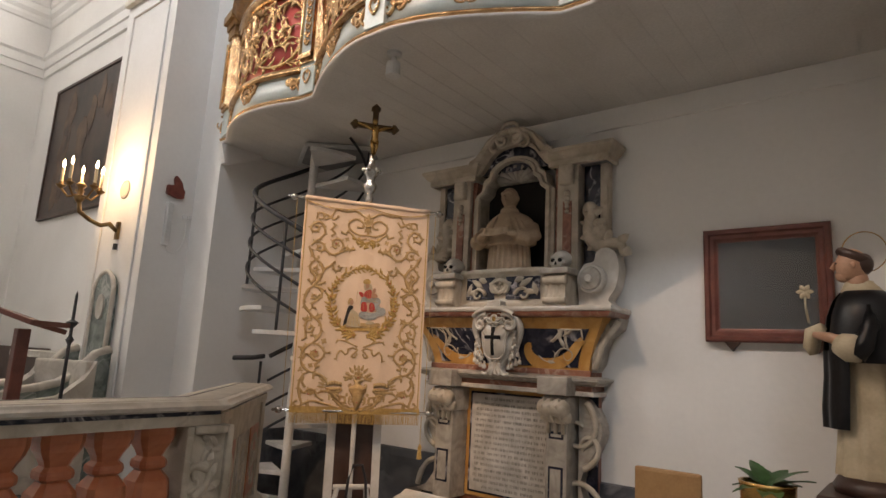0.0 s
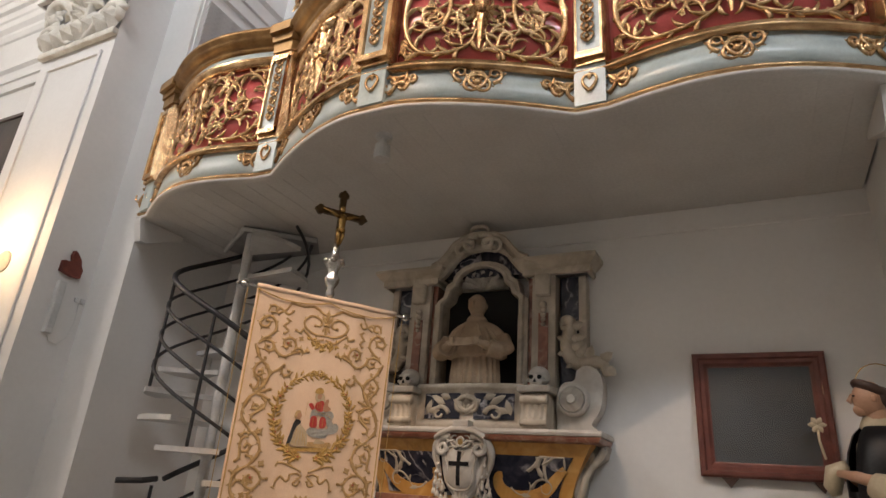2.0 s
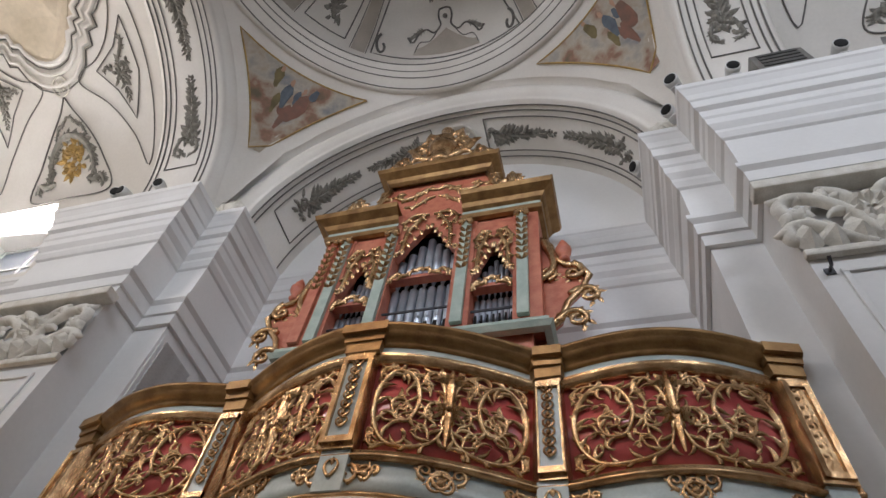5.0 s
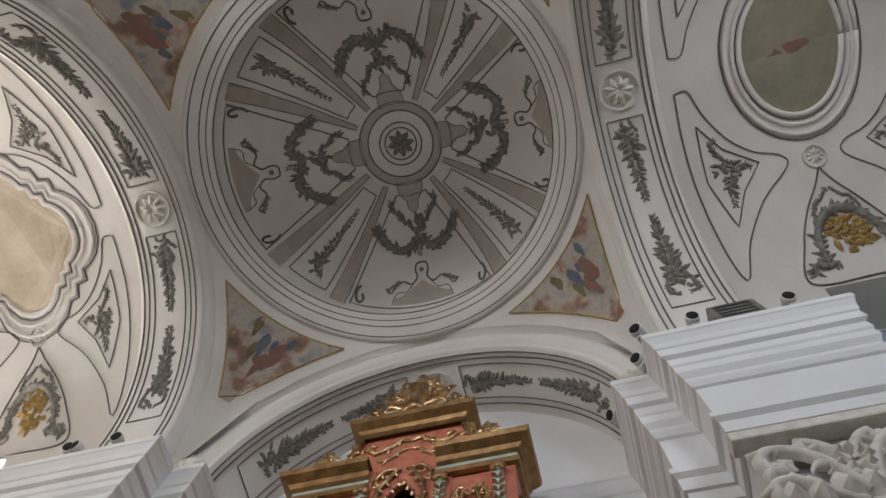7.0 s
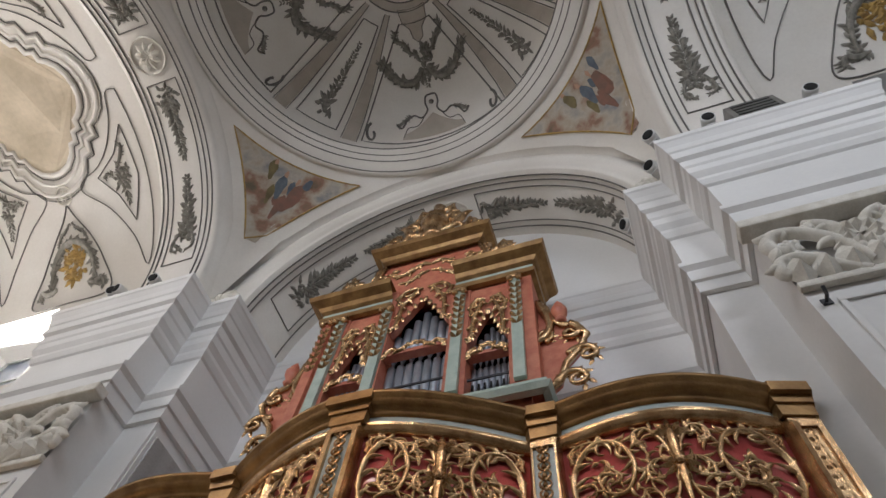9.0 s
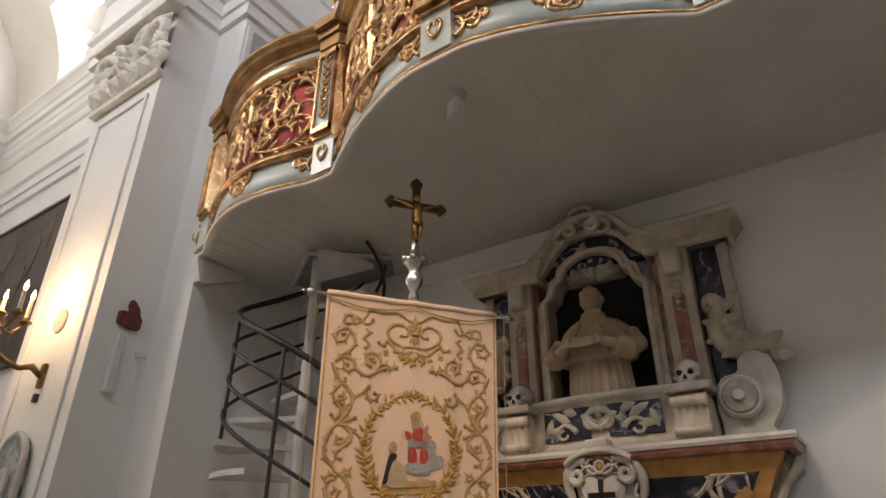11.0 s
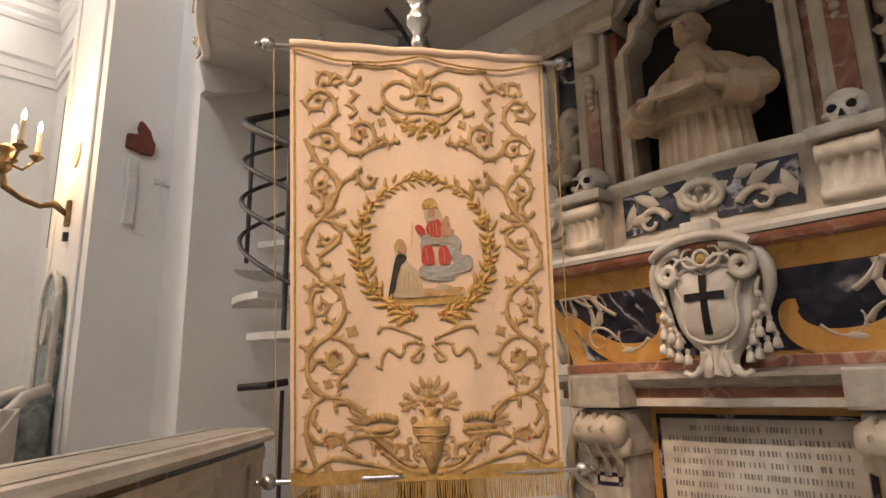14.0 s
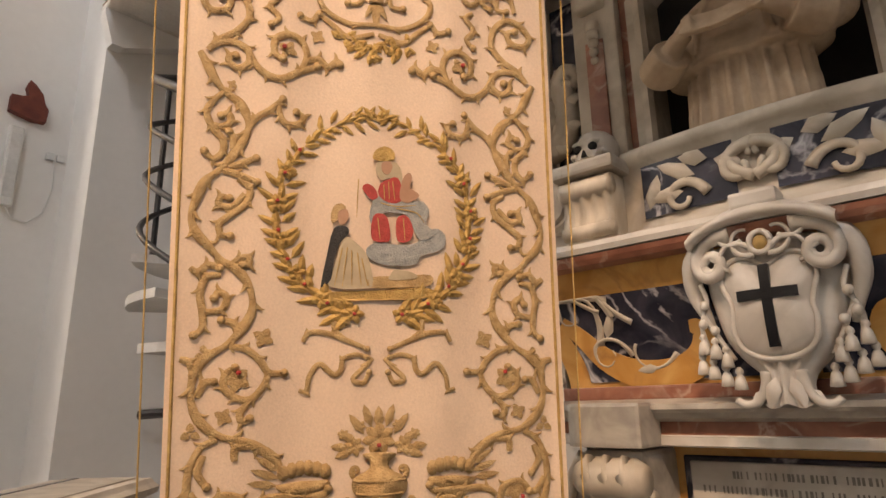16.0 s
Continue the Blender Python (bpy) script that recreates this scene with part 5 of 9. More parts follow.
tube(bm, [F(0.030 * math.cos(a), 1.888 + 0.030 * math.sin(a), 0.375) for a in [i * math.pi / 8 for i in range(17)]], 0.009, 7)
part("boss_ring", bm, WHITEM, shield, "", True)
part("shield_boss", lathe(bmesh.new(), [(0.024, 0), (0.022, 0.012), (0.012, 0.020), (0.0, 0.022)], (0, 0, 0), 12), OCHRE, shield, "ochre boss", True).matrix_basis = Matrix.Translation((AX, YW - 0.362, 1.888)) @ Matrix.Rotation(math.pi / 2, 4, "X")
shield.matrix_basis = Matrix.Translation((AX, YW, 1.712)) @ Matrix.Diagonal((0.86, 0.93, 0.94, 1.0)) @ Matrix.Translation((-AX, -YW, -1.74))
# zone above the cornice
mbox("upper_base", -0.80, 0.80, 1.94, 2.24, 0, 0.10, GREYM)
rows = []
for z, e in ((1.945, 0.0), (1.975, 0.012), (1.985, 0.0), (2.19, 0.0), (2.20, 0.012), (2.222, 0.022), (2.24, 0.018), (2.242, -0.2)):
    rows.append([(AX + u, YW - (0.16 + 0.11 * math.sqrt(max(1 - (u / 0.52) ** 2, 0)) + e), z) for u in [-0.40 + 0.8 * i / 20 for i in range(21)]])
part("bowed_sill", quadstrip(bmesh.new(), rows), CREAM, mon, "bowed cream marble sill", True)
bow = lambda u, v, w: (AX + u, YW - (0.163 + 0.11 * math.sqrt(max(1 - (u / 0.52) ** 2, 0)) + w), v)
for s in (-1, 1):
    g = lambda u, v, w, s=s: bow(s * u, v, w)
    bm = bmesh.new()
    n = 8
    rows = [[g(0.05 + 0.28 * i / n, 2.005, 0.004) for i in range(n + 1)], [g(0.05 + 0.28 * i / n, 2.175, 0.004) for i in range(n + 1)]]
    part("sill_inlay", quadstrip(bm, rows), DARKM, mon, "black veined inlay")
    bm = bmesh.new()
    for (u, v, h, L, k0, k1, r) in ((0.0, 2.15, -0.1, 0.22, -2, -46, 0.020), (0.0, 2.05, 0.5, 0.20, -3, 50, 0.018), (0.13, 2.04, 1.1, 0.24, -6, -40, 0.017)):
        p = curl(u, v, h, L, k0, k1, 18)
        tube(bm, [g(min(a, 0.36), min(max(b, 2.0), 2.18), 0.012) for a, b in p], taper(19, r, 0.45), 7)
    for u, v, a, L in ((0.16, 2.10, 0.5, 0.13), (0.20, 2.06, 0.0, 0.11), (0.12, 2.14, 0.3, 0.09), (0.03, 2.10, 0.4, 0.08), (0.31, 2.03, 1.9, 0.11)):
        leaf2(bm, u, v, a, L, 0.05, lambda a, b, w: g(min(a, 0.36), min(max(b, 2.0), 2.18), w + 0.008), 0.5)
    part("sill_foliage", bm, CREAM, mon, "", True)
    # pedestal of the skull
    ped = part("skull_pedestal", box(bmesh.new(), AX + s * 0.40, AX + s * 0.57, YW - 0.32, YW - 0.05, 1.945, 2.17, 0.012), CREAM, mon)
    f = FM(s)
    bm = bmesh.new()
    for z, w, r in ((2.125, 0.325, 0.034), (1.985, 0.325, 0.024)):
        tube(bm, [f(0.398 + 0.174 * q / 16, z, w) for q in range(17)], [r * (0.88 + 0.12 * abs(math.cos(q * 0.8))) for q in range(17)], 12)
    rows = []
    for q in range(9):
        z = 2.11 - 0.125 * q / 8
        rows.append([f(0.402 + 0.166 * k / 20, z, 0.342 - 0.018 * math.sin(math.pi * q / 8) + 0.006 * math.sin(k * 1.25 + q * 0.25)) for k in range(21)])
    quadstrip(bm, rows)
    part("pedestal_folds", bm, CREAM, ped, "", True)
    part("pedestal_top", box(bmesh.new(), AX + s * 0.375, AX + s * 0.60, YW - 0.36, YW - 0.04, 2.17, 2.215, 0.012), GREYM, ped)
    # big volute at the side
    bm = bmesh.new()
    plate(bm, rounded([(0.592, 2.03), (0.578, 2.14), (0.62, 2.25), (0.70, 2.275), (0.72, 2.34), (0.79, 2.37), (0.86, 2.33), (0.885, 2.22), (0.865, 2.09), (0.81, 2.0), (0.85, 1.952), (0.70, 1.95), (0.60, 1.952)], 4), lambda u, v, w: f(u, v, 0.03 + w), 0.13)
    v1 = part("volute", bm, WHITEM, mon, "white marble volute")
    for r, d, nm in ((0.105, 0.06, "volute_ring"), (0.085, 0.075, "volute_disc"), (0.028, 0.10, "volute_eye")):
        o = part(nm, lathe(bmesh.new(), [(r, 0), (r, d * 0.8), (r * 0.9, d), (0.0, d)], (0, 0, 0), 24), WHITEM if r != 0.085 else GREYM, v1)
        o.matrix_basis = Matrix.Translation((AX + s * 0.70, YW - 0.155, 2.145)) @ Matrix.Rotation(math.pi / 2, 4, "X")
    # leafy scroll over the volute and dark strip behind it
    part("upper_dark_strip", box(bmesh.new(), AX + s * 0.585, AX + s * 0.72, YW - 0.075, YW - 0.002, 2.24, 3.02, 0.004), DARKM, mon, "black veined strip")
    part("outer_strip", box(bmesh.new(), AX + s * 0.72, AX + s * 0.775, YW - 0.10, YW - 0.002, 2.40, 3.02, 0.008), CREAM, mon)
    bm = bmesh.new()
    p = rounded([(0.625, 2.625), (0.605, 2.665), (0.635, 2.70), (0.670, 2.665), (0.655, 2.59), (0.645, 2.51), (0.675, 2.43), (0.74, 2.39), (0.82, 2.405), (0.885, 2.38), (0.90, 2.31)], 4, False)
    n_ = len(p)
    tube(bm, [f(a, b, 0.11) for a, b in p], [0.018 + 0.034 * math.sin(math.pi * min(max((k - 4) / (n_ - 4), 0), 1)) ** 0.7 for k in range(n_)], 10)
    for k, a, L in ((14, 0.4, 0.10), (18, 0.2, 0.13), (22, 0.7, 0.13), (26, 1.1, 0.13), (30, 1.3, 0.12), (34, 0.6, 0.11), (37, -0.6, 0.09)):
        leaf2(bm, p[k][0], p[k][1], a, L, 0.075, lambda a, b, w: f(a, b, w + 0.125), 0.5)
        leaf2(bm, p[k][0], p[k][1], a + 2.6, L * 0.6, 0.05, lambda a, b, w: f(a, b, w + 0.135), 0.5)
    part("leaf_scroll", bm, CREAM, mon, "cream marble leaf scroll", True)
    # niche pilaster
    pil = part("pilaster", box(bmesh.new(), AX + s * 0.405, AX + s * 0.575, YW - 0.16, YW - 0.002, 2.22, 3.02, 0.008), CREAM, mon)
    part("pilaster_panel", box(bmesh.new(), AX + s * 0.455, AX + s * 0.525, YW - 0.168, YW - 0.158, 2.30, 2.74, 0.003), ROSSO, pil, "red-grey inlaid panel")
    bm = bmesh.new()
    for k in range(5):
        sphere(bm, f(0.49, 2.80 - k * 0.035, 0.17), 0.028 - 0.003 * k, n=8, m=6)
    box(bm, AX + s * 0.435, AX + s * 0.545, YW - 0.215, YW - 0.15, 2.86, 3.02, 0.02)
    part("pilaster_bracket", bm, CREAM, pil, "", True)
    part("reveal_strip", box(bmesh.new(), AX + s * 0.365, AX + s * 0.405, YW - 0.12, YW - 0.002, 2.22, 3.02, 0.004), ROSSO, mon)
    # entablature block over the pilaster
    bm = bmesh.new()
    a, b = sorted((AX + s * 0.36, AX + s * 0.80))
    sweep(bm, [(a, YW - 0.003), (a, YW - 0.17), (b, YW - 0.17), (b, YW - 0.003)], [(0.0, 3.01), (0.02, 3.02), (0.02, 3.06), (0.04, 3.075), (0.06, 3.10), (0.075, 3.115), (0.075, 3.14), (0.0, 3.15), (-0.15, 3.15)])
    part("entablature", bm, CREAM, mon)
# niche: flat black back, shell and moulded rim
rim = [(-0.30, 2.24), (-0.30, 2.86), (-0.25, 2.90), (-0.23, 2.96)] + [(0.19 * math.cos(t), 2.99 + 0.14 * math.sin(t)) for t in [math.pi - math.pi * i / 12 for i in range(13)]] + [(0.23, 2.96), (0.25, 2.90), (0.30, 2.86), (0.30, 2.24)]
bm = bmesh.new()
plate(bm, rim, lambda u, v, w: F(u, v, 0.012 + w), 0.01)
part("niche_back", bm, BLACK, mon, "flat black back of the niche")
big = [(u * 1.24, 2.24 + (v - 2.24) * 1.0 + (0.05 if v > 2.9 else 0.0)) for u, v in rim]
bm = bmesh.new()
quadstrip(bm, [[F(u, v, w) for u, v in pth] for pth, w in ((rim, 0.02), (rim, 0.15), ([(u * 1.04, v + 0.004) for u, v in rim], 0.17), ([(u * 1.12, v + 0.02) for u, v in rim], 0.165), ([(u * 1.15, v + 0.03) for u, v in rim], 0.14), (big, 0.14), (big, 0.02))])
part("niche_rim", bm, CREAM, mon, "moulded cream marble rim")
shell = part("niche_shell", plate(bmesh.new(), [(0.185 * math.cos(t), 2.975 + 0.135 * math.sin(t)) for t in [math.pi - math.pi * i / 14 for i in range(15)]], lambda u, v, w: F(u, v, 0.03 + w), 0.03), GREYM, mon, "grey marble shell")
for k in range(7):
    a = math.pi * (k + 0.5) / 7
    part("shell_rib", tube(bmesh.new(), [F(0.02 * math.cos(a), 2.985, 0.06), F(0.1 * math.cos(a), 2.995 + 0.06 * math.sin(a), 0.09), F(0.172 * math.cos(a), 2.985 + 0.125 * math.sin(a), 0.09)], [0.015, 0.028, 0.036], 8), GREYM, shell, "", True)
# curved pediment
ped = [(-0.36, 3.13), (-0.30, 3.16), (-0.25, 3.22), (-0.20, 3.29), (-0.12, 3.34), (0, 3.355), (0.12, 3.34), (0.20, 3.29), (0.25, 3.22), (0.30, 3.16), (0.36, 3.13)]
bm = bmesh.new()
quadstrip(bm, [[F(u * sc, v + dz, w) for u, v in ped] for sc, dz, w in ((1.0, -0.09, 0.02), (1.0, -0.09, 0.17), (1.02, -0.06, 0.19), (1.03, -0.05, 0.17), (1.06, -0.02, 0.21), (1.08, 0.02, 0.23), (1.08, 0.04, 0.22), (1.0, 0.045, 0.02))])
part("pediment", bm, CREAM, mon, "curved cream marble pediment")
part("pediment_field", plate(bmesh.new(), [(-0.33, 3.06), (-0.30, 3.10), (-0.22, 3.20), (-0.12, 3.26), (0, 3.275), (0.12, 3.26), (0.22, 3.20), (0.30, 3.10), (0.33, 3.06)], lambda u, v, w: F(u, v, 0.02 + w), 0.10), DARKM, mon, "black veined marble field")
for s in (-1, 1):
    f = FM(s)
    for (u, v, h, L, k0, k1, r) in ((0.0, 3.36, 0.3, 0.28, -4, -34, 0.03), (0.04, 3.30, 0.5, 0.26, -2, -30, 0.028), (0.0, 3.43, 0.2, 0.14, -6, -40, 0.02)):
        p = curl(u, v, h, L, k0, k1, 14)
        part("crest_curl", tube(bmesh.new(), [f(a, b, 0.22) for a, b in p], taper(15, r, 0.5), 7), CREAM, mon, "carved crest curl", True)


def remeshed(ob, voxel, smooth=4):
    """Melts the overlapping masses of a carved figure into one skin."""
    r = ob.modifiers.new("melt", "REMESH")
    r.mode, r.voxel_size, r.use_smooth_shade = "VOXEL", voxel, True
    s = ob.modifiers.new("soften", "SMOOTH")
    s.factor, s.iterations = 0.5, smooth
    return ob


def skull(x):
    """A carved skull: eyes and nose blacked in as shade, a row of teeth."""
    bm = bmesh.new()
    sphere(bm, (0, 0.02, 0.075), 0.070, 0.085, 0.066, 16, 10)
    sphere(bm, (0, -0.045, 0.035), 0.046, 0.035, 0.040, 12, 8)
    box(bm, -0.036, 0.036, -0.075, -0.01, -0.002, 0.022, 0.006)
    for s in (-1, 1):
        sphere(bm, (s * 0.05, -0.045, 0.040), 0.018, 0.022, 0.014, 8, 6)
        sphere(bm, (s * 0.030, -0.062, 0.078), 0.024, 0.012, 0.010, 8, 6)
    # black bulbs and a nose plate stand for the shade of the hollows
    bm2 = bmesh.new()
    for s in (-1, 1):
        sphere(bm2, (s * 0.027, -0.069, 0.056), 0.016, 0.014, 0.0145, 10, 7)
    plate(bm2, [(-0.010, 0.022), (0.010, 0.022), (0.003, 0.044), (-0.003, 0.044)], lambda u, v, w: (u, -0.083 + w, v), 0.012)
    t = thing("carved_skull", "carved white marble skull resting on a pedestal", "skull", "marble skulls", at=Matrix.Translation((x, YW - 0.24, 2.2165)))
    remeshed(part("cranium", bm, WHITEM, t, smooth=True), 0.006, 2)
    part("socket_shade", bm2, BLACK, t, "black shapes painted as the hollows' shade")
    bm3 = bmesh.new()
    for k in range(8):
        box(bm3, -0.033 + k * 0.0085, -0.026 + k * 0.0085, -0.079, -0.07, 0.002, 0.020, 0.002)
    part("teeth", bm3, CREAM, t)


skull(AX - 0.485)
skull(AX + 0.485)

# bust of a reader, one carved mass
bm = bmesh.new()
bx, by, bz = AX - 0.005, YW - 0.16, 2.243
ROUND = [2 * math.pi * i / 96 for i in range(96)]
rows = []
for z, rx, ry in ((0.0, 0.190, 0.110), (0.06, 0.186, 0.108), (0.14, 0.180, 0.104), (0.21, 0.176, 0.100), (0.26, 0.16, 0.09)):
    rows.append([(bx + rx * math.cos(a) * (1 + 0.05 * math.cos(22 * a + 3 * z)), by + ry * math.sin(a) * (1 + 0.13 * math.cos(22 * a + 3 * z)), bz + z) for a in ROUND])
quadstrip(bm, rows, True, True)
rows = []
for z, rx, ry in ((0.205, 0.215, 0.115), (0.215, 0.238, 0.130), (0.29, 0.245, 0.128), (0.36, 0.232, 0.118), (0.42, 0.205, 0.105), (0.465, 0.155, 0.09), (0.495, 0.09, 0.075), (0.51, 0.06, 0.062)):
    rows.append([(bx + rx * math.cos(a), by + ry * math.sin(a) * (1 + 0.04 * math.cos(7 * a) * (z < 0.4)), bz + z) for a in ROUND])
quadstrip(bm, rows, True, True)
lathe(bm, [(0.072, 0.495), (0.078, 0.515), (0.066, 0.535), (0.05, 0.54), (0.048, 0.58)], (bx, by - 0.008, bz), 20)
sphere(bm, (bx, by - 0.012, bz + 0.632), 0.068, 0.080, 0.092, 20, 14)
sphere(bm, (bx, by - 0.055, bz + 0.588), 0.040, 0.036, 0.036, 14, 10)
tube(bm, [(bx, by - 0.088, bz + 0.655), (bx, by - 0.104, bz + 0.625), (bx, by - 0.092, bz + 0.612)], [0.008, 0.014, 0.011], 8)
tube(bm, [(bx - 0.022, by - 0.090, bz + 0.592), (bx, by - 0.096, bz + 0.594), (bx + 0.022, by - 0.090, bz + 0.592)], 0.006, 6)
for s in (-1, 1):
    sphere(bm, (bx + s * 0.068, by, bz + 0.625), 0.012, 0.018, 0.026, 8, 6)
    tube(bm, [(bx + s * 0.008, by - 0.090, bz + 0.660), (bx + s * 0.030, by - 0.085, bz + 0.668), (bx + s * 0.050, by - 0.068, bz + 0.656)], 0.008, 6)
    sphere(bm, (bx + s * 0.026, by - 0.078, bz + 0.642), 0.012, 0.010, 0.008, 8, 6)
    # wide lace sleeve, hand with fingers round the book
    tube(bm, [(bx + s * 0.215, by - 0.02, bz + 0.36), (bx + s * 0.25, by - 0.055, bz + 0.275), (bx + s * 0.225, by - 0.115, bz + 0.235), (bx + s * 0.165, by - 0.160, bz + 0.255)], [0.055, 0.068, 0.068, 0.062], 16)
    tube(bm, [(bx + s * 0.175, by - 0.155, bz + 0.255), (bx + s * 0.135, by - 0.185, bz + 0.275), (bx + s * 0.105, by - 0.195, bz + 0.285)], [0.036, 0.030, 0.024], 12)
    for k in range(4):
        tube(bm, [(bx + s * (0.118 - 0.004 * k), by - 0.205, bz + 0.262 + 0.016 * k), (bx + s * 0.095, by - 0.225, bz + 0.268 + 0.016 * k), (bx + s * 0.075, by - 0.228, bz + 0.272 + 0.016 * k)], 0.0085, 7)
    plate(bm, [(0, 0.255), (s * 0.115, 0.262), (s * 0.115, 0.338), (0, 0.326)], lambda u, v, w: (bx + u, by - 0.225 + w + 0.45 * (v - 0.26) - 0.12 * abs(u), bz + v), 0.028)
    for k in range(3):
        tube(bm, [(bx + s * (0.05 + 0.05 * k), by - 0.105 + 0.012 * k, bz + 0.46 - 0.03 * k), (bx + s * (0.09 + 0.055 * k), by - 0.125 + 0.02 * k, bz + 0.36 - 0.02 * k), (bx + s * (0.11 + 0.055 * k), by - 0.125 + 0.025 * k, bz + 0.24)], [0.006, 0.011, 0.009], 6)
bmesh.ops.transform(bm, matrix=Matrix.Translation((bx, by, bz)) @ Matrix.Diagonal((0.97, 1.0, 0.915, 1.0)) @ Matrix.Translation((-bx, -by, -bz)), verts=bm.verts)
bust = tagged(part("stone_bust", bm, TERRA, smooth=True), "sandy stone bust of a robed reader in the niche", "bust")
remeshed(bust, 0.005, 2)

# ---- framed board on the wall ----
fr = thing("framed_board", "red-brown wooden frame with dark glazed board on the wall", "framed board")
x0, x1, z0, z1 = -1.085, -0.375, 1.735, 2.452
part("board", box(bmesh.new(), x0 + 0.06, x1 - 0.06, YW - 0.025, YW - 0.004, z0 + 0.06, z1 - 0.06), SLATE, fr, "dark board")
bm = bmesh.new()
plan = [(x0, z0), (x1, z0), (x1, z1), (x0, z1)]
prof = [(0.0, 0.003), (0.0, 0.05), (0.012, 0.06), (0.03, 0.06), (0.04, 0.045), (0.06, 0.045), (0.075, 0.03), (0.085, 0.026)]
rows = [[(x0 + o, YW - w, z0 + o), (x1 - o, YW - w, z0 + o), (x1 - o, YW - w, z1 - o), (x0 + o, YW - w, z1 - o)] for o, w in prof]
part("frame", quadstrip(bm, rows, True), FRAMEW, fr, "moulded red-brown frame")
pane = part("pane", box(bmesh.new(), x0 + 0.08, x1 - 0.08, YW - 0.030, YW - 0.027, z0 + 0.08, z1 - 0.08), GLASS, fr, "clear glass pane")
pane.visible_shadow = False
lr = random.Random(5)
bm = bmesh.new()
for k in range(46):
    u, v, w = lr.uniform(x0 + 0.14, x1 - 0.2), z0 + 0.16 + 0.028 * (k % 16), lr.uniform(0.015, 0.07)
    box(bm, u, u + w, YW - 0.0262, YW - 0.024, v, v + 0.006)
tagged(part("faded_lettering", bm, mat("faded_white_lettering", (0.13, 0.13, 0.13), (0.07, 0.07, 0.07), 0.7, scale=20), fr, "faded pale lines"), kind="stuff")
for xx in (-0.93, -0.47):
    b = part("bracket", plate(bmesh.new(), [(-0.045, 0), (0.045, 0), (0.0, -0.055)], lambda u, v, w, xx=xx: (xx + u, YW - 0.004 - w, z0 - 0.001 + v), 0.045), DARKW, fr, "dark wedge bracket")

# ---- statue of a friar on a pedestal ----
sx, sy, sz = -0.20, 3.72, 1.0
ped = thing("statue_pedestal", "grey marble pedestal under the painted statue", "pedestal")
part("pedestal_base", box(bmesh.new(), sx - 0.24, sx + 0.24, sy - 0.26, sy + 0.26, 0, 0.14, 0.01), GREYM, ped)
part("pedestal_die", box(bmesh.new(), sx - 0.2, sx + 0.2, sy - 0.22, sy + 0.22, 0.14, 0.90, 0.01), GREYM, ped)
part("pedestal_top", box(bmesh.new(), sx - 0.24, sx + 0.24, sy - 0.26, sy + 0.26, 0.90, 1.0, 0.012), DARKW, ped, "dark wooden top")
bm = bmesh.new()
mats = [HABITW, HABITB, SKIN, DARKW, BRASS]
DEG = radians


def tint(fn, index):
    before = set(bm.faces)
    fn()
    for f_ in set(bm.faces) - before:
        f_.material_index = index


def robe(prof, folds, amp, a0=0.0, a1=2 * math.pi):
    """Cloth round the figure: (radius, height, forward lean) rows between two angles, with hanging folds."""
    n = 60
    rows_ = []
    for r, z, lean in prof:
        row = []
        for i in range(n + 1):
            a = a0 + (a1 - a0) * i / n
            k = 1 + amp * (1 - 0.75 * z) * (math.sin(folds * a + 2.2 * z) + 0.5 * math.sin(folds * 1.7 * a + 1.0))
            row.append((sx - lean + r * k * 1.05 * math.cos(a), sy + r * k * 0.92 * math.sin(a), sz + z))
        rows_.append(row)
    quadstrip(bm, rows_)


tint(lambda: lathe(bm, [(0.19, 0.0), (0.20, 0.03), (0.17, 0.08), (0.0, 0.085)], (sx, sy, sz), 18), 3)
tint(lambda: robe([(0.165, 0.08, 0.0), (0.150, 0.22, 0.005), (0.130, 0.42, 0.01), (0.118, 0.62, 0.02), (0.125, 0.78, 0.02), (0.12, 0.90, 0.01), (0.07, 0.97, 0.02), (0.055, 1.02, 0.03)], 10, 0.06), 0)
tint(lambda: robe([(0.175, 0.62, 0.015), (0.180, 0.74, 0.01), (0.170, 0.86, 0.0), (0.135, 0.945, 0.005), (0.085, 0.985, 0.02), (0.062, 0.995, 0.025)], 6, 0.04, DEG(-150), DEG(190)), 1)
tint(lambda: robe([(0.175, 0.30, 0.03), (0.185, 0.40, 0.02), (0.178, 0.55, 0.015), (0.176, 0.68, 0.015)], 8, 0.05, DEG(165), DEG(248)), 1)
tint(lambda: robe([(0.195, 0.16, -0.01), (0.200, 0.35, -0.01), (0.190, 0.55, 0.0), (0.178, 0.68, 0.01)], 8, 0.05, DEG(-48), DEG(95)), 1)
tint(lambda: robe([(0.075, 0.955, 0.02), (0.088, 0.985, 0.022), (0.066, 1.02, 0.03), (0.058, 1.035, 0.032)], 5, 0.03), 0)
head = (sx - 0.055, sy - 0.025, sz + 1.115)
tint(lambda: tube(bm, [(sx - 0.025, sy - 0.01, sz + 0.98), (head[0] + 0.012, head[1], head[2] - 0.03)], [0.05, 0.046], 12), 2)
tint(lambda: sphere(bm, head, 0.074, 0.064, 0.088, 18, 14), 2)
tint(lambda: sphere(bm, (head[0] - 0.040, head[1], head[2] - 0.052), 0.036, 0.036, 0.034, 12, 9), 2)
tint(lambda: tube(bm, [(head[0] - 0.070, head[1] - 0.003, head[2] + 0.022), (head[0] - 0.086, head[1] - 0.003, head[2] - 0.010), (head[0] - 0.074, head[1] - 0.003, head[2] - 0.020)], [0.008, 0.013, 0.010], 8), 2)
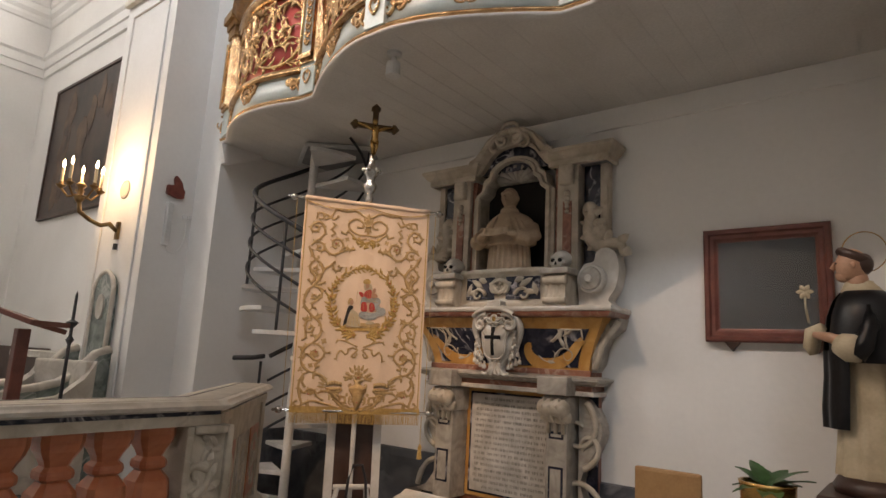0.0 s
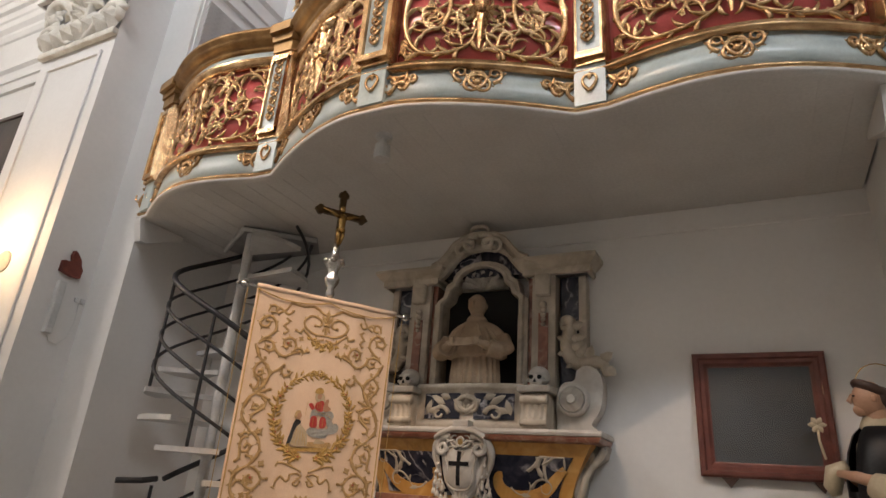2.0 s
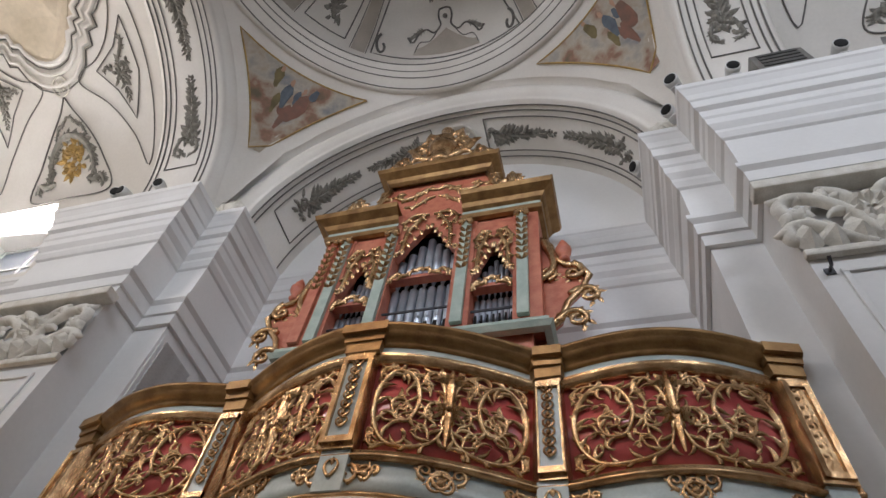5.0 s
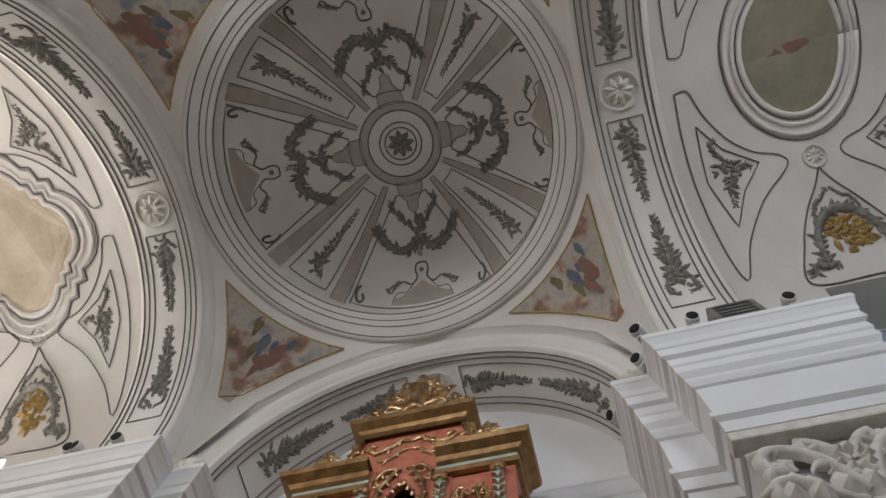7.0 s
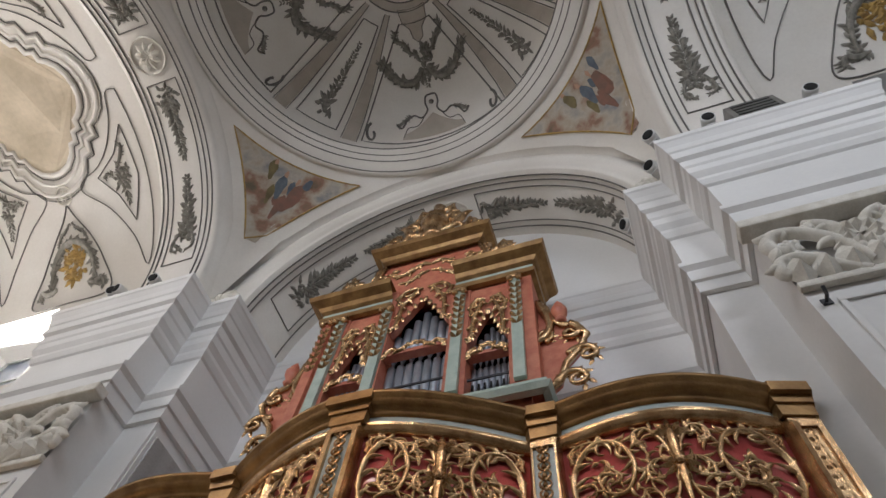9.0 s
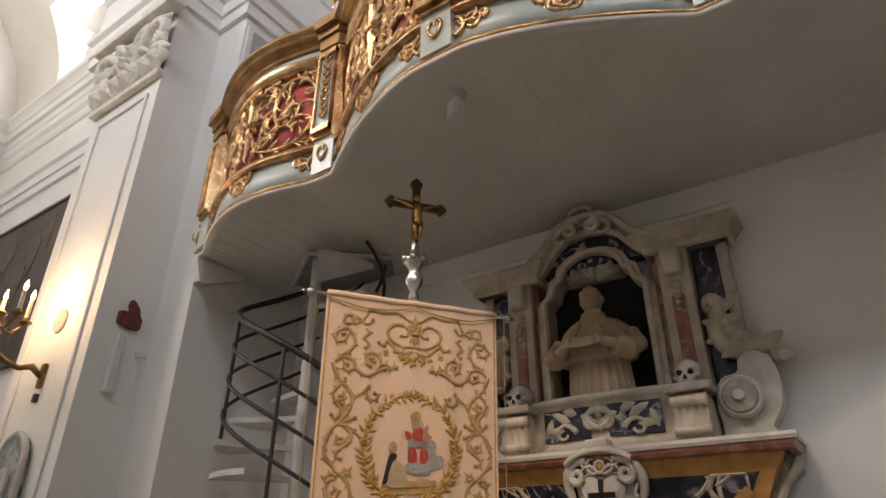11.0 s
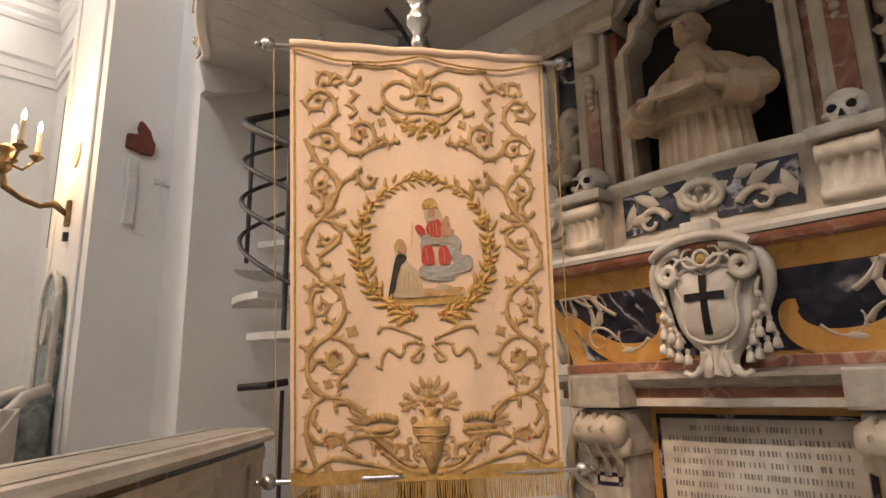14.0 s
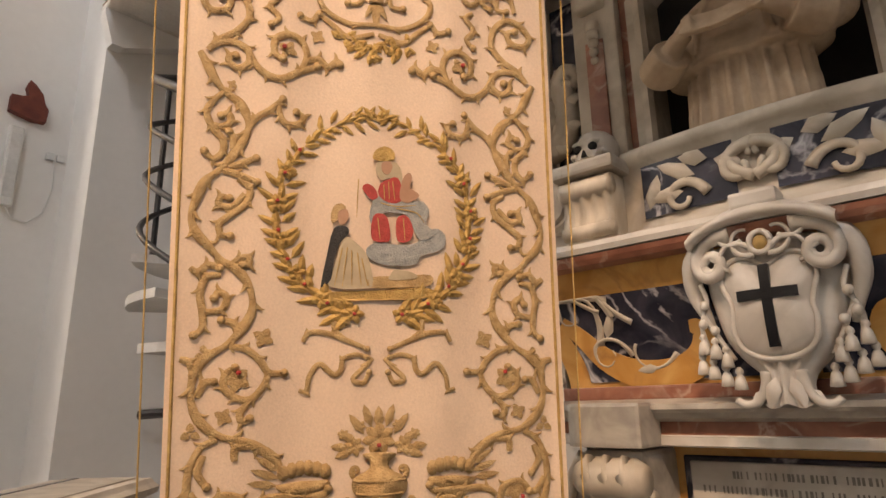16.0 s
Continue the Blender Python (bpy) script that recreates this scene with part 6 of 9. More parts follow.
tint(lambda: sphere(bm, (head[0] + 0.012, head[1] - 0.062, head[2] - 0.006), 0.014, 0.008, 0.020, 8, 6), 2)
for sg in (-1, 1):
    tint(lambda: sphere(bm, (head[0] - 0.066, head[1] + sg * 0.024, head[2] + 0.012), 0.008, 0.011, 0.006, 8, 6), 3)
tint(lambda: tube(bm, [(head[0] + 0.012 + 0.058 * math.cos(t), head[1] + 0.052 * math.sin(t), head[2] + 0.046 - 0.030 * math.cos(t)) for t in [2 * math.pi * i / 24 for i in range(25)]], 0.024, 8), 3)
tint(lambda: sphere(bm, (head[0] + 0.052, head[1], head[2] + 0.006), 0.042, 0.060, 0.056, 14, 10), 3)
# sleeves, cuffs and the hands that hold a cloth and a flower
for sg in (-1, 1):
    tint(lambda: tube(bm, [(sx + 0.01, sy + sg * 0.135, sz + 0.90), (sx + 0.015, sy + sg * 0.165, sz + 0.80), (sx - 0.02, sy + sg * 0.185, sz + 0.71), (sx - 0.06, sy + sg * 0.185, sz + 0.66)], [0.012, 0.040, 0.050, 0.054], 18), 1)
    tint(lambda: tube(bm, [(sx - 0.035, sy + sg * 0.19, sz + 0.685), (sx - 0.075, sy + sg * 0.175, sz + 0.69), (sx - 0.115, sy + sg * 0.15, sz + 0.71)], [0.066, 0.070, 0.056], 14), 0)
    tint(lambda: tube(bm, [(sx - 0.10, sy + sg * 0.15, sz + 0.72), (sx - 0.17, sy + sg * 0.09, sz + 0.745), (sx - 0.235, sy + sg * 0.035, sz + 0.76)], [0.030, 0.026, 0.016], 10), 2)
tint(lambda: tube(bm, [(sx - 0.20, sy - 0.03, sz + 0.80), (sx - 0.245, sy + 0.01, sz + 0.77), (sx - 0.26, sy + 0.03, sz + 0.70), (sx - 0.25, sy + 0.03, sz + 0.66)], [0.025, 0.045, 0.042, 0.022], 10), 0)
tint(lambda: tube(bm, [(sx - 0.27, sy + 0.06, sz + 0.83), (sx - 0.285, sy + 0.08, sz + 0.92), (sx - 0.285, sy + 0.085, sz + 0.98)], 0.006, 6), 0)
for k in range(6):
    tint(lambda: leaf2(bm, 0, 0, k * 1.047, 0.045, 0.03, lambda u, v, w: (sx - 0.285 + u, sy + 0.08 - w, sz + 1.0 + v), 0.6), 0)
tint(lambda: tube(bm, [(head[0] + 0.055 + 0.098 * math.cos(t), head[1] + 0.03, head[2] + 0.075 + 0.105 * math.sin(t)) for t in [2 * math.pi * i / 32 for i in range(33)]], 0.003, 5), 4)
st = part("friar_statue", bm, HABITW, smooth=True)
for m_ in mats[1:]:
    st.data.materials.append(m_)
tagged(st, "painted statue of a friar in black cloak and ivory habit", "statue")

# ---- potted plant on a stand ----
px, py = -0.68, 3.66
stand = thing("plant_stand", "low dark wooden stand under the brass pot", "plant stand")
part("stand_top", box(bmesh.new(), px - 0.17, px + 0.17, py - 0.17, py + 0.17, 0.72, 0.76, 0.008), DARKW, stand)
for a in (-1, 1):
    for b in (-1, 1):
        part("leg", box(bmesh.new(), px + a * 0.14 - 0.02, px + a * 0.14 + 0.02, py + b * 0.14 - 0.02, py + b * 0.14 + 0.02, 0, 0.72, 0.004), DARKW, stand)
pot = thing("potted_plant", "green leafy plant in a shiny brass pot", "plant")
part("pot", lathe(bmesh.new(), [(0.09, 0.0), (0.115, 0.03), (0.13, 0.14), (0.135, 0.22), (0.14, 0.235), (0.125, 0.235), (0.115, 0.2), (0.0, 0.19)], (px, py, 0.763), 24), BRASS, pot, "shiny brass pot", True)
lr = random.Random(3)
for k in range(15):
    a, L, up = k * 2.4, lr.uniform(0.14, 0.26), lr.uniform(0.25, 1.1)
    bm = bmesh.new()
    rows = []
    for i in range(7):
        t = i / 6
        r, z = L * t * math.cos(up * (1 - 0.5 * t)), 0.96 + L * 1.0 * t * math.sin(up) - 0.07 * t * t
        w = 0.045 * math.sin(math.pi * min(0.12 + 0.88 * t, 1.0)) ** 0.8 if t > 0.3 else 0.006
        c, s = math.cos(a), math.sin(a)
        rows.append([(px + c * r - s * q * w, py + s * r + c * q * w, z + 0.006 * (1 - abs(q)) * -1) for q in (-1, 0, 1)])
    quadstrip(bm, rows)
    part("leaf", bm, LEAF, pot, smooth=True)

# ---- chair with a tan back against the wall ----
ch = thing("tan_chair", "chair with a padded tan back against the wall", "chair")
cx0, cy0 = -1.27, 3.78
part("backrest", box(bmesh.new(), cx0 - 0.20, cx0 + 0.20, cy0 + 0.10, cy0 + 0.14, 0.62, 0.95, 0.02), CARD, ch, "padded tan back")
part("seat", box(bmesh.new(), cx0 - 0.20, cx0 + 0.20, cy0 - 0.26, cy0 + 0.12, 0.42, 0.47, 0.015), CARD, ch)
for a in (-1, 1):
    part("leg", box(bmesh.new(), cx0 + a * 0.17 - 0.015, cx0 + a * 0.17 + 0.015, cy0 - 0.24, cy0 - 0.21, 0, 0.42, 0.003), IRON, ch)
    part("back_leg", box(bmesh.new(), cx0 + a * 0.17 - 0.015, cx0 + a * 0.17 + 0.015, cy0 + 0.08, cy0 + 0.11, 0, 0.70, 0.003), IRON, ch)

# ---- procession banner ----
U = Vector((0.575, 0.818, 0)).normalized()
NB = Vector((U.y, -U.x, 0))
HANG = Vector((-0.0885, 0.1007, -1.0))   # the pole leans, and the cloth with it
TL = Vector((-3.352, 2.638, 2.603))
BW, BH = 0.912, 1.468
banner = thing("procession_banner", "cream silk procession banner embroidered with gold scrolls", "banner")


def cloth(u, v, w):
    """A point of the hanging cloth: u across, v down, w out."""
    wave = 0.008 * math.sin(u * 13 + 0.6) * (0.3 + v / BH) + 0.004 * math.sin(u * 31 + v * 2)
    uu = BW / 2 + (u - BW / 2) * (1 + 0.022 * v / BH)
    return TL + U * uu + HANG * v + NB * (w + wave)


bm = bmesh.new()
quadstrip(bm, [[cloth(BW * i / 48, BH * j / 40, 0) for i in range(49)] for j in range(41)])
quadstrip(bm, [[cloth(BW * i / 48, BH * j / 40, -0.006) for i in range(49)] for j in range(41)])
part("cloth", bm, CLOTH, banner, "cream silk cloth", True)
# rolled hem round the top rod, gold edge lines and lower band
bm = bmesh.new()
tube(bm, [cloth(BW * i / 20, -0.004, -0.004) for i in range(21)], 0.016, 10)
part("top_hem", bm, CLOTH, banner, "", True)
for u in (0.014, BW - 0.014):
    part("edge_braid", tube(bmesh.new(), [cloth(u, BH * j / 30, 0.002) for j in range(31)], 0.004, 5), EMBY, banner, "gold braid edge")
bm = bmesh.new()
quadstrip(bm, [[cloth(BW * i / 40, BH - 0.03 + 0.045 * j, 0.004) for i in range(41)] for j in range(2)])
part("lower_band", bm, EMBY, banner, "gold band")
bm = bmesh.new()
fr_ = random.Random(2)
for i in range(150):
    u = BW * (i + 0.5) / 150
    tube(bm, [cloth(u, BH + 0.012, 0.003), cloth(u + fr_.uniform(-0.003, 0.003), BH + 0.05, 0.004), cloth(u + fr_.uniform(-0.005, 0.005), BH + 0.085, 0.002)], 0.0022, 3)
tagged(part("fringe", bm, EMBY, banner, "gold fringe"), kind="stuff")

PXW, PXH = 552.0, 915.0


def emb(u, v, w):
    """Drawing units of the embroidery: 315 is the middle, 100 the top."""
    return cloth(BW / 2 + (u - 315) / PXW * BW, (v - 100) / PXH * BH, w + 0.003)


def smooth_line(pts, n=6):
    out = []
    for i in range(len(pts) - 1):
        p0, p1, p2, p3 = [Vector(pts[min(max(j, 0), len(pts) - 1)]) for j in (i - 1, i, i + 1, i + 2)]
        for k in range(n):
            t = k / n
            out.append(0.5 * ((2 * p1) + (p2 - p0) * t + (2 * p0 - 5 * p1 + 4 * p2 - p3) * t * t + (3 * p1 - p0 - 3 * p2 + p3) * t ** 3))
    return out + [Vector(pts[-1])]


def stitch(bm, pts, r, f, tip=0.4, belly=0.25):
    p = smooth_line(pts)
    tube(bm, [f(a.x, a.y, 0.001) for a in p], taper(len(p), r, tip, belly), 6, 0.55, NB)


def sewn(f):
    """Drawing units for all three directions, for raised work on the cloth."""
    return lambda a, b, w: f(a, b, 0.0005 + w / 2100.0)


TOP_SCROLLS = [[(162, 159), (175, 140), (217, 141), (262, 134), (292, 153), (315, 161)], [(162, 159), (153, 173), (168, 182), (182, 167)], [(313, 237), (276, 237), (240, 217), (232, 190), (261, 169), (292, 182), (291, 203), (273, 204)], [(93, 188), (100, 163), (119, 161), (121, 182), (106, 185)], [(119, 178), (135, 165), (146, 174), (132, 184)], [(312, 252), (275, 260), (250, 240), (232, 227)], [(162, 196), (174, 207), (161, 225), (174, 242), (163, 254)], [(232, 221), (221, 239), (204, 234)]]
UPPER_SCROLLS = [[(78, 306), (92, 287), (115, 270), (132, 246), (127, 218), (108, 201), (86, 208), (71, 228), (80, 243), (100, 239), (106, 222), (94, 219)], [(78, 306), (92, 292), (113, 288), (130, 296), (134, 314), (121, 326), (107, 320), (107, 309), (115, 308)], [(132, 296), (142, 318), (159, 333), (180, 336), (205, 321), (229, 310)], [(205, 321), (214, 295), (205, 273), (186, 267), (169, 277), (169, 298), (180, 306)], [(214, 304), (231, 298), (244, 309), (257, 299), (261, 304)]]
SIDE_SCROLLS = [[(101, 365), (87, 380), (79, 398), (87, 419), (101, 436), (101, 454), (89, 465), (78, 455)], [(89, 415), (101, 416), (111, 407), (107, 396), (98, 401)], [(132, 421), (146, 399), (163, 387), (175, 375), (181, 368)], [(175, 379), (179, 397), (188, 405), (204, 402), (209, 391), (200, 385)], [(110, 475), (128, 468), (146, 460)], [(102, 480), (122, 485), (148, 495)], [(122, 492), (138, 504), (134, 526), (114, 544), (100, 557), (102, 572), (114, 574)], [(132, 513), (116, 531), (99, 531), (101, 519), (112, 520)], [(114, 449), (115, 433), (109, 423)]]
LOWER_SCROLLS = [[(116, 615), (127, 606), (138, 604), (139, 613), (131, 615)], [(104, 629), (86, 633), (78, 655), (82, 681), (82, 703), (72, 713)], [(86, 681), (106, 677), (112, 661), (102, 653), (96, 662)], [(127, 711), (121, 696), (106, 692)], [(117, 728), (137, 731), (156, 746), (168, 763), (188, 763)], [(168, 759), (162, 780), (145, 799), (125, 796), (111, 782), (113, 765), (125, 756)], [(145, 801), (133, 816), (135, 828), (145, 824)], [(56, 745), (68, 749), (73, 766)], [(78, 796), (87, 777), (99, 775)], [(65, 621), (75, 627), (87, 616), (102, 620)]]
FOOT_SCROLLS = [[(105, 851), (85, 862), (72, 891), (70, 923), (76, 952), (87, 988), (72, 997), (55, 987), (64, 974)], [(89, 871), (82, 893), (94, 912)], [(74, 919), (86, 937), (98, 939)], [(127, 880), (129, 862), (153, 862)], [(192, 922), (217, 954), (242, 986), (272, 1003), (299, 1009)], [(200, 969), (202, 948), (225, 941), (243, 958), (232, 973), (217, 964)], [(80, 995), (121, 973), (166, 981), (211, 993), (252, 1007)], [(97, 939), (112, 924), (137, 930), (146, 951), (171, 968)], [(243, 949), (263, 955), (265, 976), (252, 978)], [(149, 941), (165, 931), (197, 930), (238, 930), (247, 922)]]
TAILS_SCROLLS = [[(212, 720), (220, 707), (242, 707), (267, 716), (299, 730)], [(269, 716), (255, 703), (255, 685), (267, 680), (272, 692)], [(207, 787), (217, 789), (221, 768), (235, 751), (253, 766), (263, 760), (267, 744), (284, 738), (299, 742)], [(307, 743), (295, 756), (280, 773), (294, 778), (302, 763)]]
MAIN_STEM = [(68, 309), (78, 327), (89, 348), (103, 365), (123, 380), (134, 404), (132, 426), (118, 453), (98, 480), (80, 498), (70, 524), (64, 549), (71, 572), (87, 590), (104, 609), (125, 622), (141, 646), (145, 677), (133, 703), (113, 726), (90, 741), (75, 762), (71, 796), (81, 825), (105, 846), (133, 853), (157, 864), (177, 882), (190, 903)]
stems, scr = bmesh.new(), bmesh.new()
for side in (1, -1):
    f = (lambda u, v, w: emb(u, v, w)) if side == 1 else (lambda u, v, w: emb(630 - u, v, w))
    fs = sewn(f)
    p_ = flow(MAIN_STEM, 5)
    ribbon(stems, p_, [4.4 + 2.6 * math.sin(i_ * 0.23) ** 2 for i_ in range(len(p_))], fs, 0.6)
    for k, i_ in enumerate(range(3, len(p_) - 3, 5)):
        h_ = math.atan2(p_[i_ + 1][1] - p_[i_][1], p_[i_ + 1][0] - p_[i_][0])
        sg = 1 if k % 2 else -1
        ribbon(scr, curl(p_[i_][0], p_[i_][1], h_ + sg * 0.35, 21, sg * 0.02, sg * 0.09, 6), [2.2, 3.4, 3.8, 3.4, 2.6, 1.6, 0.4], fs, 0.7)
    for strokes, wd_, lf_, st_ in ((TOP_SCROLLS, 4.8, 15, 4), (UPPER_SCROLLS, 5.6, 19, 3), (SIDE_SCROLLS, 5.2, 17, 3), (LOWER_SCROLLS, 5.2, 17, 3), (FOOT_SCROLLS, 5.4, 18, 3), (TAILS_SCROLLS, 4.0, 11, 12)):
        for line_ in strokes:
            q_ = flow(line_)
            n_ = len(q_)
            ribbon(stems, q_, [wd_ * (0.55 + 0.45 * math.sin(math.pi * (0.15 + 0.7 * i_ / (n_ - 1)))) for i_ in range(n_)], fs, 0.6)
            for k, i_ in enumerate(range(4, n_ - 8, st_ + 3)):
                h_ = math.atan2(q_[i_ + 1][1] - q_[i_][1], q_[i_ + 1][0] - q_[i_][0])
                turn = (q_[i_ + 4][0] - q_[i_][0]) * (q_[i_ + 8][1] - q_[i_][1]) - (q_[i_ + 4][1] - q_[i_][1]) * (q_[i_ + 8][0] - q_[i_][0])
                sg = -1 if turn > 0 else 1
                ribbon(scr, curl(q_[i_][0], q_[i_][1], h_ + sg * 0.3, lf_, sg * 0.02, sg * 0.10, 6), [1.8, 2.8, 3.2, 2.8, 2.2, 1.4, 0.3], fs, 0.7)
            u_, v_ = q_[-1]
            plate(scr, [(u_ + wd_ * 1.15 * math.cos(0.785 * k), v_ + wd_ * 1.15 * math.sin(0.785 * k)) for k in range(8)], fs, wd_ * 1.3)
    # flowers of four and five petals
    for x, y, s_, n_ in ((187, 290, 15, 4), (229, 262, 12, 4), (160, 715, 15, 4), (127, 772, 19, 5), (122, 935, 18, 5), (72, 842, 14, 3), (112, 822, 13, 4), (85, 738, 13, 3), (110, 990, 12, 4), (111, 352, 8, 4)):
        for k in range(n_):
            leaf2(scr, x, y, k * 6.2832 / n_ + 0.5, s_, s_ * 0.8, fs, 0.25)
    # cornucopia with fruit and ears
    plate(scr, rounded([(178, 914), (246, 910), (244, 920), (226, 932), (232, 955), (256, 980), (290, 994), (268, 999), (228, 980), (204, 950), (192, 928)], 2), fs, 3.0)
    for k in range(6):
        q_ = [(188 + 11 * k + 8 * math.cos(0.7 * i_), 899 - 6 * math.sin(k * 0.6) + 11 * math.sin(0.7 * i_)) for i_ in range(9)]
        plate(scr, q_, fs, 4.0)
    for k in range(4):
        leaf2(scr, 188 - 2 * k, 888 + 9 * k, -2.35 - 0.22 * k, 40, 12, fs, 0.35)
tagged(part("stem_embroidery", stems, EMB, banner, "raised antique gold stems", True), kind="stuff")
# middle ornament, vase and flower basket
for a_, L_, w_ in ((-1.571, 62, 20), (-1.05, 46, 15), (-2.09, 46, 15), (1.571, 46, 15), (1.05, 34, 11), (2.09, 34, 11)):
    leaf2(scr, 315, 198, a_, L_, w_, lambda a, b, w: emb(a, b, 0.001 + w / 1150.0), 0.5)
plate(scr, [(304, 193), (326, 193), (326, 203), (304, 203)], lambda a, b, w: emb(a, b, 0.002 + w), 0.005)
vase = [(22, 876), (13, 888), (15, 898), (35, 910), (36, 926), (27, 938), (22, 948), (22, 965), (13, 986), (4, 1008)]
plate(scr, rounded([(315 + a, b) for a, b in vase] + [(315 - a, b) for a, b in reversed(vase)], 3), lambda a, b, w: emb(a, b, 0.001 + w), 0.007)
for v_, h_ in ((912, 36), (930, 32), (943, 24)):
    tube(scr, [emb(315 + h_ * q, v_ + 3 * (1 - q * q), 0.008) for q in (-1, -0.5, 0, 0.5, 1)], 0.0035, 6)
er = random.Random(11)
low = lambda p, q, w: emb(p, q, w / PXW * 0.3)
for sg in (-1, 1):
    f = lambda u, v, w, sg=sg: emb(315 + sg * u, v, w)
    for (x, y, h, sz_, hd) in ((34, 908, -0.7, 15, -1), (38, 945, 0.2, 11, -1), (24, 985, -0.4, 26, -1), (26, 950, 0.1, 16, 1)):
        q_ = curl(x, y, h, sz_ * 2.5, hd * 0.7 / sz_, hd * 5.6 / sz_, 22)
        ribbon(scr, q_, [3.6 - 0.09 * i_ for i_ in range(23)], sewn(f), 0.6)
    for (x, y, s_) in ((34, 866, 15), (48, 850, 9), (26, 838, 9)):
        for k in range(6):
            leaf2(scr, 315 + sg * x, y, k * 1.047 + 0.2, s_, s_ * 0.7, low, 1.0)
    for (x, y, a, L) in ((30, 860, -0.5, 30), (20, 850, -0.95, 36), (38, 872, 0.4, 24), (42, 868, -0.1, 24), (10, 840, -1.25, 34)):
        leaf2(scr, 315 + sg * x, y, a if sg > 0 else math.pi - a, L, 13, low, 1.0)
for k in range(7):
    leaf2(scr, 315, 856, k * 0.8976 + 0.3, 24, 17, low, 1.0)
leaf2(scr, 315, 842, -math.pi / 2, 32, 15, low, 1.0)
tagged(part("scroll_embroidery", scr, EMB, banner, "raised antique gold foliage", True), kind="stuff")
bm = bmesh.new()
for k in range(40):
    a = 0.2 + (math.pi - 0.4) * er.random()
    leaf2(bm, 315 + 55 * math.cos(a) * er.uniform(0.2, 1), 255 + 38 * math.sin(a) * er.uniform(0.4, 1), er.uniform(0, 6.3), 20, 11, lambda p, q, w: emb(p, q, w / PXW * 0.3), 1.0)
tagged(part("garland_embroidery", bm, EMBY, banner, "bright gold flower garland"), kind="stuff")
bm = bmesh.new()
for side in (-1, 1):
    for k in range(24):
        a = math.pi / 2 - side * (0.12 + 2.80 * k / 23)
        thick = 0.62 + 0.45 * k / 23
        cx_, cy_ = 315 + 138 * math.cos(a), 535 - 150 * math.sin(a)
        tang = a + side * -math.pi / 2
        for off in (-0.85, 0.05, 0.8):
            leaf2(bm, cx_ + er.uniform(-5, 5), cy_ + er.uniform(-5, 5), -(tang + math.pi + off * er.uniform(0.7, 1.3)), 36 * thick * er.uniform(0.75, 1.2), 13 * thick, lambda p, q, w: emb(p, q, w / PXW * 0.3), 1.1)
for k, (a_, L_) in enumerate(((-0.35, 34), (-0.85, 26), (-1.25, 18), (-math.pi + 0.35, 34), (-math.pi + 0.85, 26), (-math.pi + 1.25, 18))):
    leaf2(bm, 315 + (3 if k < 3 else -3), 388, a_, L_, 10, low, 1.0)
for k in range(12):
    a_ = math.pi / 2 - (1 if k % 2 else -1) * (1.15 + 1.75 * (k // 2) / 5)
    for q_ in range(5):
        leaf2(bm, 315 + 140 * math.cos(a_), 535 - 150 * math.sin(a_), q_ * 1.2566 + k, 15, 12, lambda p, q, w: emb(p, q, 0.003 + w / PXW * 0.3), 1.0)
tagged(part("wreath_embroidery", bm, EMBY, banner, "bright gold leaf wreath"), kind="stuff")
bm = bmesh.new()
for k in range(16):
    side = 1 if k % 2 else -1
    a = math.pi / 2 - side * (0.9 + 2.0 * (k // 2) / 7)
    p = emb(315 + 140 * math.cos(a), 535 - 150 * math.sin(a), 0.006)
    part("red_stone", sphere(bmesh.new(), p, 0.005, n=6, m=4), REDT, banner)
for q in ((182, 288), (448, 288), (110, 945), (520, 945), (130, 763), (500, 763), (315, 865), (315, 975)):
    part("red_stone", sphere(bmesh.new(), emb(*q, 0.006), 0.006, n=6, m=4), REDT, banner)
bm.free()
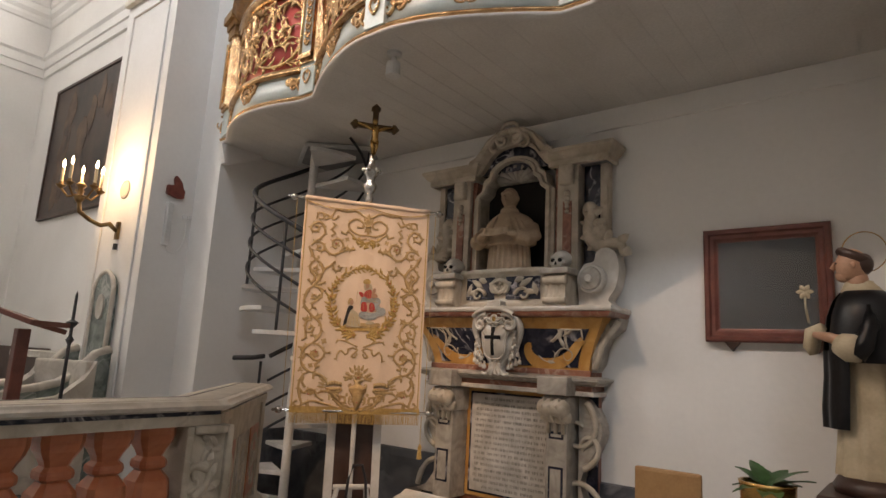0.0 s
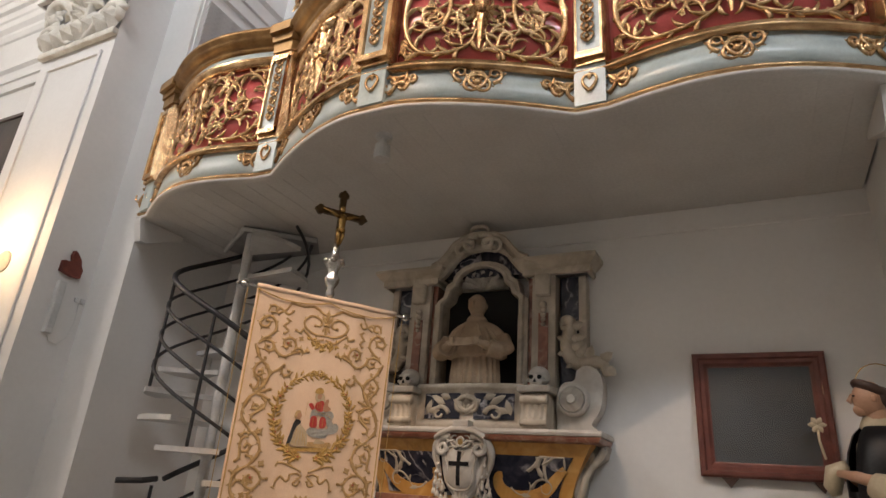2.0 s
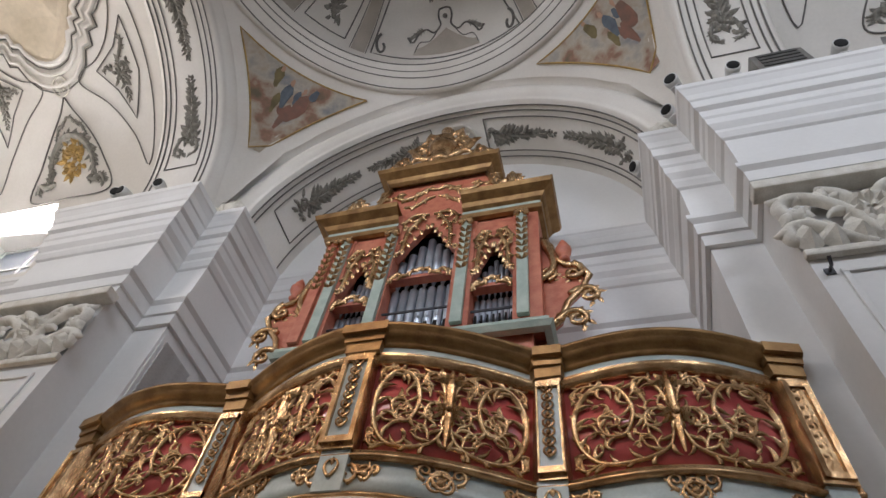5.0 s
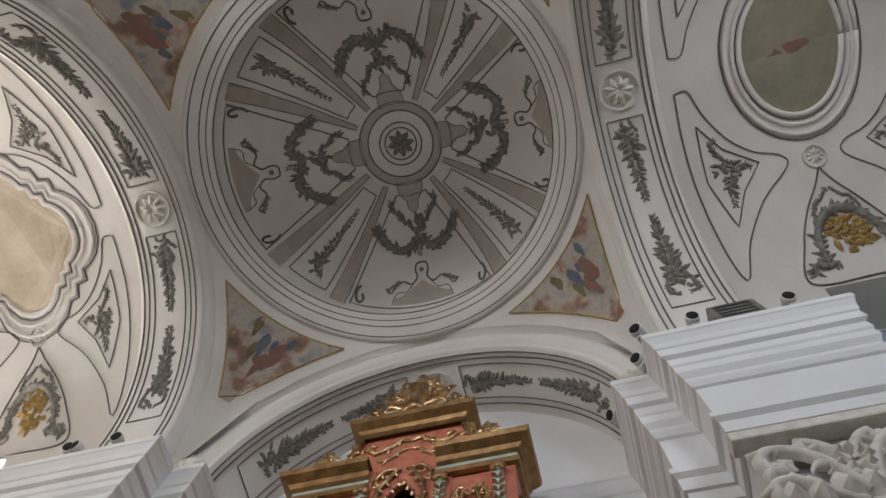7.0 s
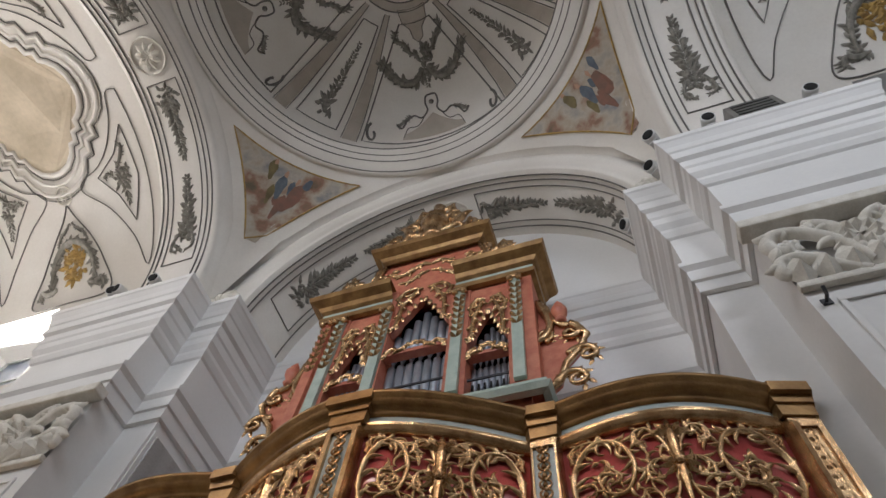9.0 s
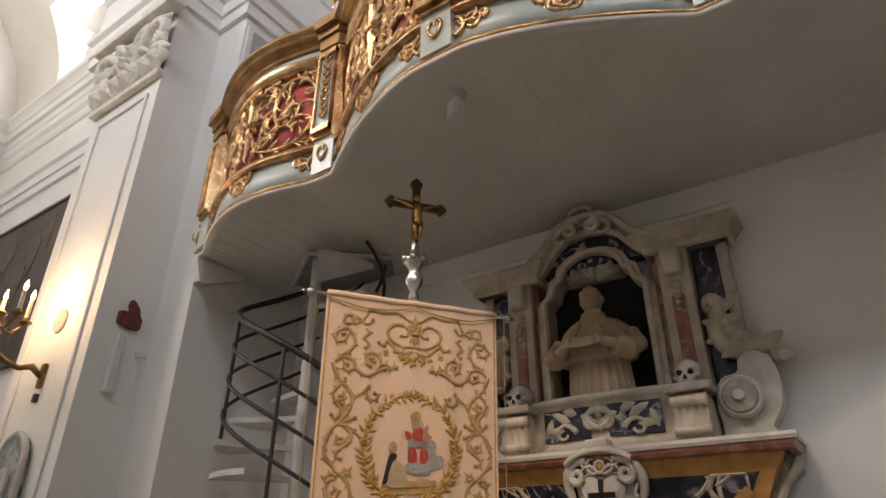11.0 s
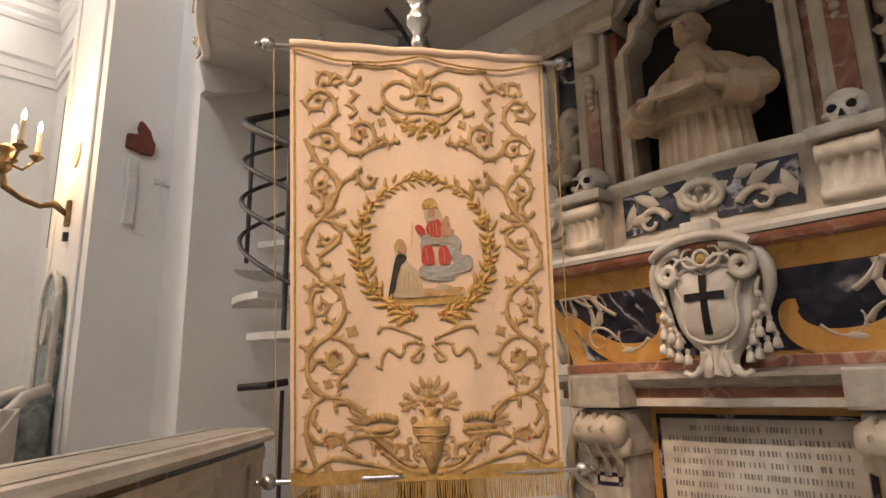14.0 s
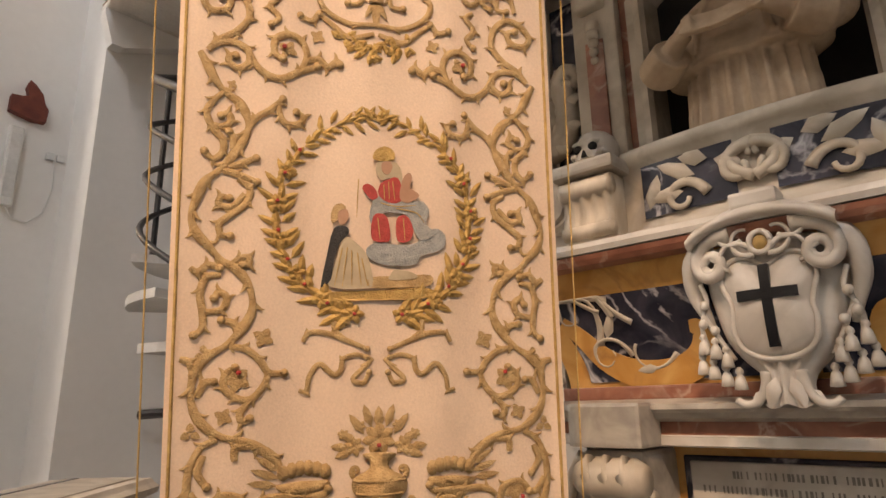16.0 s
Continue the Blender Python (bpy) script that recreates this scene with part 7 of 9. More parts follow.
# the worked scene in the wreath, in plain shapes
flat = lambda d: (lambda a, b, w: emb(a, b, d + w))
SHAPES = [
    ("kneeler_robe", HABITW, [(270, 568), (288, 580), (300, 596), (307, 625), (304, 642), (247, 641), (254, 610), (262, 581)], 0.0020),
    ("kneeler_cape", BLACKT, [(253, 556), (270, 553), (274, 563), (262, 577), (254, 602), (249, 631), (237, 642), (236, 635), (243, 598)], 0.0030),
    ("kneeler_head", SKIN, [(259, 528), (270, 526), (274, 538), (268, 549), (260, 547)], 0.0030),
    ("kneeler_hair", EMB, [(249, 535), (254, 522), (264, 519), (270, 526), (260, 530), (258, 543), (251, 548)], 0.0042),
    ("cloud", BLUET, [(300, 583), (317, 574), (341, 577), (370, 574), (396, 552), (413, 561), (408, 583), (378, 593), (370, 606), (341, 609), (316, 606), (300, 596)], 0.0016),
    ("veil", HABITW, [(316, 452), (343, 452), (352, 476), (345, 489), (334, 477), (322, 481), (314, 472)], 0.0022),
    ("mantle", BLUET, [(312, 506), (334, 514), (354, 512), (380, 511), (390, 526), (385, 545), (398, 560), (376, 570), (365, 548), (358, 533), (333, 529), (315, 535), (309, 551), (303, 537)], 0.0030),
    ("skirt", REDT, [(309, 536), (319, 532), (329, 538), (333, 565), (328, 574), (309, 573), (305, 558)], 0.0042),
    ("skirt", REDT, [(342, 541), (352, 532), (362, 540), (366, 559), (359, 572), (343, 571)], 0.0042),
    ("bodice", REDT, [(328, 481), (345, 476), (352, 504), (342, 515), (325, 512), (316, 502), (319, 487)], 0.0036),
    ("sleeve", REDT, [(293, 495), (301, 488), (312, 496), (315, 508), (305, 511)], 0.0036),
    ("veil_head", SKIN, [(322, 454), (333, 451), (337, 461), (330, 472), (322, 467)], 0.0036),
    ("child", SKIN, [(352, 478), (361, 467), (366, 475), (363, 490), (376, 502), (359, 514), (347, 506)], 0.0044),
    ("crown", EMBY, [(309, 450), (312, 437), (326, 429), (339, 435), (340, 448), (326, 452)], 0.0044),
    ("ground_line", EMBY, [(237, 650), (308, 646), (386, 641), (387, 656), (308, 660), (239, 662)], 0.0024),
    ("step", EMB, [(304, 627), (349, 624), (390, 622), (388, 638), (345, 641), (304, 642)], 0.0018),
    ("lamb", HABITW, [(333, 622), (341, 614), (365, 619), (369, 627), (332, 630)], 0.0036),
]
for nm, m_, out, d in SHAPES:
    part(nm, plate(bmesh.new(), rounded(out, 3), flat(d), 0.0016), m_, banner)
for thread in (((288, 482), (286, 512), (285, 540)), ((265, 585), (254, 640)), ((272, 584), (265, 641)), ((278, 588), (278, 641)), ((286, 592), (291, 640)), ((292, 600), (300, 640)), ((331, 483), (332, 510)), ((337, 482), (340, 510)), ((324, 488), (325, 511)), ((319, 516), (342, 520), (371, 517)), ((342, 523), (371, 529), (382, 544)), ((315, 539), (318, 571)), ((352, 537), (354, 571))):
    bm = bmesh.new()
    stitch(bm, thread, 0.0013, lambda a, b, w: emb(a, b, w + 0.0052))
    part("outline_thread", bm, EMBY, banner, "gold outline thread")
# rods, knobs, pole, cords
bm = bmesh.new()
tube(bm, [TL + U * d + NB * -0.012 for d in (-0.06, BW + 0.06)], 0.010, 10)
part("top_rod", bm, SILVER, banner, "silver rod")
bm = bmesh.new()
tube(bm, [TL + U * d + NB * -0.010 + HANG * BH for d in (-0.06, BW + 0.07)], 0.010, 10)
part("lower_rod", bm, SILVER, banner, "silver rod")
for d, z in ((-0.075, 0.0), (BW + 0.075, 0.0), (-0.08, BH), (BW + 0.085, BH)):
    c = TL + U * d + NB * -0.012 + HANG * z
    bm = bmesh.new()
    sphere(bm, c, 0.026, n=12, m=8)
    sphere(bm, c + U * (0.035 if d > 0 else -0.035), 0.012, n=8, m=6)
    part("knob", bm, SILVER, banner, "silver knob", True)
mid = TL + U * (BW / 2) - NB * 0.035
mid.z = 0.0
bm = bmesh.new()
tube(bm, [mid + Vector((0, 0, TL.z)) + HANG * (TL.z - z) for z in (0.25, 2.66)], 0.017, 12)
part("pole", bm, STEPW, banner, "pale pole")
bm = bmesh.new()
lathe(bm, [(0.018, 2.62), (0.03, 2.66), (0.02, 2.69), (0.045, 2.73), (0.05, 2.76), (0.03, 2.79), (0.035, 2.82), (0.055, 2.85), (0.06, 2.875), (0.03, 2.90), (0.022, 2.95), (0.02, 3.02)], (mid.x, mid.y, 0), 16)
for k in range(6):
    a = k * math.pi / 3
    sphere(bm, (mid.x + 0.056 * math.cos(a), mid.y + 0.056 * math.sin(a), 2.875), 0.020, n=8, m=6)
part("finial", bm, SILVER, banner, "silver finial", True)
cz = 3.215
bm = bmesh.new()
P = lambda u, v, w: mid + U * u + Vector((0, 0, v)) + NB * w
plate(bm, [(-0.020, cz - 0.22), (0.020, cz - 0.22), (0.020, cz - 0.02), (0.13, cz - 0.022), (0.135, cz - 0.034), (0.155, cz - 0.034), (0.185, cz), (0.155, cz + 0.034), (0.135, cz + 0.034), (0.13, cz + 0.022), (0.020, cz + 0.02),
           (0.022, cz + 0.12), (0.034, cz + 0.125), (0.034, cz + 0.15), (0, cz + 0.18), (-0.034, cz + 0.15), (-0.034, cz + 0.125), (-0.022, cz + 0.12), (-0.020, cz + 0.02), (-0.13, cz + 0.022), (-0.135, cz + 0.034), (-0.155, cz + 0.034), (-0.185, cz), (-0.155, cz - 0.034), (-0.135, cz - 0.034), (-0.13, cz - 0.022), (-0.020, cz - 0.02)], lambda u, v, w: P(u, v, w - 0.012), 0.024)
cross = part("cross", bm, mat("dark_bronze", (0.20, 0.14, 0.07), (0.10, 0.07, 0.04), 0.35, metal=0.8, scale=10), banner, "bronze cross")
bm = bmesh.new()
for s in (-1, 1):
    tube(bm, [P(s * 0.135, cz + 0.005, 0.02), P(s * 0.07, cz - 0.012, 0.03), P(s * 0.025, cz - 0.035, 0.035)], [0.008, 0.011, 0.014], 8)
    tube(bm, [P(s * 0.015, cz - 0.12, 0.03), P(s * 0.016, cz - 0.165, 0.045), P(s * 0.006, cz - 0.225, 0.028)], [0.019, 0.014, 0.009], 8)
tube(bm, [P(0, cz - 0.02, 0.03), P(0, cz - 0.06, 0.038), P(0.004, cz - 0.10, 0.034), P(0, cz - 0.135, 0.034)], [0.028, 0.026, 0.022, 0.027], 10)
sphere(bm, P(-0.006, cz + 0.02, 0.042), 0.019, 0.019, 0.024, 10, 8)
part("corpus", bm, BRASS, cross, "brass figure", True)
bm = bmesh.new()
for u in (-0.055, BW + 0.045):
    tube(bm, [TL + U * u + NB * 0.004 + HANG * z for z in (0.02, 0.7, BH - 0.02)], 0.0022, 5)
tube(bm, [cloth(BW * i / 12, 0.02 + 0.035 * math.sin(math.pi * min(i, 12 - i) / 6) , 0.012) for i in range(13)], 0.004, 5)
part("cord", bm, EMBY, banner, "thin gold cord")
bm = bmesh.new()
q = TL + U * (BW + 0.03) + HANG * (BH + 0.02)
tube(bm, [q, q + Vector((0, 0, -0.22))], 0.003, 5)
lathe(bm, [(0.006, 0), (0.016, -0.02), (0.012, -0.035), (0.02, -0.10)], (q.x, q.y, q.z - 0.2), 10)
part("tassel", bm, EMBY, banner, "gold tassel")

# ---- stand behind the banner ----
es = thing("banner_stand", "white trestle stand holding the banner's pole", "stand")
foot = TL + U * (BW / 2) + Vector((HANG.x, HANG.y, 0)) * 1.95 + NB * 0.03
for s in (-1, 1):
    bm = bmesh.new()
    tube(bm, [foot + U * (s * 0.10) + Vector((0, 0, 0.62 - TL.z)), foot + U * (s * 0.24) + NB * 0.16 + Vector((0, 0, -TL.z + 0.002))], 0.017, 8)
    part("leg", bm, STEPW, es)
    bm = bmesh.new()
    tube(bm, [foot + U * (s * 0.10) + Vector((0, 0, 0.62 - TL.z)), foot + U * (s * 0.20) - NB * 0.22 + Vector((0, 0, -TL.z + 0.002))], 0.017, 8)
    part("back_leg", bm, STEPW, es)
bm = bmesh.new()
tube(bm, [foot + U * -0.13 + Vector((0, 0, 0.62 - TL.z)), foot + U * 0.13 + Vector((0, 0, 0.62 - TL.z))], 0.018, 8)
part("crossbar", bm, STEPW, es)
ir = thing("iron_stand", "black bent iron stand before the trestle", "stand")
bm = bmesh.new()
c0 = foot + NB * 0.20
tube(bm, [c0 + U * -0.11 + Vector((0, 0, 0.0 - TL.z)), c0 + U * -0.06 + Vector((0, 0, 0.7 - TL.z)), c0 + U * -0.03 + Vector((0, 0, 0.80 - TL.z)), c0 + U * 0.03 + Vector((0, 0, 0.80 - TL.z)), c0 + U * 0.06 + Vector((0, 0, 0.7 - TL.z)), c0 + U * 0.11 + Vector((0, 0, 0.0 - TL.z))], 0.010, 8)
part("bent_rod", bm, IRON, ir)
pn = thing("leaning_board", "dark board with pale uprights leaning behind the banner", "board")
o = foot - NB * 0.10 + U * 0.02
pp = lambda u, v, w: o + U * u + Vector((0, 0, v - TL.z)) - NB * (w + 0.10 * (v - 0.3))
part("panel_board", plate(bmesh.new(), [(-0.15, 0.40), (0.15, 0.40), (0.15, 1.2), (-0.15, 1.2)], pp, 0.015), DARKW, pn)
for u in (-0.17, 0.17):
    part("panel_side", plate(bmesh.new(), [(u - 0.03, 0.05), (u + 0.03, 0.05), (u + 0.03, 1.22), (u - 0.03, 1.22)], lambda a, b, w: pp(a, b, w - 0.008), 0.03), STEPW, pn, "pale upright")

# ---- altar rail ----
rail = thing("altar_rail", "white marble altar rail with red-brown marble balusters", "altar rail")
RUN = [(-2.70, -3.6), (-2.74, 0.8), (-2.83, 1.70), (-4.04, 2.85)]
HWR = 0.125
SLAB = [(-HWR - 0.01, 1.232), (-HWR - 0.03, 1.242), (-HWR - 0.035, 1.258), (-HWR - 0.02, 1.268), (-HWR - 0.01, 1.28), (HWR + 0.01, 1.28), (HWR + 0.02, 1.268), (HWR + 0.035, 1.258), (HWR + 0.03, 1.242), (HWR + 0.01, 1.232), (-HWR - 0.01, 1.232)]
part("top_slab", sweep(bmesh.new(), RUN, SLAB), WHITEM, rail, "white marble top slab")
part("top_inlay", sweep(bmesh.new(), RUN, [(-0.10, 1.2805), (-0.098, 1.283), (0.098, 1.283), (0.10, 1.2805)]), GREYM, rail, "grey veined inlay")
part("inlay_line", sweep(bmesh.new(), RUN, [(-0.075, 1.2825), (-0.074, 1.2842), (-0.062, 1.2842), (-0.061, 1.2825)]), DARKM, rail, "thin dark line")
part("under_band", sweep(bmesh.new(), RUN, [(-HWR + 0.01, 1.21), (-HWR + 0.01, 1.233), (HWR - 0.01, 1.233), (HWR - 0.01, 1.21), (-HWR + 0.01, 1.21)]), DARKM, rail, "dark marble band")
part("lower_band", sweep(bmesh.new(), RUN, [(-HWR + 0.005, 1.165), (-HWR + 0.005, 1.211), (HWR - 0.005, 1.211), (HWR - 0.005, 1.165), (-HWR + 0.005, 1.165)]), CREAM, rail)
part("plinth", sweep(bmesh.new(), RUN, [(-HWR - 0.04, 0.0), (-HWR - 0.04, 0.46), (-HWR + 0.02, 0.52), (HWR - 0.02, 0.52), (HWR + 0.04, 0.46), (HWR + 0.04, 0.0)]), CREAM, rail)
BAL = [(0.075, 0.0), (0.075, 0.06), (0.05, 0.08), (0.045, 0.11), (0.07, 0.19), (0.09, 0.27), (0.098, 0.34), (0.09, 0.41), (0.055, 0.452), (0.072, 0.465), (0.075, 0.48), (0.072, 0.495), (0.052, 0.512), (0.062, 0.535), (0.085, 0.57), (0.096, 0.605), (0.096, 0.645)]
y = -3.45
first = None
while y < 1.50:
    t_ = (y + 3.6) / 4.4
    xx = -2.70 - 0.04 * min(t_, 1) - max(y - 0.8, 0) * 0.1
    bm = bmesh.new()
    quadstrip(bm, [[(r * 0.86 * c_, r * 0.86 * s_, z) for c_, s_ in ((-1, -0.7), (-0.7, -1), (0.7, -1), (1, -0.7), (1, 0.7), (0.7, 1), (-0.7, 1), (-1, 0.7))] for r, z in BAL], True, True)
    if first is None:
        first = part("baluster", bm, ORANGEM, rail)
        ob = first
    else:
        bm.free()
        ob = new("baluster", first.data)
        ob.parent = rail
    ob.matrix_basis = Matrix.Translation((xx, y, 0.52))
    y += 0.205
# corner pier and closed panels of the short arm
d1 = Vector((-1.21, 1.15)).normalized()
n1 = Vector((d1.y, -d1.x))
C0 = Vector((-2.83, 1.70))


def arm(a, b, v):
    """a along the short arm, b to its outer side, v up."""
    q_ = C0 + d1 * a + n1 * b
    return (q_.x, q_.y, v)


pier = part("corner_pier", plate(bmesh.new(), [(-0.02, -0.10), (0.12, -0.10), (0.12, 0.105), (0.02, 0.105)], lambda a, b, w: arm(a, b, 0.5 + w), 0.667), CREAM, rail, "carved cream corner pier")
part("pier_block", box(bmesh.new(), -2.95, -2.71, 1.60, 1.80, 0.5, 1.166, 0.01), CREAM, pier)
face = lambda u, v, w: (-2.695 + w, 1.625 + u * 0.85, v)
for (u, v, h, L, k0, k1, r) in ((0.05, 1.11, 0.1, 0.22, -4, -42, 0.020), (0.16, 1.05, 2.8, 0.24, 5, 40, 0.020), (0.10, 0.96, 2.6, 0.34, 4, 30, 0.022), (0.02, 0.84, 0.2, 0.34, 4, 28, 0.024), (0.14, 0.72, 2.4, 0.30, 4, 30, 0.022), (0.03, 0.60, 0.3, 0.30, 5, 30, 0.022)):
    part("pier_scroll", tube(bmesh.new(), [face(a, b, -0.02) for a, b in curl(u, v, h, L, k0, k1, 18)], taper(19, r, 0.5), 7), CREAM, pier, "", True)
for k in range(5):
    bm = bmesh.new()
    leaf2(bm, 0.11, 0.86 + 0.055 * k, 0.5 + 0.5 * k, 0.09, 0.05, lambda a, b, w: face(a, b, w - 0.012), 0.5)
    part("pier_leaf", bm, CREAM, pier)
for y_ in (1.575, 1.785):
    part("pier_fillet", box(bmesh.new(), -2.89, -2.688, y_, y_ + 0.035, 0.5, 1.163, 0.008), CREAM, pier)
part("pier_cap", box(bmesh.new(), -2.89, -2.682, 1.61, 1.785, 1.125, 1.163, 0.012), CREAM, pier)
arm_len = 1.52
part("arm_wall", plate(bmesh.new(), [(0.12, -0.10), (arm_len, -0.10), (arm_len, 0.10), (0.12, 0.10)], lambda a, b, w: arm(a, b, 0.5 + w), 0.667), CREAM, rail)
for a0_, a1_, m_ in ((0.16, 0.54, ORANGEM), (0.63, 1.01, GREYM), (1.10, 1.46, ORANGEM)):
    bm = bmesh.new()
    plate(bm, [(a0_, 0.58), (a1_, 0.58), (a1_, 1.02), (a0_, 1.02)], lambda a, v, w: arm(a, 0.101 + w, v), 0.006)
    part("panel_inlay", bm, m_, rail, "marble inlaid panel")
    bm = bmesh.new()
    mc = (a0_ + a1_) / 2
    for s in (-1, 1):
        for (u, v, h, L, k0, k1) in ((0.02, 0.64, 0.6, 0.40, 2, 22), (0.03, 0.96, -0.5, 0.36, -2, -24)):
            tube(bm, [arm(mc + s * a, 0.106, b) for a, b in curl(u, v, h, L, k0, k1, 16)], taper(17, 0.014, 0.5), 6)
    part("panel_relief", bm, CREAM, rail, "", True)
part("end_pier", plate(bmesh.new(), [(1.50, -0.115), (1.66, -0.115), (1.66, 0.115), (1.50, 0.115)], lambda a, b, w: arm(a, b, 0.5 + w), 0.667), CREAM, rail)

# ---- spiral stair to the loft ----
stair = thing("spiral_stair", "white spiral stair with dark iron rails to the loft", "spiral stair")
SX, SY2, SR = -4.46, 3.58, 0.50
part("centre_post", lathe(bmesh.new(), [(0.04, 0), (0.04, 3.62), (0.03, 3.63)], (SX, SY2, 0), 14), STEPW, stair, "white centre post")
ang = lambda z: math.pi - (z - 0.5) / 1.8 * 2 * math.pi
for k in range(-1, 15):
    z = 0.5 + 0.2 * k
    a = ang(z)
    bm = bmesh.new()
    da = math.radians(24)
    out = [(0.03, -0.5), (0.10, -0.7)] + [(SR + 0.03, q_) for q_ in (-1, -0.5, 0, 0.5, 1)] + [(0.10, 0.7), (0.03, 0.5)]
    plate(bm, out, lambda r, q_, w, a=a, z=z: (SX + r * math.cos(a + q_ * da), SY2 + r * math.sin(a + q_ * da), z - w), 0.035)
    part("step", bm, STEPW, stair, "white step")
def helix(dz, z0_, z1_, r):
    n = int((z1_ - z0_) / 0.05)
    return [(SX + r * math.cos(ang(z0_ + (z1_ - z0_) * i / n)), SY2 + r * math.sin(ang(z0_ + (z1_ - z0_) * i / n)), min(z0_ + (z1_ - z0_) * i / n + dz, 3.46)) for i in range(n + 1)]


for dz, r in ((0.93, 0.022), (0.70, 0.013), (0.47, 0.013), (0.24, 0.013)):
    part("iron_rail", tube(bmesh.new(), helix(dz, 0.55, 3.46 - dz, SR + 0.01), r, 8), IRON, stair, "dark iron rail", True)
part("rail_start", tube(bmesh.new(), [(-5.13, 3.38, 1.45), (-5.0, 3.5, 1.46), (SX + (SR + 0.01) * math.cos(ang(0.55)), SY2 + 0.03, 1.48)], 0.022, 8), IRON, stair, "dark iron rail end")
for k in range(0, 11, 2):
    z = 0.5 + 0.2 * k
    a = ang(z)
    p = (SX + (SR + 0.01) * math.cos(a), SY2 + (SR + 0.01) * math.sin(a))
    part("rail_post", tube(bmesh.new(), [(*p, z - 0.03), (*p, min(z + 0.93, 3.46))], 0.013, 8), IRON, stair, "dark iron post")
# stair opening in the loft's floor: its shade is a flat grey sheet
tr = thing("stair_trap", "flat grey sheet standing for the shaded stair opening in the loft", "trap")
bm = bmesh.new()
plate(bm, [(-4.95, 3.78), (-4.40, 3.42), (-3.95, 3.82), (-4.15, 4.12), (-4.9, 4.12)], lambda u, v, w: (u, v, SOF - 0.012 + w), 0.008)
part("trap_shade_sheet", bm, mat("grey_trap_shade", (0.34, 0.34, 0.34), (0.26, 0.26, 0.26), 0.8), tr)
bm = bmesh.new()
for p, q_ in (((-4.95, 3.78), (-4.40, 3.42)), ((-4.40, 3.42), (-3.95, 3.82))):
    tube(bm, [(p[0], p[1], SOF - 0.03), (q_[0], q_[1], SOF - 0.03)], 0.02, 6)
part("trap_edge", bm, STEPW, tr)

# ---- things on the west pier ----
WX = CX - XB
tc = thing("terracotta_fragment", "broken red terracotta fragment fixed to the pier", "fragment")
part("fragment_body", plate(bmesh.new(), [(-0.095, -0.07), (-0.095, 0.015), (-0.05, 0.02), (-0.02, 0.03), (-0.035, 0.08), (-0.025, 0.12), (0.0, 0.105), (0.04, 0.06), (0.055, 0.01), (0.075, -0.02), (0.07, -0.09), (0.01, -0.095)], lambda u, v, w: (WX + w, 2.87 + u, 3.03 + v), 0.045), mat("terracotta", (0.20, 0.045, 0.025), (0.13, 0.028, 0.018), 0.7, scale=20, bump=0.4), tc)
ic = thing("wall_phone", "white plastic wall unit with hanging cable", "wall unit")
part("unit_body", box(bmesh.new(), WX, WX + 0.05, 2.79, 2.855, 2.46, 2.88, 0.012), PLASTIC, ic)
part("grille", box(bmesh.new(), WX + 0.05, WX + 0.053, 2.80, 2.845, 2.50, 2.84, 0.002), STEPW, ic)
part("cable", tube(bmesh.new(), [(WX + 0.02, 2.83, 2.46), (WX + 0.015, 2.86, 2.41), (WX + 0.012, 2.93, 2.40), (WX + 0.01, 2.99, 2.46), (WX + 0.01, 3.02, 2.60), (WX + 0.01, 3.01, 2.76)], 0.004, 6), PLASTIC, ic)
sk = thing("wall_socket", "small white double socket on the pier", "socket")
for yy in (2.97, 3.02):
    part("socket_plate", box(bmesh.new(), WX, WX + 0.018, yy, yy + 0.038, 2.755, 2.795, 0.004), PLASTIC, sk)
AXC = CX - XB - 0.54
dc = thing("consecration_disc", "faded beige carved disc on the pilaster", "relief disc")
o = part("disc", lathe(bmesh.new(), [(0.095, 0), (0.095, 0.010), (0.085, 0.016), (0.07, 0.010), (0.03, 0.012), (0.0, 0.018)], (0, 0, 0), 28), BEIGE, dc)
o.matrix_basis = Matrix.Translation((AXC + 0.02, YA, 3.03)) @ Matrix.Rotation(math.pi / 2, 4, "X")

# ---- candle sconce ----
sc = thing("candle_sconce", "gilded bronze wall sconce with five lit candle bulbs", "sconce")
BZ = mat("aged_gilt_bronze", (0.30, 0.19, 0.08), (0.16, 0.10, 0.045), 0.35, metal=0.85, scale=14)
ax = -6.16
part("wall_plate", box(bmesh.new(), ax - 0.03, ax + 0.03, YA - 0.03, YA, 2.52, 2.70, 0.012), BZ, sc)
part("arm", tube(bmesh.new(), [(ax, YA - 0.02, 2.60), (ax, YA - 0.10, 2.66), (ax, YA - 0.18, 2.63), (ax, YA - 0.28, 2.66), (ax, YA - 0.38, 2.72), (ax, YA - 0.40, 2.83)], [0.018, 0.026, 0.02, 0.02, 0.022, 0.02], 10), BZ, sc, "", True)
part("socket_box", box(bmesh.new(), ax - 0.02, ax + 0.02, YA - 0.03, YA, 2.42, 2.48, 0.004), IRON, sc)
part("stem", lathe(bmesh.new(), [(0.02, 2.80), (0.05, 2.84), (0.03, 2.88), (0.025, 2.94), (0.05, 2.97), (0.02, 3.0)], (ax, YA - 0.40, 0), 14), BZ, sc, "", True)
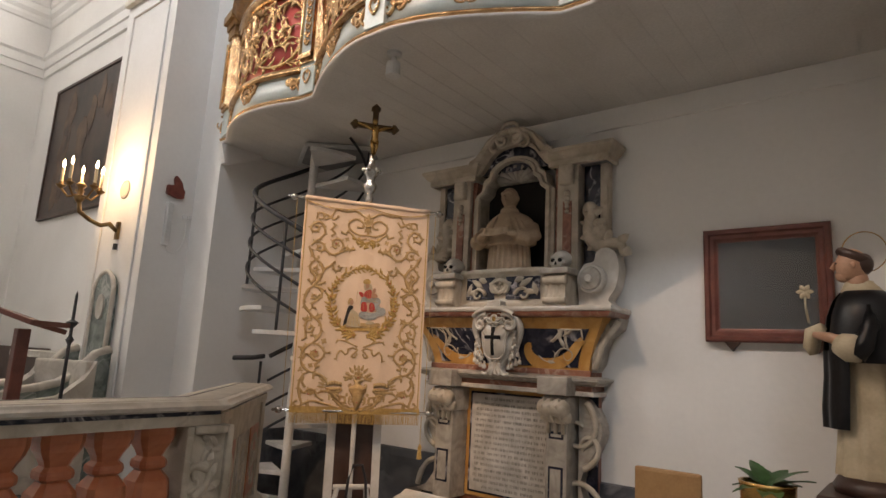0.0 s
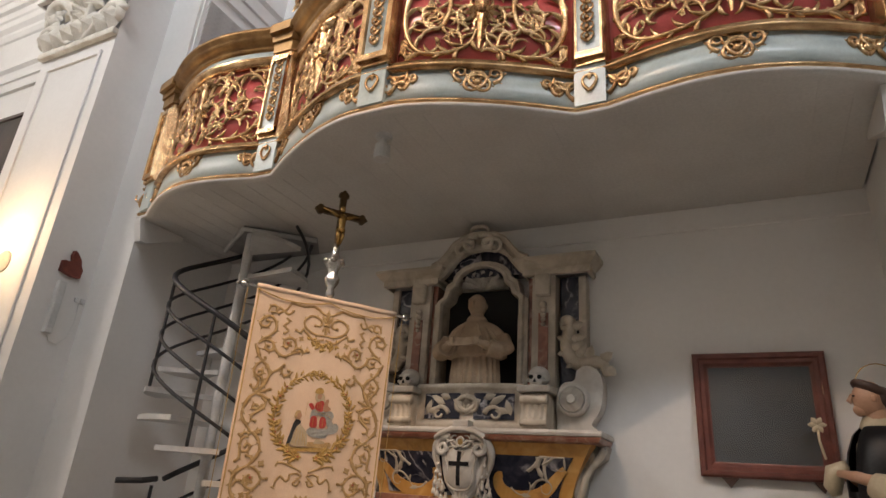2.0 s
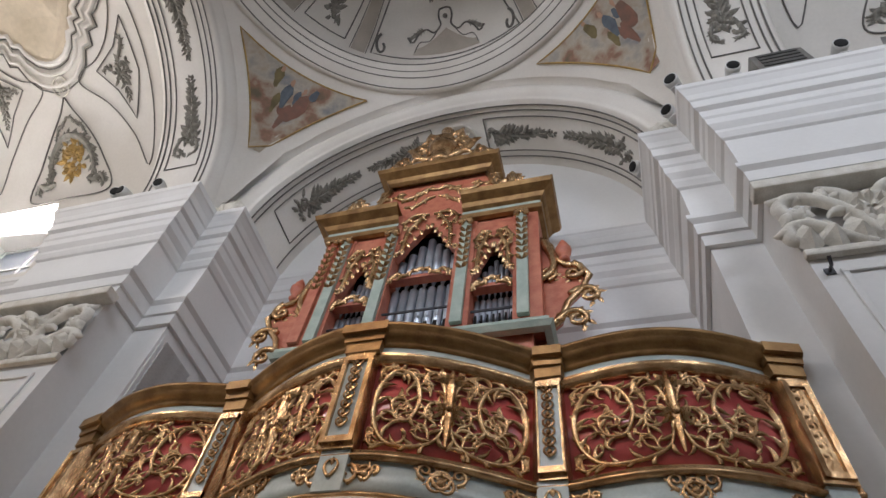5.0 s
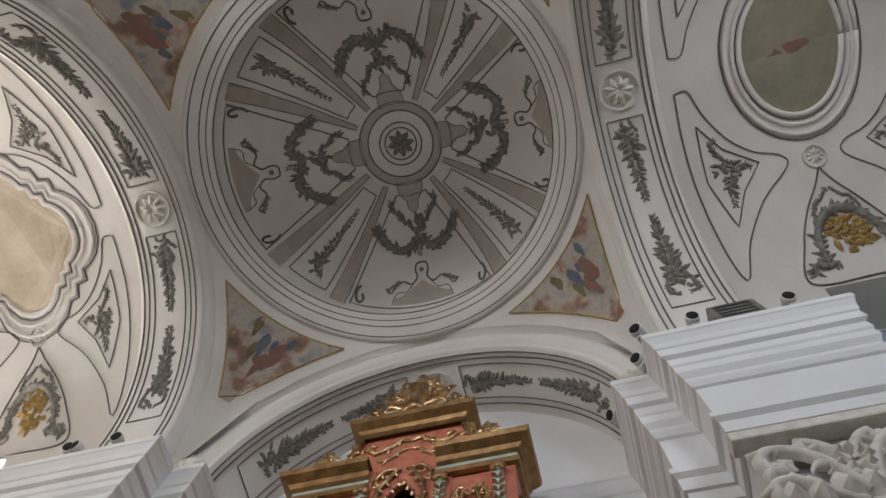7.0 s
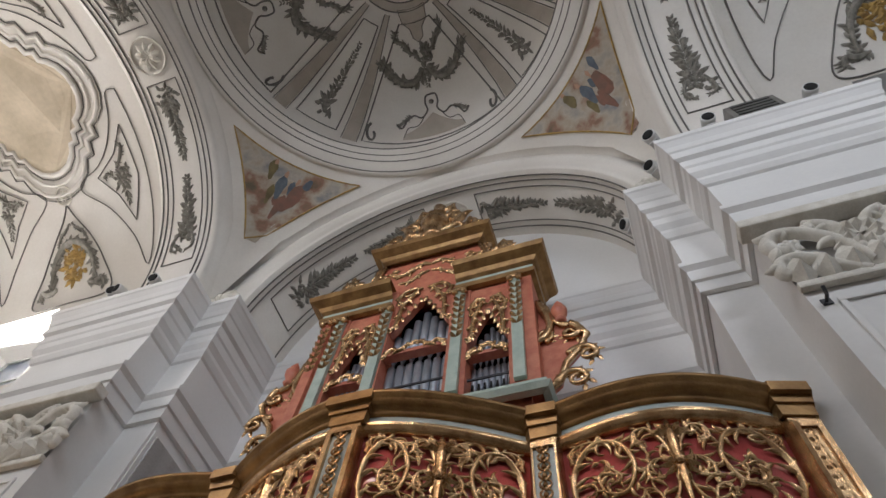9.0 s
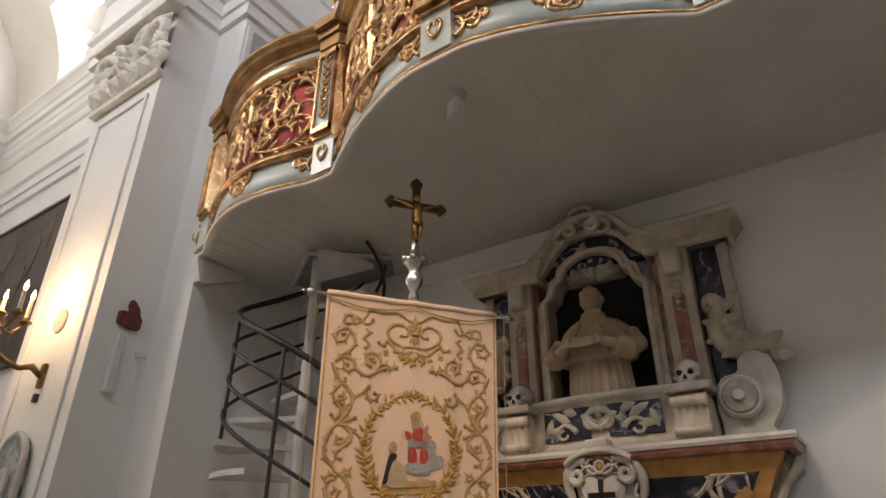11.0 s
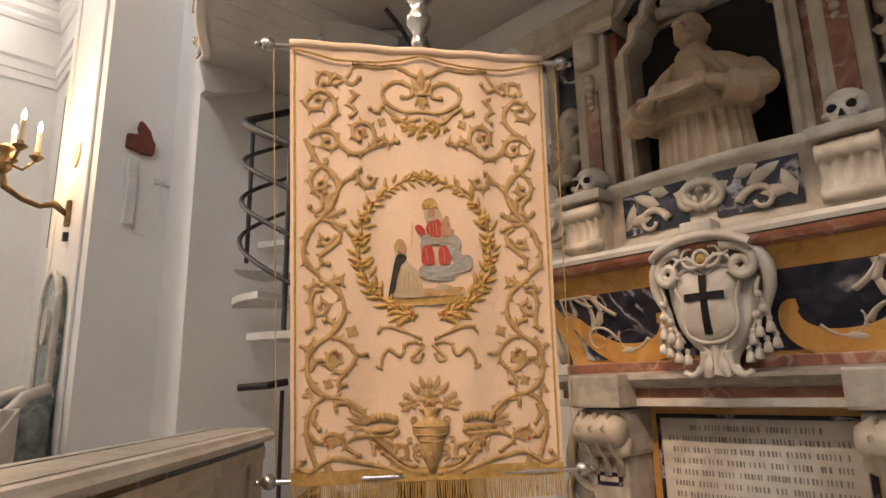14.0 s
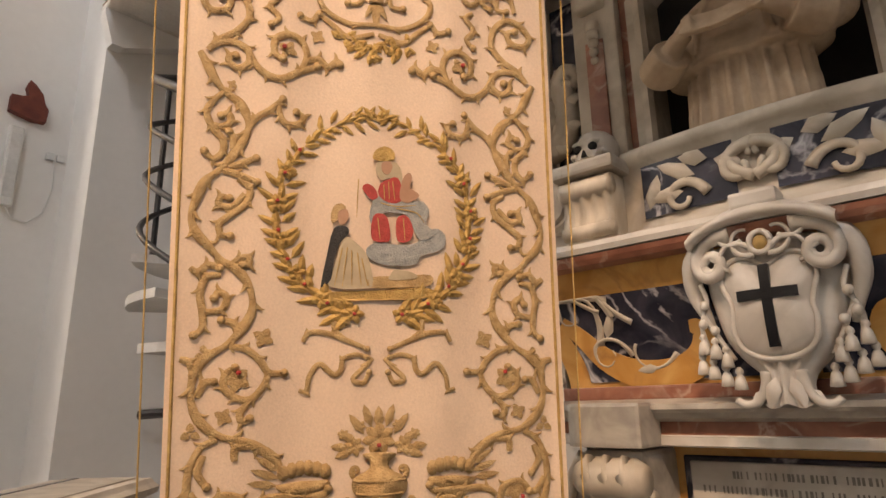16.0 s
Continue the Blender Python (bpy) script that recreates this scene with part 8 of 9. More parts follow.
for k in range(5):
    a = 2 * math.pi * k / 5 + 0.3
    r = 0.17 if k else 0.17
    c = (ax + r * math.cos(a), YA - 0.40 + r * math.sin(a))
    br = part("branch", tube(bmesh.new(), [(ax, YA - 0.40, 2.88), (ax + 0.6 * r * math.cos(a), YA - 0.40 + 0.6 * r * math.sin(a), 2.85), (c[0], c[1], 2.93)], 0.010, 8), BZ, sc)
    part("drip_pan", lathe(bmesh.new(), [(0.012, 2.92), (0.045, 2.95), (0.045, 2.955), (0.02, 2.96), (0.018, 2.985)], (*c, 0), 12), BZ, br)
    cn = part("candle", lathe(bmesh.new(), [(0.014, 2.98), (0.014, 3.12), (0.010, 3.125)], (*c, 0), 10), HABITW, sc, "ivory candle tube")
    part("flame_bulb", lathe(bmesh.new(), [(0.006, 3.125), (0.014, 3.145), (0.012, 3.17), (0.004, 3.20), (0.0, 3.205)], (*c, 0), 8), FLAME, cn, "glowing bulb", True)
lamp = new("sconce_light", bpy.data.lights.new("sconce_light", "POINT"))
lamp.data.energy, lamp.data.color, lamp.data.shadow_soft_size = W_SCONCE, (1, 0.66, 0.34), 0.12
lamp.location = (ax, YA - 0.36, 3.20)

# ---- chancel ----
pa = thing("oil_painting", "large dark oil painting on the chancel wall", "painting")
part("canvas", box(bmesh.new(), -11.0, -8.2, YCH - 0.05, YCH - 0.004, 3.42, 5.52), CANVAS, pa)
for nm, a, b, c, d in (("frame_edge", -11.05, -8.15, 5.52, 5.57), ("frame_edge", -11.05, -8.15, 3.37, 3.42), ("frame_edge", -11.05, -11.0, 3.42, 5.52), ("frame_edge", -8.2, -8.15, 3.42, 5.52)):
    part(nm, box(bmesh.new(), a, b, YCH - 0.07, YCH - 0.004, c, d, 0.008), DARKW, pa)
pr = random.Random(6)
DIMP = mat("dim_paint", (0.15, 0.09, 0.055), (0.045, 0.028, 0.02), 0.5, scale=4, fine=20)
for k in range(22):
    u, v = pr.uniform(-10.6, -8.6), pr.uniform(3.7, 5.2)
    n = 11
    rad = [(pr.uniform(0.07, 0.18), pr.uniform(0.14, 0.34)) for i in range(n)]
    out = rounded([(u + rad[i][0] * math.cos(6.283 * i / n), v + rad[i][1] * math.sin(6.283 * i / n)) for i in range(n)], 3)
    part("painted_figure", plate(bmesh.new(), out, lambda a, b, w: (a, YCH - 0.052 - w, b), 0.001 + 0.0002 * k), DIMP, pa)
th = thing("marble_throne", "white and green marble seat with arched green back", "throne")
gx = AXC + 0.0
arch_o = [(-0.19, 0.40), (0.19, 0.40)] + [(0.19 * math.cos(t), 1.98 + 0.21 * math.sin(t)) for t in [math.pi * i / 14 for i in range(15)]]
part("back_panel", plate(bmesh.new(), arch_o, lambda u, v, w: (gx + u, YA - 0.004 - w, v), 0.05), GREENM, th, "green marble arched back")
bm = bmesh.new()
tube(bm, [(gx + u, YA - 0.05, v) for u, v in [(0.2, 0.4), (0.2, 1.98)] + [(0.2 * math.cos(t), 1.98 + 0.22 * math.sin(t)) for t in [math.pi * i / 14 for i in range(15)]] + [(-0.2, 0.4)]], 0.022, 8)
part("back_rim", bm, WHITEM, th, "white marble rim")
part("medallion", plate(bmesh.new(), [(0.075 * math.cos(6.283 * i / 20), 1.86 + 0.12 * math.sin(6.283 * i / 20)) for i in range(20)], lambda u, v, w: (gx + u, YA - 0.054 - w, v), 0.02), WHITEM, th, "white oval medallion")
for s in (-1, 1):
    side = [(0.0, 0.37), (0.75, 0.37), (0.75, 0.95), (0.70, 1.10), (0.56, 1.12), (0.40, 1.16), (0.25, 1.26), (0.12, 1.42), (0.0, 1.46)]
    part("arm_side", plate(bmesh.new(), side, lambda u, v, w, s=s: (gx + s * 0.34 - 0.035 + w, YA - 0.06 - u, v), 0.07), GREENM, th, "green marble side")
    bm = bmesh.new()
    tube(bm, [(gx + s * 0.34, YA - 0.06 - u, v) for u, v in [(0.78, 0.5), (0.78, 0.95)] + side[3:]], 0.045, 8)
    part("arm_rim", bm, WHITEM, th, "white marble armrest", True)
part("seat", box(bmesh.new(), gx - 0.30, gx + 0.30, YA - 0.66, YA - 0.06, 0.37, 0.80, 0.015), WHITEM, th)


def armchair(m):
    a = thing("marble_chair", "white carved chair with a cream cushion in the chancel", "chair", at=m)
    part("seat", box(bmesh.new(), -0.3, 0.3, -0.3, 0.3, 0.0, 0.44, 0.015), WHITEM, a)
    part("cushion", box(bmesh.new(), -0.26, 0.26, -0.28, 0.26, 0.44, 0.53, 0.03), mat("cream_cushion", (0.62, 0.58, 0.42), (0.5, 0.46, 0.32), 0.8, scale=10), a, "cream cushion")
    part("backrest", box(bmesh.new(), -0.3, 0.3, 0.22, 0.3, 0.44, 1.0, 0.02), WHITEM, a)
    for s in (-1, 1):
        part("arm_panel", plate(bmesh.new(), [(-0.3, 0), (0.3, 0), (0.3, 1.0), (0.2, 0.85), (0.0, 0.72), (-0.2, 0.70), (-0.3, 0.66)], lambda u, v, w, s=s: (s * 0.3 - 0.03 + w, u, v), 0.06), WHITEM, a)


armchair(pose(-5.85, 2.0, 0.362, 0, 0, 20))
le = thing("lectern", "dark red wooden lectern with a sloping top", "lectern")
lx, ly = -4.2, 1.33
part("post", box(bmesh.new(), lx - 0.035, lx + 0.035, ly - 0.035, ly + 0.035, 0.38, 1.58, 0.006), FRAMEW, le)
part("foot", box(bmesh.new(), lx - 0.2, lx + 0.2, ly - 0.2, ly + 0.2, 0.365, 0.40, 0.01), FRAMEW, le)
o = part("top", box(bmesh.new(), -0.17, 0.17, -0.17, 0.17, -0.015, 0.015, 0.006), FRAMEW, le)
o.matrix_basis = pose(lx, ly, 1.64, -8, 16, 35)
part("book_ledge", box(bmesh.new(), -0.16, 0.16, -0.012, 0.012, 0, 0.03, 0.004), FRAMEW, le).matrix_basis = pose(lx + 0.13, ly + 0.10, 1.60, 0, 0, 125)
cs = thing("candle_stand", "slim black iron candle stand in the chancel", "candle stand")
kx, ky = -5.0, 1.90
part("shaft", lathe(bmesh.new(), [(0.10, 0.365), (0.10, 0.39), (0.015, 0.42), (0.012, 1.5), (0.03, 1.53), (0.012, 1.56), (0.012, 1.62), (0.045, 1.66), (0.012, 1.68), (0.010, 1.86), (0.0, 1.90)], (kx, ky, 0), 12), IRON, cs)
ta = thing("side_altar_table", "pale stone side table with a dark front by the chancel wall", "side altar")
part("table_top", box(bmesh.new(), -9.6, -7.6, YCH - 0.55, YCH - 0.01, 1.30, 1.38, 0.012), WHITEM, ta)
part("table_front", box(bmesh.new(), -9.4, -7.8, YCH - 0.48, YCH - 0.01, 0.362, 1.30, 0.012), DARKW, ta, "dark front")
rf = thing("relief_panel", "small pale stone relief standing on the side table", "relief")
part("relief_slab", box(bmesh.new(), -8.25, -7.95, YCH - 0.2, YCH - 0.1, 1.382, 1.95, 0.02), CREAM, rf)
be = thing("choir_bench", "dark wooden choir bench along the chancel wall", "bench")
part("bench_back", box(bmesh.new(), -11.6, -9.7, YCH - 0.10, YCH - 0.02, 0.362, 1.40, 0.01), DARKW, be)
part("bench_seat", box(bmesh.new(), -11.6, -9.7, YCH - 0.55, YCH - 0.10, 0.362, 0.80, 0.01), FRAMEW, be)

# ---- painted and stuccoed ceilings ----
GAR = random.Random(21)


def cluster(bm, place, u, v, ru, rv, n, size):
    """A tuft of small leaves and knobs inside an oval."""
    for k in range(n):
        a, q_ = GAR.uniform(0, 6.283), math.sqrt(GAR.random())
        leaf2(bm, u + ru * q_ * math.cos(a), v + rv * q_ * math.sin(a), GAR.uniform(0, 6.283), size * GAR.uniform(0.7, 1.4), size * 0.55, place, 0.5)


def garland(bm, place, u, v, ang_, length, width, n=16):
    """A hanging drop of leaves, broad at its head."""
    for k in range(n):
        t = k / n
        for sg in (-1, 1):
            leaf2(bm, u + math.cos(ang_) * length * t, v + math.sin(ang_) * length * t, ang_ + sg * GAR.uniform(0.4, 1.2), width * (1.15 - 0.75 * t) * GAR.uniform(0.7, 1.2), width * 0.42 * (1.1 - 0.6 * t), place, 0.5)
    cluster(bm, place, u, v, width * 0.5, width * 0.5, 9, width * 0.5)


def outline(bm, place, pts, r=0.010, closed=True):
    q_ = list(pts) + ([pts[0]] if closed else [])
    out = []
    for (a, b), (c, d) in zip(q_, q_[1:]):
        n = max(1, int(math.hypot(c - a, d - b) / 0.12))
        out += [(a + (c - a) * i / n, b + (d - b) * i / n) for i in range(n)]
    out.append(q_[-1])
    tube(bm, [place(a, b, 0.004) for a, b in out], r, 5)


def rosette(bm, place, r):
    for k in range(9):
        a = k * 2 * math.pi / 9
        leaf2(bm, 0, 0, a, r * 0.8, r * 0.42, place, 0.5)
    outline(bm, place, [(r * math.cos(6.283 * i / 28), r * math.sin(6.283 * i / 28)) for i in range(28)], 0.018)


def soft(bm, place, pts, r=0.012):
    p_ = smooth_line(list(pts) + [pts[0]], 8)
    tube(bm, [place(a.x, a.y, 0.004) for a in p_], r, 5)


def swag(bm, place, points, width):
    """A leafy string that follows a curve."""
    p = flow(points, 5)
    n = len(p)
    ribbon(bm, p, [width * (0.16 + 0.24 * math.sin(math.pi * i / (n - 1))) for i in range(n)], place, 0.5)
    for i in range(0, n - 1):
        h = math.atan2(p[i + 1][1] - p[i][1], p[i + 1][0] - p[i][0])
        for sg in (-1, 1):
            leaf2(bm, p[i][0], p[i][1], h + sg * GAR.uniform(0.4, 1.3), width * GAR.uniform(0.5, 1.15), width * 0.42, place, 0.4)


# dome: four broad and four narrow panels
lines, orn, band = bmesh.new(), bmesh.new(), bmesh.new()
for k in range(4):
    ac = k * math.pi / 2 + math.radians(2)
    pl = lambda u, v, w, ac=ac: dome_pt(max(1.76 + v * 1.1, 0.05), ac + u * 1.15 / max(1.76 + v * 1.1, 0.05), w + 0.012)
    pol = lambda a, r, w, ac=ac: dome_pt(r, ac + a, w + 0.012)
    n = 8
    A_, a2 = math.radians(27), math.radians(17)
    ringpts = [(-A_ + 2 * A_ * i / n, 2.74) for i in range(n + 1)] + [(a2 - 2 * a2 * i / 4, 0.98) for i in range(5)]
    tube(lines, [pol(*p_, 0.0) for p_ in ringpts + ringpts[:1]], 0.014, 5)
    for sg in (-1, 1):
        quadstrip(band, [[pol(sg * math.radians(d_), r_, 0.0) for d_ in (29, 34)] for r_ in (0.85, 1.1, 1.4, 1.7, 2.0, 2.3, 2.55, 2.76)])
        tube(lines, [pol(sg * math.radians(28.6), r_, 0.0) for r_ in (0.85, 1.2, 1.6, 2.0, 2.5, 2.76)], 0.008, 4)
        tube(lines, [pol(sg * math.radians(34.4), r_, 0.0) for r_ in (0.85, 1.2, 1.6, 2.0, 2.5, 2.76)], 0.008, 4)
    # cartouche towards the middle
    cart = [(-0.22, -0.92), (0.22, -0.92), (0.20, -0.72), (0.10, -0.62), (0.08, -0.48), (0, -0.40), (-0.08, -0.48), (-0.10, -0.62), (-0.20, -0.72)]
    plate(band, cart, lambda u, v, w: pl(u, v, -0.006 + w), 0.006)
    outline(lines, pl, cart, 0.008)
    # mask with two festoons and a pendant leaf
    cluster(orn, pl, 0, -0.22, 0.13, 0.11, 22, 0.13)
    for hand in (-1, 1):
        f = lambda u, v, w, hand=hand: pl(hand * u, v, w)
        swag(orn, f, [(0.06, -0.26), (0.18, -0.26), (0.25, -0.40), (0.37, -0.46), (0.36, -0.60)], 0.085)
        swag(orn, f, [(0.03, -0.02), (0.18, 0.14), (0.38, 0.16), (0.55, 0.04), (0.66, -0.08)], 0.15)
        garland(orn, f, 0.64, -0.10, math.pi / 2 + 0.2, 0.22, 0.12, 6)
        garland(orn, f, 0.62, -0.08, -0.2, 0.16, 0.10, 5)
        # curled line towards the rim
        tube(lines, [f(a, b, 0.0) for a, b in flow([(0.0, 0.36), (0.08, 0.38), (0.10, 0.47), (0.08, 0.56), (0.18, 0.64), (0.30, 0.60), (0.42, 0.66), (0.50, 0.74), (0.58, 0.70)])], 0.016, 5)
        tube(lines, [f(a, b, 0.0) for a, b in flow([(0.10, 0.58), (0.24, 0.72), (0.40, 0.74), (0.48, 0.84)])], 0.009, 5)
        swag(orn, f, [(0.34, 0.60), (0.46, 0.66), (0.56, 0.72)], 0.05)
        tube(lines, [f(a, b, 0.0) for a, b in curl(0.98, 0.70, 0.5, 0.34, 4, 24, 14)], 0.026, 5)
        rows_ = [[f(0.50 * q_, 0.86, 0.002), f(0.50 * q_ * 0.92, 0.80 - 0.20 * (1 - q_) ** 1.5, 0.002)] for q_ in [i_ / 8 for i_ in range(9)]]
        quadstrip(band, rows_)
    garland(orn, pl, 0, 0.02, math.pi / 2, 0.26, 0.10, 7)
    sphere(orn, pl(0, 0.46, 0.02), 0.045, n=8, m=5)
    outline(lines, pl, [(0.09 * math.cos(6.283 * i / 14), 0.76 + 0.055 * math.sin(6.283 * i / 14)) for i in range(14)], 0.007)
    # narrow panel on the diagonal
    ad = ac + math.pi / 4
    pd = lambda u, v, w, ad=ad: dome_pt(max(1.76 + v * 1.1, 0.05), ad + u * 1.1 / max(1.76 + v * 1.1, 0.05), w + 0.012)
    outline(lines, pd, [(-0.34, 0.86), (0.34, 0.86), (0.13, -0.62), (-0.13, -0.62)], 0.012)
    garland(orn, pd, 0, 0.66, -math.pi / 2, 0.95, 0.125, 24)
    cluster(orn, pd, 0, 0.66, 0.09, 0.10, 14, 0.10)
for r_ in (0.30, 0.40, 0.62, 0.78):
    tube(lines, [dome_pt(r_, 6.2832 * i / 48, 0.012) for i in range(49)], 0.014, 5)
quadstrip(band, [[dome_pt(r_, 6.2832 * i / 48, 0.008) for i in range(49)] for r_ in (0.63, 0.77)])
for k in range(8):
    leaf2(orn, 0, 0, k * math.pi / 4, 0.27, 0.14, lambda u, v, w: (CX + u, CY + v, APEX - 0.02 - w), 0.4)
for r_, z_ in ((2.62, RING + 0.12), (2.71, RING + 0.06), (2.79, RING + 0.0), (2.95, RING - 0.045)):
    tube(lines, [(CX + r_ * math.cos(6.2832 * i / 96), CY + r_ * math.sin(6.2832 * i / 96), z_) for i in range(97)], 0.012, 5)
structure("trim_dome_lines", lines, LINE, "dark grey outline mouldings of the dome panels", "moulding")
structure("trim_dome_bands", band, BEIGE, "beige painted bands of the dome", "painted band")
structure("trim_dome_ornament", orn, ORN, "grey-green stucco foliage on the dome", "stucco ornament")

# pendentive paintings
def pend(d_, a, w):
    rr = RS - w
    d_ = min(d_, rr - 1e-4)
    return (CX + d_ * math.cos(a), CY + d_ * math.sin(a), SZ + math.sqrt(max(rr * rr - d_ * d_, 0)))


for q in range(4):
    am = math.pi / 4 + q * math.pi / 2
    bm, edge = bmesh.new(), bmesh.new()
    rows = []
    for j in range(11):
        d_ = 3.17 + 0.80 * j / 10
        half = max(math.asin(min(2.87 / d_, 1)) - math.pi / 4, 0.012)
        rows.append([pend(d_, am - half + 2 * half * i / 12, 0.02) for i in range(13)])
    quadstrip(bm, rows)
    pf = structure("painting_pendentive_%d" % (q + 1), bm, FRESM, "triangular fresco with figures among clouds", "fresco", True)
    rim_ = rows[0] + [r_[-1] for r_ in rows[1:]] + [r_[0] for r_ in reversed(rows[:-1])]
    tube(edge, rim_, 0.014, 5)
    part("gilt_edge", edge, OCHRE, pf)
    for m_, du, dd, s_ in ((FRESR, -0.28, 0.33, 0.17), (FRESB, 0.03, 0.27, 0.12), (FRESR, -0.12, 0.46, 0.12), (FRESG, 0.30, 0.14, 0.10), (FRESB, -0.40, 0.14, 0.08), (FRESG, 0.16, 0.38, 0.09), (SKIN, 0.03, 0.12, 0.045), (SKIN, -0.22, 0.15, 0.04), (SKIN, 0.28, 0.04, 0.04), (FRESR, 0.0, 0.40, 0.07), (FRESB, -0.16, 0.24, 0.07)):
        bm = bmesh.new()
        n = 12
        ph = GAR.uniform(0, 6)
        pts = [(du + s_ * 0.8 * math.cos(6.283 * i / n) * (1 + 0.25 * math.sin(3 * 6.283 * i / n + ph)), dd + s_ * math.sin(6.283 * i / n) * (1 + 0.2 * math.cos(2 * 6.283 * i / n + ph))) for i in range(n)]
        plate(bm, pts, lambda u, v, w: pend(3.17 + max(v, 0.01), am + u * max(0.0, 1 - v * 0.8) / 3.4, 0.024 + w), 0.002 + GAR.uniform(0, 0.003))
        part("painted_figure", bm, m_, pf)

# soffits of the arches
for tag, s in (("west", -1), ("east", 1)):
    xc = CX + s * (XB + 0.545)
    pl = lambda u, v, w, xc=xc: trans_pt(xc + u, RT - w - 0.006, math.pi / 2 - v / RT)
    lines, orn, ros = bmesh.new(), bmesh.new(), bmesh.new()
    for u0 in (-0.42, -0.34, 0.34, 0.42):
        outline(lines, pl, [(u0, -3.9), (u0, 3.9)], 0.011, False)
    rosette(ros, lambda u, v, w: pl(u, v, w * 1.0 + 0.01), 0.27)
    for sg in (-1, 1):
        outline(lines, pl, [(-0.25, sg * 0.40), (0.25, sg * 0.40), (0.25, sg * 3.4), (-0.25, sg * 3.4)], 0.010)
        garland(orn, pl, 0, sg * 0.62, sg * math.pi / 2, 0.98, 0.19, 26)
        cluster(orn, pl, 0, sg * 0.66, 0.15, 0.17, 26, 0.11)
        garland(orn, pl, 0, sg * 2.85, -sg * math.pi / 2, 1.0, 0.20, 26)
        cluster(orn, pl, 0, sg * 2.90, 0.17, 0.22, 30, 0.12)
        for h_ in (-1, 1):
            swag(orn, lambda u, v, w: pl(h_ * u, sg * v, w), [(0.04, 2.78), (0.15, 2.95), (0.17, 3.12), (0.06, 3.18)], 0.06)
    structure("trim_arch_%s_lines" % tag, lines, LINE, "dark outline mouldings on the arch", "moulding")
    structure("trim_arch_%s_ornament" % tag, orn, ORN, "grey stucco garlands on the arch", "stucco ornament")
    structure("trim_arch_%s_rosette" % tag, ros, STUCCO, "pale stucco rosette at the arch's crown", "rosette")
pl = lambda u, v, w: (CX + (R_IN - w - 0.006) * math.sin(v / R_IN), 3.62 + u, SZ + (R_IN - w - 0.006) * math.cos(v / R_IN))
lines, orn, ros = bmesh.new(), bmesh.new(), bmesh.new()
for u0 in (-0.46, -0.38, 0.38):
    outline(lines, pl, [(u0, -3.8), (u0, 3.8)], 0.011, False)
rosette(ros, pl, 0.25)
for sg in (-1, 1):
    outline(lines, pl, [(-0.28, sg * 0.42), (0.28, sg * 0.42), (0.28, sg * 3.3), (-0.28, sg * 3.3)], 0.010)
    garland(orn, pl, 0, sg * 0.60, sg * math.pi / 2, 0.95, 0.18, 26)
    cluster(orn, pl, 0, sg * 0.64, 0.14, 0.16, 24, 0.11)
    garland(orn, pl, 0, sg * 2.65, -sg * math.pi / 2, 0.95, 0.20, 26)
    cluster(orn, pl, 0, sg * 2.75, 0.17, 0.22, 30, 0.12)
structure("trim_arch_north_lines", lines, LINE, "dark outline mouldings on the organ arch", "moulding")
structure("trim_arch_north_ornament", orn, ORN, "grey stucco garlands on the organ arch", "stucco ornament")
structure("trim_arch_north_rosette", ros, STUCCO, "pale stucco rosette at the arch's crown", "rosette")

# shells at the feet of the arches, on the cornice
for tag, xx, yy in (("west", CX - XD - 0.12, 3.02), ("east", CX + XD + 0.12, 3.02)):
    sh_ = thing("stucco_shell", "pale stucco shell on the cornice at the arch's foot", "shell ornament", "cornice shells")
    bm = bmesh.new()
    for k in range(7):
        a = math.pi * (k + 0.5) / 7
        tube(bm, [(xx, yy - 0.08, HC + 0.03), (xx + 0.16 * math.cos(a), yy - 0.14, HC + 0.05 + 0.2 * math.sin(a)), (xx + 0.26 * math.cos(a), yy - 0.10, HC + 0.05 + 0.34 * math.sin(a))], [0.02, 0.05, 0.055], 7)
    part("shell_ribs", bm, STUCCO, sh_, smooth=True)

